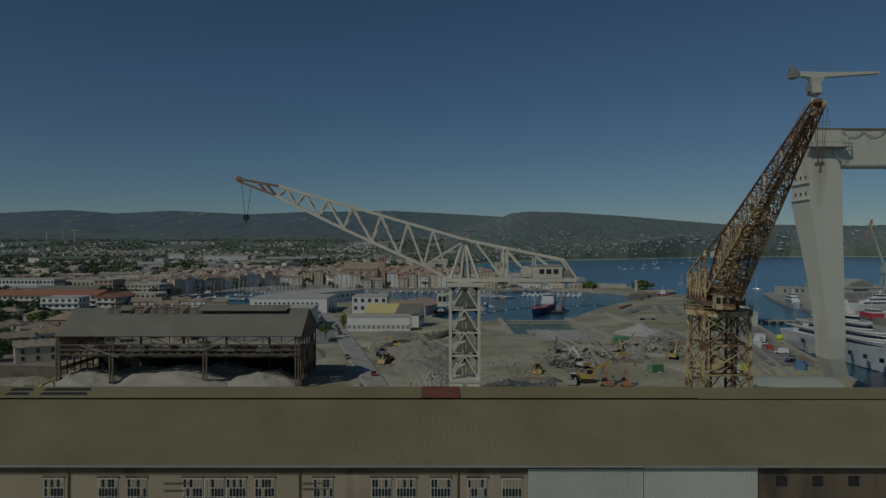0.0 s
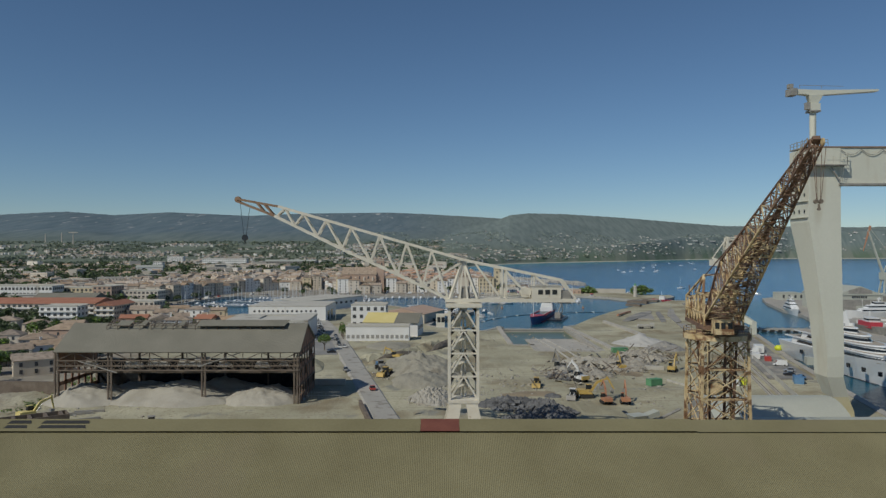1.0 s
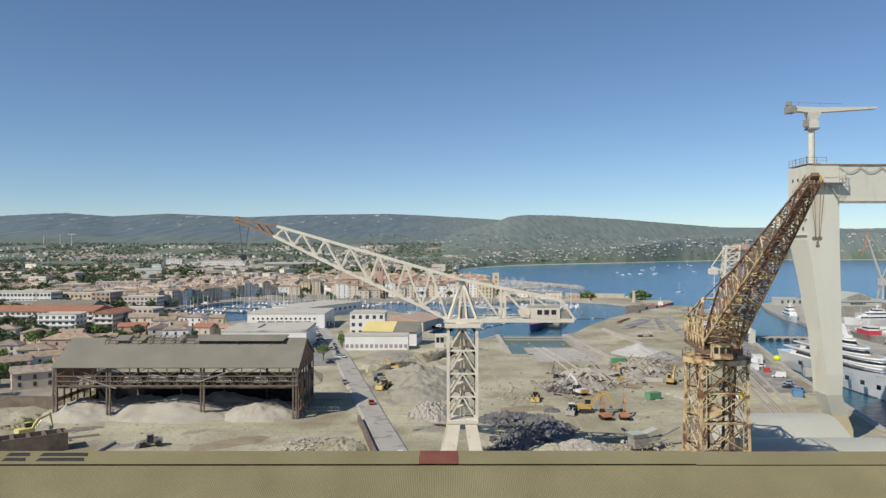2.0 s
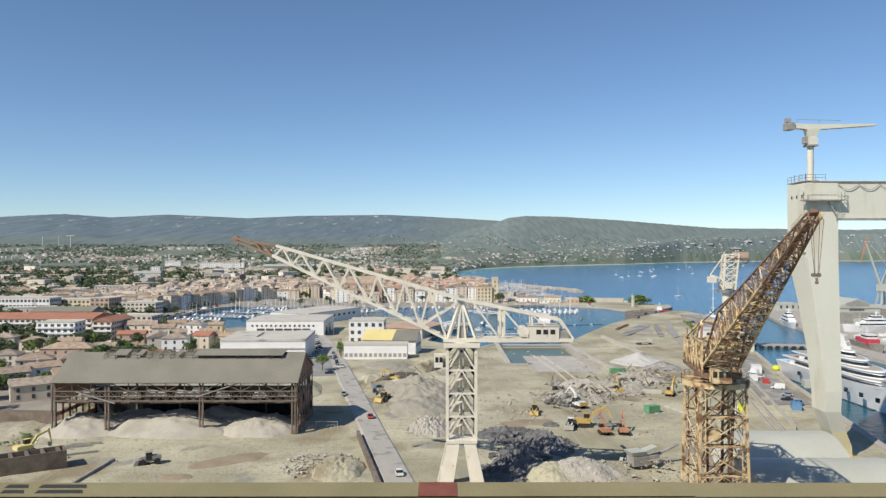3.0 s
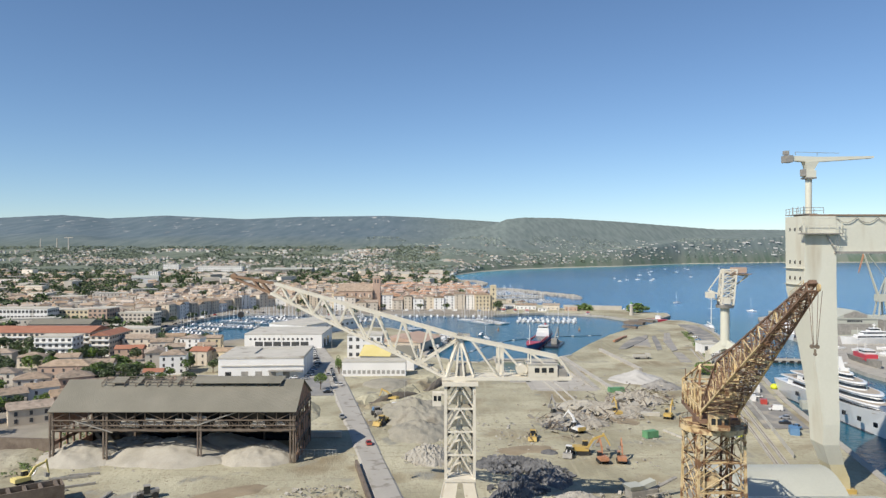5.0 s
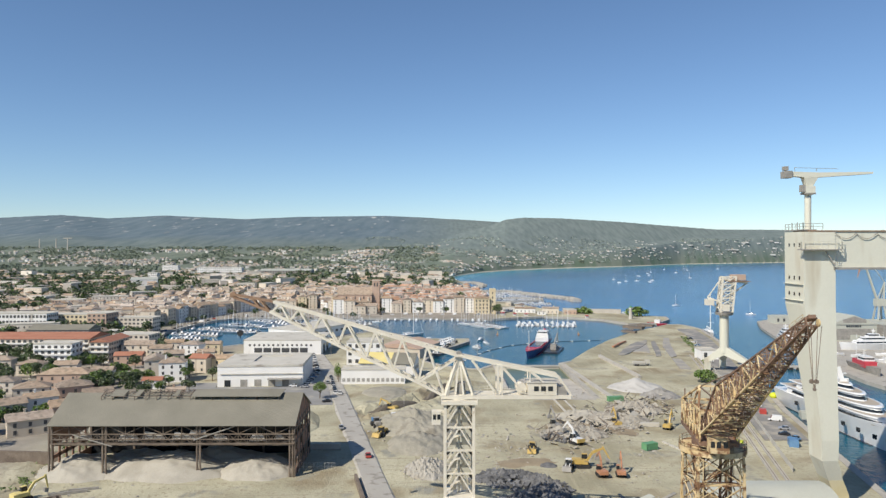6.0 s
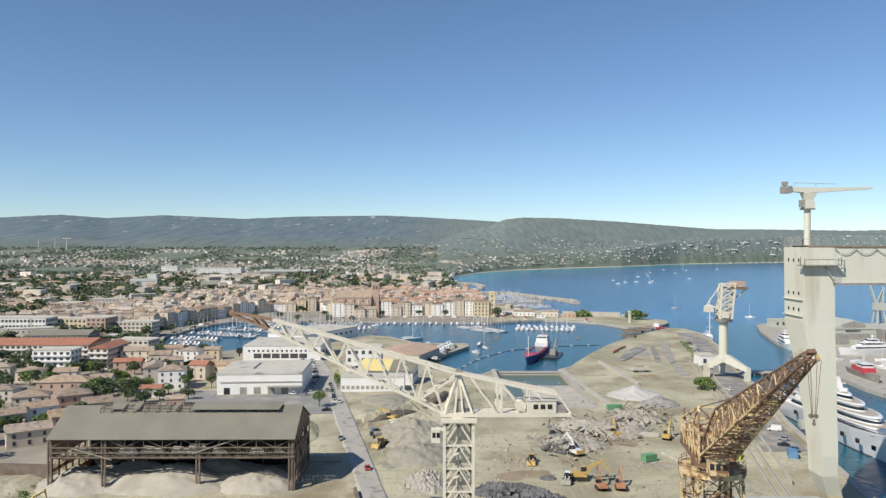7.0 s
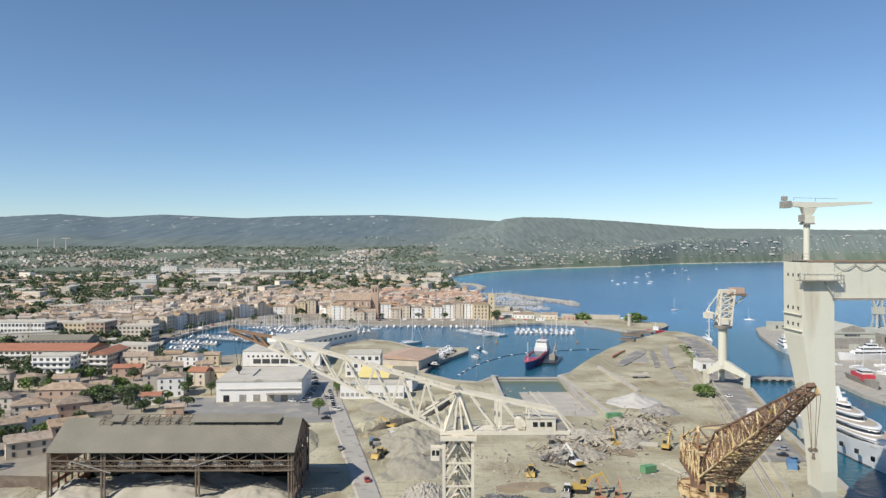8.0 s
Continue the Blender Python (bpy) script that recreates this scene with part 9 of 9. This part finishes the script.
def excavator(x, y, a, paint, label, s=1.0, boom=(38, -70), grey=None):
    """A tracked excavator with a two-piece arm; the arm points to +y."""
    t = thing("excavator", label, "excavator", (x, y, 0.55), a, "excavators on the yard")
    for sx in (-1, 1):
        tr = Geo().loft([[(sx * 1.25 * s + dx * 0.3 * s, py * s, pz * s) for py, pz in ((-1.9, 0.45), (-1.5, 0.0), (1.5, 0.0), (1.9, 0.45), (1.5, 0.9), (-1.5, 0.9))] for dx in (-1, 1)])
        part("track", tr, RUBBER, t)
    part("undercarriage", Geo().box(-1 * s, 1 * s, -1.0 * s, 1.0 * s, 0.3 * s, 1.0 * s), GREY_STEEL, t)
    part("body", Geo().loft([[(-1.35 * s, -2.3 * s, 1.0 * s), (1.35 * s, -2.3 * s, 1.0 * s), (1.3 * s, -2.2 * s, 2.1 * s), (-1.3 * s, -2.2 * s, 2.1 * s)], [(-1.35 * s, 1.2 * s, 1.0 * s), (1.35 * s, 1.2 * s, 1.0 * s), (1.3 * s, 1.1 * s, 1.9 * s), (-1.3 * s, 1.1 * s, 1.9 * s)]]), paint, t)
    part("counterweight", Geo().box(-1.3 * s, 1.3 * s, -2.8 * s, -2.25 * s, 1.0 * s, 2.0 * s), grey or paint, t)
    cab = part("cab", Geo().loft([[(-1.35 * s, -0.3 * s, 1.9 * s), (-0.35 * s, -0.3 * s, 1.9 * s), (-0.35 * s, 1.5 * s, 1.6 * s), (-1.35 * s, 1.5 * s, 1.6 * s)], [(-1.3 * s, -0.2 * s, 3.1 * s), (-0.4 * s, -0.2 * s, 3.1 * s), (-0.4 * s, 1.1 * s, 3.1 * s), (-1.3 * s, 1.1 * s, 3.1 * s)]]), GLASS_DARK, t)
    part("cab_roof", Geo().box(-1.34 * s, -0.36 * s, -0.25 * s, 1.2 * s, 3.1 * s, 3.2 * s), paint, cab)
    e0 = Vector((0.3 * s, 1.0 * s, 1.7 * s))
    b0 = e0 + Vector((0, 2.6 * math.cos(radians(boom[0] + 18)), 2.6 * math.sin(radians(boom[0] + 18)))) * s
    b1 = b0 + Vector((0, 3.0 * math.cos(radians(boom[0] - 18)), 3.0 * math.sin(radians(boom[0] - 18)))) * s
    part("boom", Geo().beam(e0, b0, 0.45 * s, 0.6 * s).beam(b0, b1, 0.45 * s, 0.65 * s, 0.4 * s, 0.4 * s), paint, t)
    c1 = b1 + Vector((0, 3.2 * math.cos(radians(boom[1])), 3.2 * math.sin(radians(boom[1])))) * s
    part("stick", Geo().beam(b1 + (b1 - c1) * 0.15, c1, 0.35 * s, 0.5 * s, 0.3 * s, 0.3 * s), paint, t)
    part("ram", Geo().tube(e0 + Vector((0.3 * s, 0.6 * s, 0)), b0 + Vector((0.3 * s, 0.5 * s, -0.2 * s)), 0.1 * s, 8), SILVER, t)
    part("bucket", Geo().loft([[(-0.4 * s, c1.y, c1.z), (1.0 * s, c1.y, c1.z), (1.0 * s, c1.y - 0.3 * s, c1.z - 1.1 * s), (-0.4 * s, c1.y - 0.3 * s, c1.z - 1.1 * s)], [(-0.4 * s, c1.y - 0.9 * s, c1.z + 0.1 * s), (1.0 * s, c1.y - 0.9 * s, c1.z + 0.1 * s), (1.0 * s, c1.y - 1.0 * s, c1.z - 0.8 * s), (-0.4 * s, c1.y - 1.0 * s, c1.z - 0.8 * s)]]), GREY_STEEL, t)
    return t


excavator(-116, 202, -35, SUNNY_YELLOW, "lime yellow tracked excavator digging beside the shed", 1.1, (35, -80))
excavator(47, 231, -95, YELLOW, "yellow tracked excavator with raised arm", 1.25, (40, -60))
excavator(51, 222, 5, ORANGE, "orange tracked excavator with short boom", 1.0, (60, -40))
excavator(57, 222, -8, ORANGE, "orange tracked excavator with short boom", 1.0, (55, -55))
excavator(50, 258, 25, WHITE, "white and yellow excavator at the demolition heap", 1.2, (45, -45), YELLOW)
excavator(71, 284, 8, YELLOW, "yellow excavator on the demolition heap", 1.0, (60, -50))
excavator(90, 279, -30, YELLOW, "small yellow excavator with grey arm", 1.1, (50, -60))
excavator(46, 278, 15, GREY_STEEL, "dusty grey excavator at the heap", 1.3, (55, -60))
excavator(-20, 312, 60, YELLOW, "yellow excavator near the earth banks", 1.0, (30, -70))


def loader(x, y, a, paint, label, s=1.0, tip=True):
    """A wheeled site dumper or loader."""
    t = thing("site_loader", label, "loader", (x, y, 0.55), a)
    wheel = mesh_of("wheel", Geo().tube((-0.3 * s, 0, 0), (0.3 * s, 0, 0), 0.75 * s, 14), RUBBER)
    for sx in (-1, 1):
        for yy in (-1.7, 1.7):
            part("wheel", wheel, None, t).matrix_basis = pose(sx * 1.1 * s, yy * s, 0.75 * s)
    part("chassis", Geo().box(-0.7 * s, 0.7 * s, -2.7 * s, 2.4 * s, 0.7 * s, 1.3 * s), GREY_STEEL, t)
    part("hood", Geo().box(-0.9 * s, 0.9 * s, -2.8 * s, -0.6 * s, 1.2 * s, 2.1 * s), paint, t)
    cab = part("cab", Geo().box(-0.8 * s, 0.8 * s, -0.6 * s, 0.9 * s, 1.2 * s, 3.0 * s), GLASS_DARK, t)
    part("cab_roof", Geo().box(-0.9 * s, 0.9 * s, -0.7 * s, 1.0 * s, 3.0 * s, 3.15 * s), paint, cab)
    part("bucket", Geo().loft([[(-1.4 * s, 2.8 * s, 0.3 * s), (1.4 * s, 2.8 * s, 0.3 * s), (1.4 * s, 2.6 * s, 1.5 * s), (-1.4 * s, 2.6 * s, 1.5 * s)], [(-1.4 * s, 3.9 * s, 0.2 * s), (1.4 * s, 3.9 * s, 0.2 * s), (1.4 * s, 3.4 * s, 1.4 * s), (-1.4 * s, 3.4 * s, 1.4 * s)]]), paint if tip else GREY_STEEL, t)
    for sx in (-0.6, 0.6):
        part("lift_arm", Geo().beam((sx * s, 0.6 * s, 1.9 * s), (sx * s, 2.9 * s, 0.9 * s), 0.22 * s, 0.35 * s), paint, t)
    return t


loader(33, 249, 170, YELLOW, "yellow wheeled site dumper", 1.05)
loader(42, 229, 160, WHITE, "white wheeled site loader", 1.05, False)
loader(-77, 191, 118, GREY_STEEL, "dust-covered grey wheel loader on the yard", 1.05)
heap("damp_earth_patch", 58, 284, 30, 24, 0.5, DAMP, "damp grey-brown earth round the demolition heaps", 1.8, 0.5, 60, 50, 47.0)
heap("damp_earth_patch", 30, 236, 16, 8, 0.45, DAMP, "damp brown earth spread on the yard", 1.8, 0.5, 50, 30, 49.0, 15)
heap("damp_earth_patch", -56, 194, 15, 7, 0.7, DAMP, "damp brown earth spread on the yard", 1.8, 0.2, 50, 34, 41.0, 35)
heap("damp_earth_patch", -66, 180, 7, 4, 0.5, DAMP, "damp brown earth spread on the yard", 1.8, 0.2, 40, 24, 43.0)
loader(-21, 270, 150, YELLOW, "yellow wheel loader parked beside the road", 1.1)
loader(-24, 283, 20, GREY_STEEL, "grey wheel loader parked beside the road", 1.2)


def container(x, y, a, mat, label, l=6.0, w=2.4, h=2.5, base=0.5):
    t = thing("container", label, "container", (x, y, base), a)
    g = Geo().box(-l / 2, l / 2, -w / 2, w / 2, 0.1, h)
    k = int(l / 0.5)
    part("body", g, mat, t)
    rib = mesh_of("rib", Geo().box(0.1, 0.3, -w / 2 - 0.05, -w / 2, 0.25, h - 0.15), mat)
    for i in range(k):
        part("rib", rib, None, t).matrix_basis = pose(-l / 2 + i * l / k, 0, 0)
    part("door", Geo().box(l / 2, l / 2 + 0.06, -w / 2 + 0.1, w / 2 - 0.1, 0.2, h - 0.1), mat, t)
    for sx in (-1, 1):
        for sy in (-1, 1):
            part("corner_post", Geo().box(sx * l / 2 - 0.09, sx * l / 2 + 0.09, sy * w / 2 - 0.09, sy * w / 2 + 0.09, 0, h + 0.06), mat, t)
    return t


container(74.5, 251, 25, GREEN, "green steel skip container on the sand", 4.8, 2.6, 2.4)
container(82, 330, 8, GREEN, "bright green skip beside the demolition heap", 7, 2.4, 2.2, 0.6)
container(-25, 287, 100, BLUE, "blue site container beside the road", 4.5)
container(-17, 297, 10, WHITE, "white site cabin near the mound", 4)
container(84, 283, -10, FLAT_ROOF, "pale concrete block wall on the sand", 7, 1.2, 1.6)
t = thing("screening_machine", "grey tracked screening machine with conveyor", "machine", (53.5, 188, 0.5), -70)
part("body", Geo().box(-1.6, 1.6, -4, 4, 0.8, 3.2), GREY_STEEL, t)
part("track", Geo().box(-1.7, -1.0, -2.6, 2.6, 0, 0.8), RUBBER, t)
part("track", Geo().box(1.0, 1.7, -2.6, 2.6, 0, 0.8), RUBBER, t)
part("conveyor", Geo().beam((0, 3, 2.4), (0, 11, 5.0), 1.1, 0.35), GREY_STEEL, t)
part("screen_box", Geo().obox((0, 1.2, 4.1), (2.4, 5.2, 1.3), 0, 14), ROOF_PALE, t, "pale tilted screen box")
part("engine_cover", Geo().box(-1.9, -1.6, -2.4, 1.2, 1.2, 2.8), SILVER, t)
part("side_conveyor", Geo().beam((1.2, 0.5, 1.8), (7.5, 1.5, 4.4), 0.9, 0.3), GREY_STEEL, t)
part("side_conveyor", Geo().beam((-1.2, -0.5, 1.8), (-7.0, -2.0, 4.0), 0.9, 0.3), GREY_STEEL, t)
g = Geo()
railing(g, [(-1.5, -3.9, 3.2), (-1.5, 3.9, 3.2)], 1.0, 0.06)
part("railing", g, SILVER, t)
part("hopper", Geo().loft([[(-1.2, -4, 3.2), (1.2, -4, 3.2), (1.2, -1, 3.2), (-1.2, -1, 3.2)], [(-2.0, -4.8, 4.6), (2.0, -4.8, 4.6), (2.0, -0.4, 4.6), (-2.0, -0.4, 4.6)]]), ROOF_PALE, t)
for k in range(5):
    container(-43.2 + k * 0.0 + k * 2.1, 251.5, 0, FLAT_ROOF, "pale barrier block beside the shed", 2.0, 0.8, 2.2)
for k in range(6):
    x0, y0, x1, y1 = -33.8 + k * 2.3, 241, -33.8 + k * 2.3 + 2.2, 241
    if k < 4:
        t = thing("site_fence", "wire site fence panel on the yard", "fence", (-46 + k * 3.4, 229, 0.5))
        g = Geo()
        for xx in (0, 1.1, 2.2, 3.3):
            g.beam((xx, 0, 0), (xx, 0, 2.1), 0.05)
        g.beam((0, 0, 2.1), (3.3, 0, 2.1), 0.06)
        g.beam((0, 0, 1.0), (3.3, 0, 1.0), 0.05)
        part("panel", g, FLAT_ROOF, t)
solid("retaining_wall", Geo().prism([(-25.3, 219), (-24.4, 219), (-12.9, 167), (-13.8, 167)], -0.3, 2.3), BROWN_STEEL, "dark low retaining wall beside the road", "wall", kind="structure")

# quay road clutter
container(146, 330, 70, WHITE, "white tarpaulin-covered machine on the quay", 7, 4, 3.6)
container(138, 303, 70, RED, "red machinery box on the quay", 3, 2.4, 2.4)
container(136, 310, 70, WHITE, "white site hut on the quay", 4, 3, 2.8)
container(127, 255, 70, BLUE, "blue awning over a white kiosk", 5, 3, 2.6)
container(152, 296, 75, ROOF_PALE, "pale grey quayside locker", 5, 3, 3)
container(107, 254, 60, LIME, "lime and white utility trailer", 6, 2.4, 1.8)
container(104, 252, 60, WHITE, "white flatbed trailer on the quay", 6, 2.2, 1.6)
t = thing("mooring_buoy", "large lime yellow inflatable buoy on the quay", "buoy", (158, 336, 0.5))
part("body", Geo().loft([[(r * math.cos(a), r * math.sin(a), z) for a in np.linspace(0, 2 * math.pi, 13)[:-1]] for z, r in ((0, 0.7), (0.4, 1.5), (1.3, 1.9), (2.2, 1.5), (2.7, 0.6))]), LIME, t, smooth=True)
t = thing("truck", "sand-coloured flatbed truck on the peninsula", "truck", (122, 429, 0.7), -85)
part("chassis", Geo().box(-1.2, 1.2, -5, 5, 0.7, 1.3), GREY_STEEL, t)
part("bed", Geo().box(-1.25, 1.25, -5, 2, 1.3, 2.4), FLAT_ROOF, t)
part("cab", Geo().box(-1.2, 1.2, 2.6, 5, 1.2, 3.2), FLAT_ROOF, t)
for yy in (-3.6, -2.2, 3.8):
    part("axle_wheel", Geo().tube((-1.25, yy, 0.5), (1.25, yy, 0.5), 0.55, 12), RUBBER, t)
solid("low_wall", Geo().prism([(104, 464), (105.8, 464.6), (110.6, 388), (108.8, 387.4)], 0, 2.0), CONCRETE, "pale leaning concrete wall on the peninsula", "wall", kind="structure")
t = thing("safety_net", "crumpled orange safety netting by the water", "net", (0, 0, 0.5))
for (x0, y0), (x1, y1) in (((124, 506), (129, 514)), ((129, 515), (134, 524)), ((134, 525), (140, 533))):
    part("net_panel", Geo().beam((x0, y0, 0.9), (x1, y1, 1.1), 1.4, 1.1), ORANGE, t)
for x, y, s in ((172, 628, 1), (188, 646, 0.8), (160, 598, 0.7)):
    t = thing("scrap_pontoon", "rusty brown steel pontoon lying on the shore", "scrap", (x, y, 0.5), -40)
    part("body", Geo().box(-9 * s, 9 * s, -3 * s, 3 * s, 0, 2.2 * s), BROWN_STEEL, t)
    part("frame", Geo().beam((-8 * s, 0, 2.2), (6 * s, 0, 4.4 * s), 0.5), BROWN_STEEL, t)
t = thing("tugboat", "small white and red workboat at the tip of the quay", "boat", (206, 672, -1.5), 60)
part("hull", hull(Geo(), 18, 6, 2.6), HULL_RED, t)
part("wheelhouse", Geo().box(-1.8, 1.8, -3, 2, 1.8, 5.4), WHITE, t)
part("mast", Geo().tube((0, 0, 5.4), (0, 0, 10), 0.15, 6), WHITE, t)

# west corner of the yard: steel frame, beams, wall
t = thing("steel_caisson", "rusty brown open steel caisson", "caisson", (-108, 184, 0.5), 35)
part("side", Geo().box(-11, 11, -3.0, -2.6, 0, 4.6), BROWN_STEEL, t)
part("side", Geo().box(-11, 11, 2.6, 3.0, 0, 4.6), BROWN_STEEL, t)
part("end", Geo().box(-11, -10.6, -2.6, 2.6, 0, 4.6), BROWN_STEEL, t)
part("end", Geo().box(10.6, 11, -2.6, 2.6, 0, 4.6), BROWN_STEEL, t)
for k in range(6):
    part("cross_bar", Geo().box(-9 + k * 3.6, -8.2 + k * 3.6, -2.6, 2.6, 3.8, 4.5), BROWN_STEEL, t)
for x, y, a, l in ((-88.5, 184, 88, 21), (-100, 200, 30, 9), (-106, 207, 20, 10), (-103, 210, 15, 8)):
    solid("steel_beam", Geo().obox((x, y, 0.75), (l, 0.7, 0.7), a), GREY_STEEL, "long dusty steel beam lying on the ground", "beam")
solid("boundary_wall", Geo().prism([(-190, 238), (-122, 232), (-122, 233), (-190, 239)], -0.2, 5.2), BROWN_STEEL, "dark boundary wall beside the shed", "wall", kind="structure")
for k in range(7):
    x, y = (93, 258), (99, 228)
    t0, t1 = k / 7, (k + 0.9) / 7
    solid("concrete_beam", Geo().beam((82 + 8 * t0, 260 - 26 * t0, 0.7), (82 + 8 * t1, 260 - 26 * t1, 0.7), 0.7, 0.6), FLAT_ROOF, "pale concrete beam in a row on the sand", "beam", group="row of concrete beams")
for x, y in ((-14, 300), (24, 432), (-70, 470), (150, 470), (107, 470)):
    t = thing("lamp_post", "slender grey lamp post", "lamp post", (x, y, 0.5))
    part("pole", Geo().tube((0, 0, 0), (0, 0, 11), 0.12, 8, 0.07), GREY_STEEL, t)
    part("lamp_head", Geo().box(-0.2, 1.3, -0.15, 0.15, 10.9, 11.1), GREY_STEEL, t)
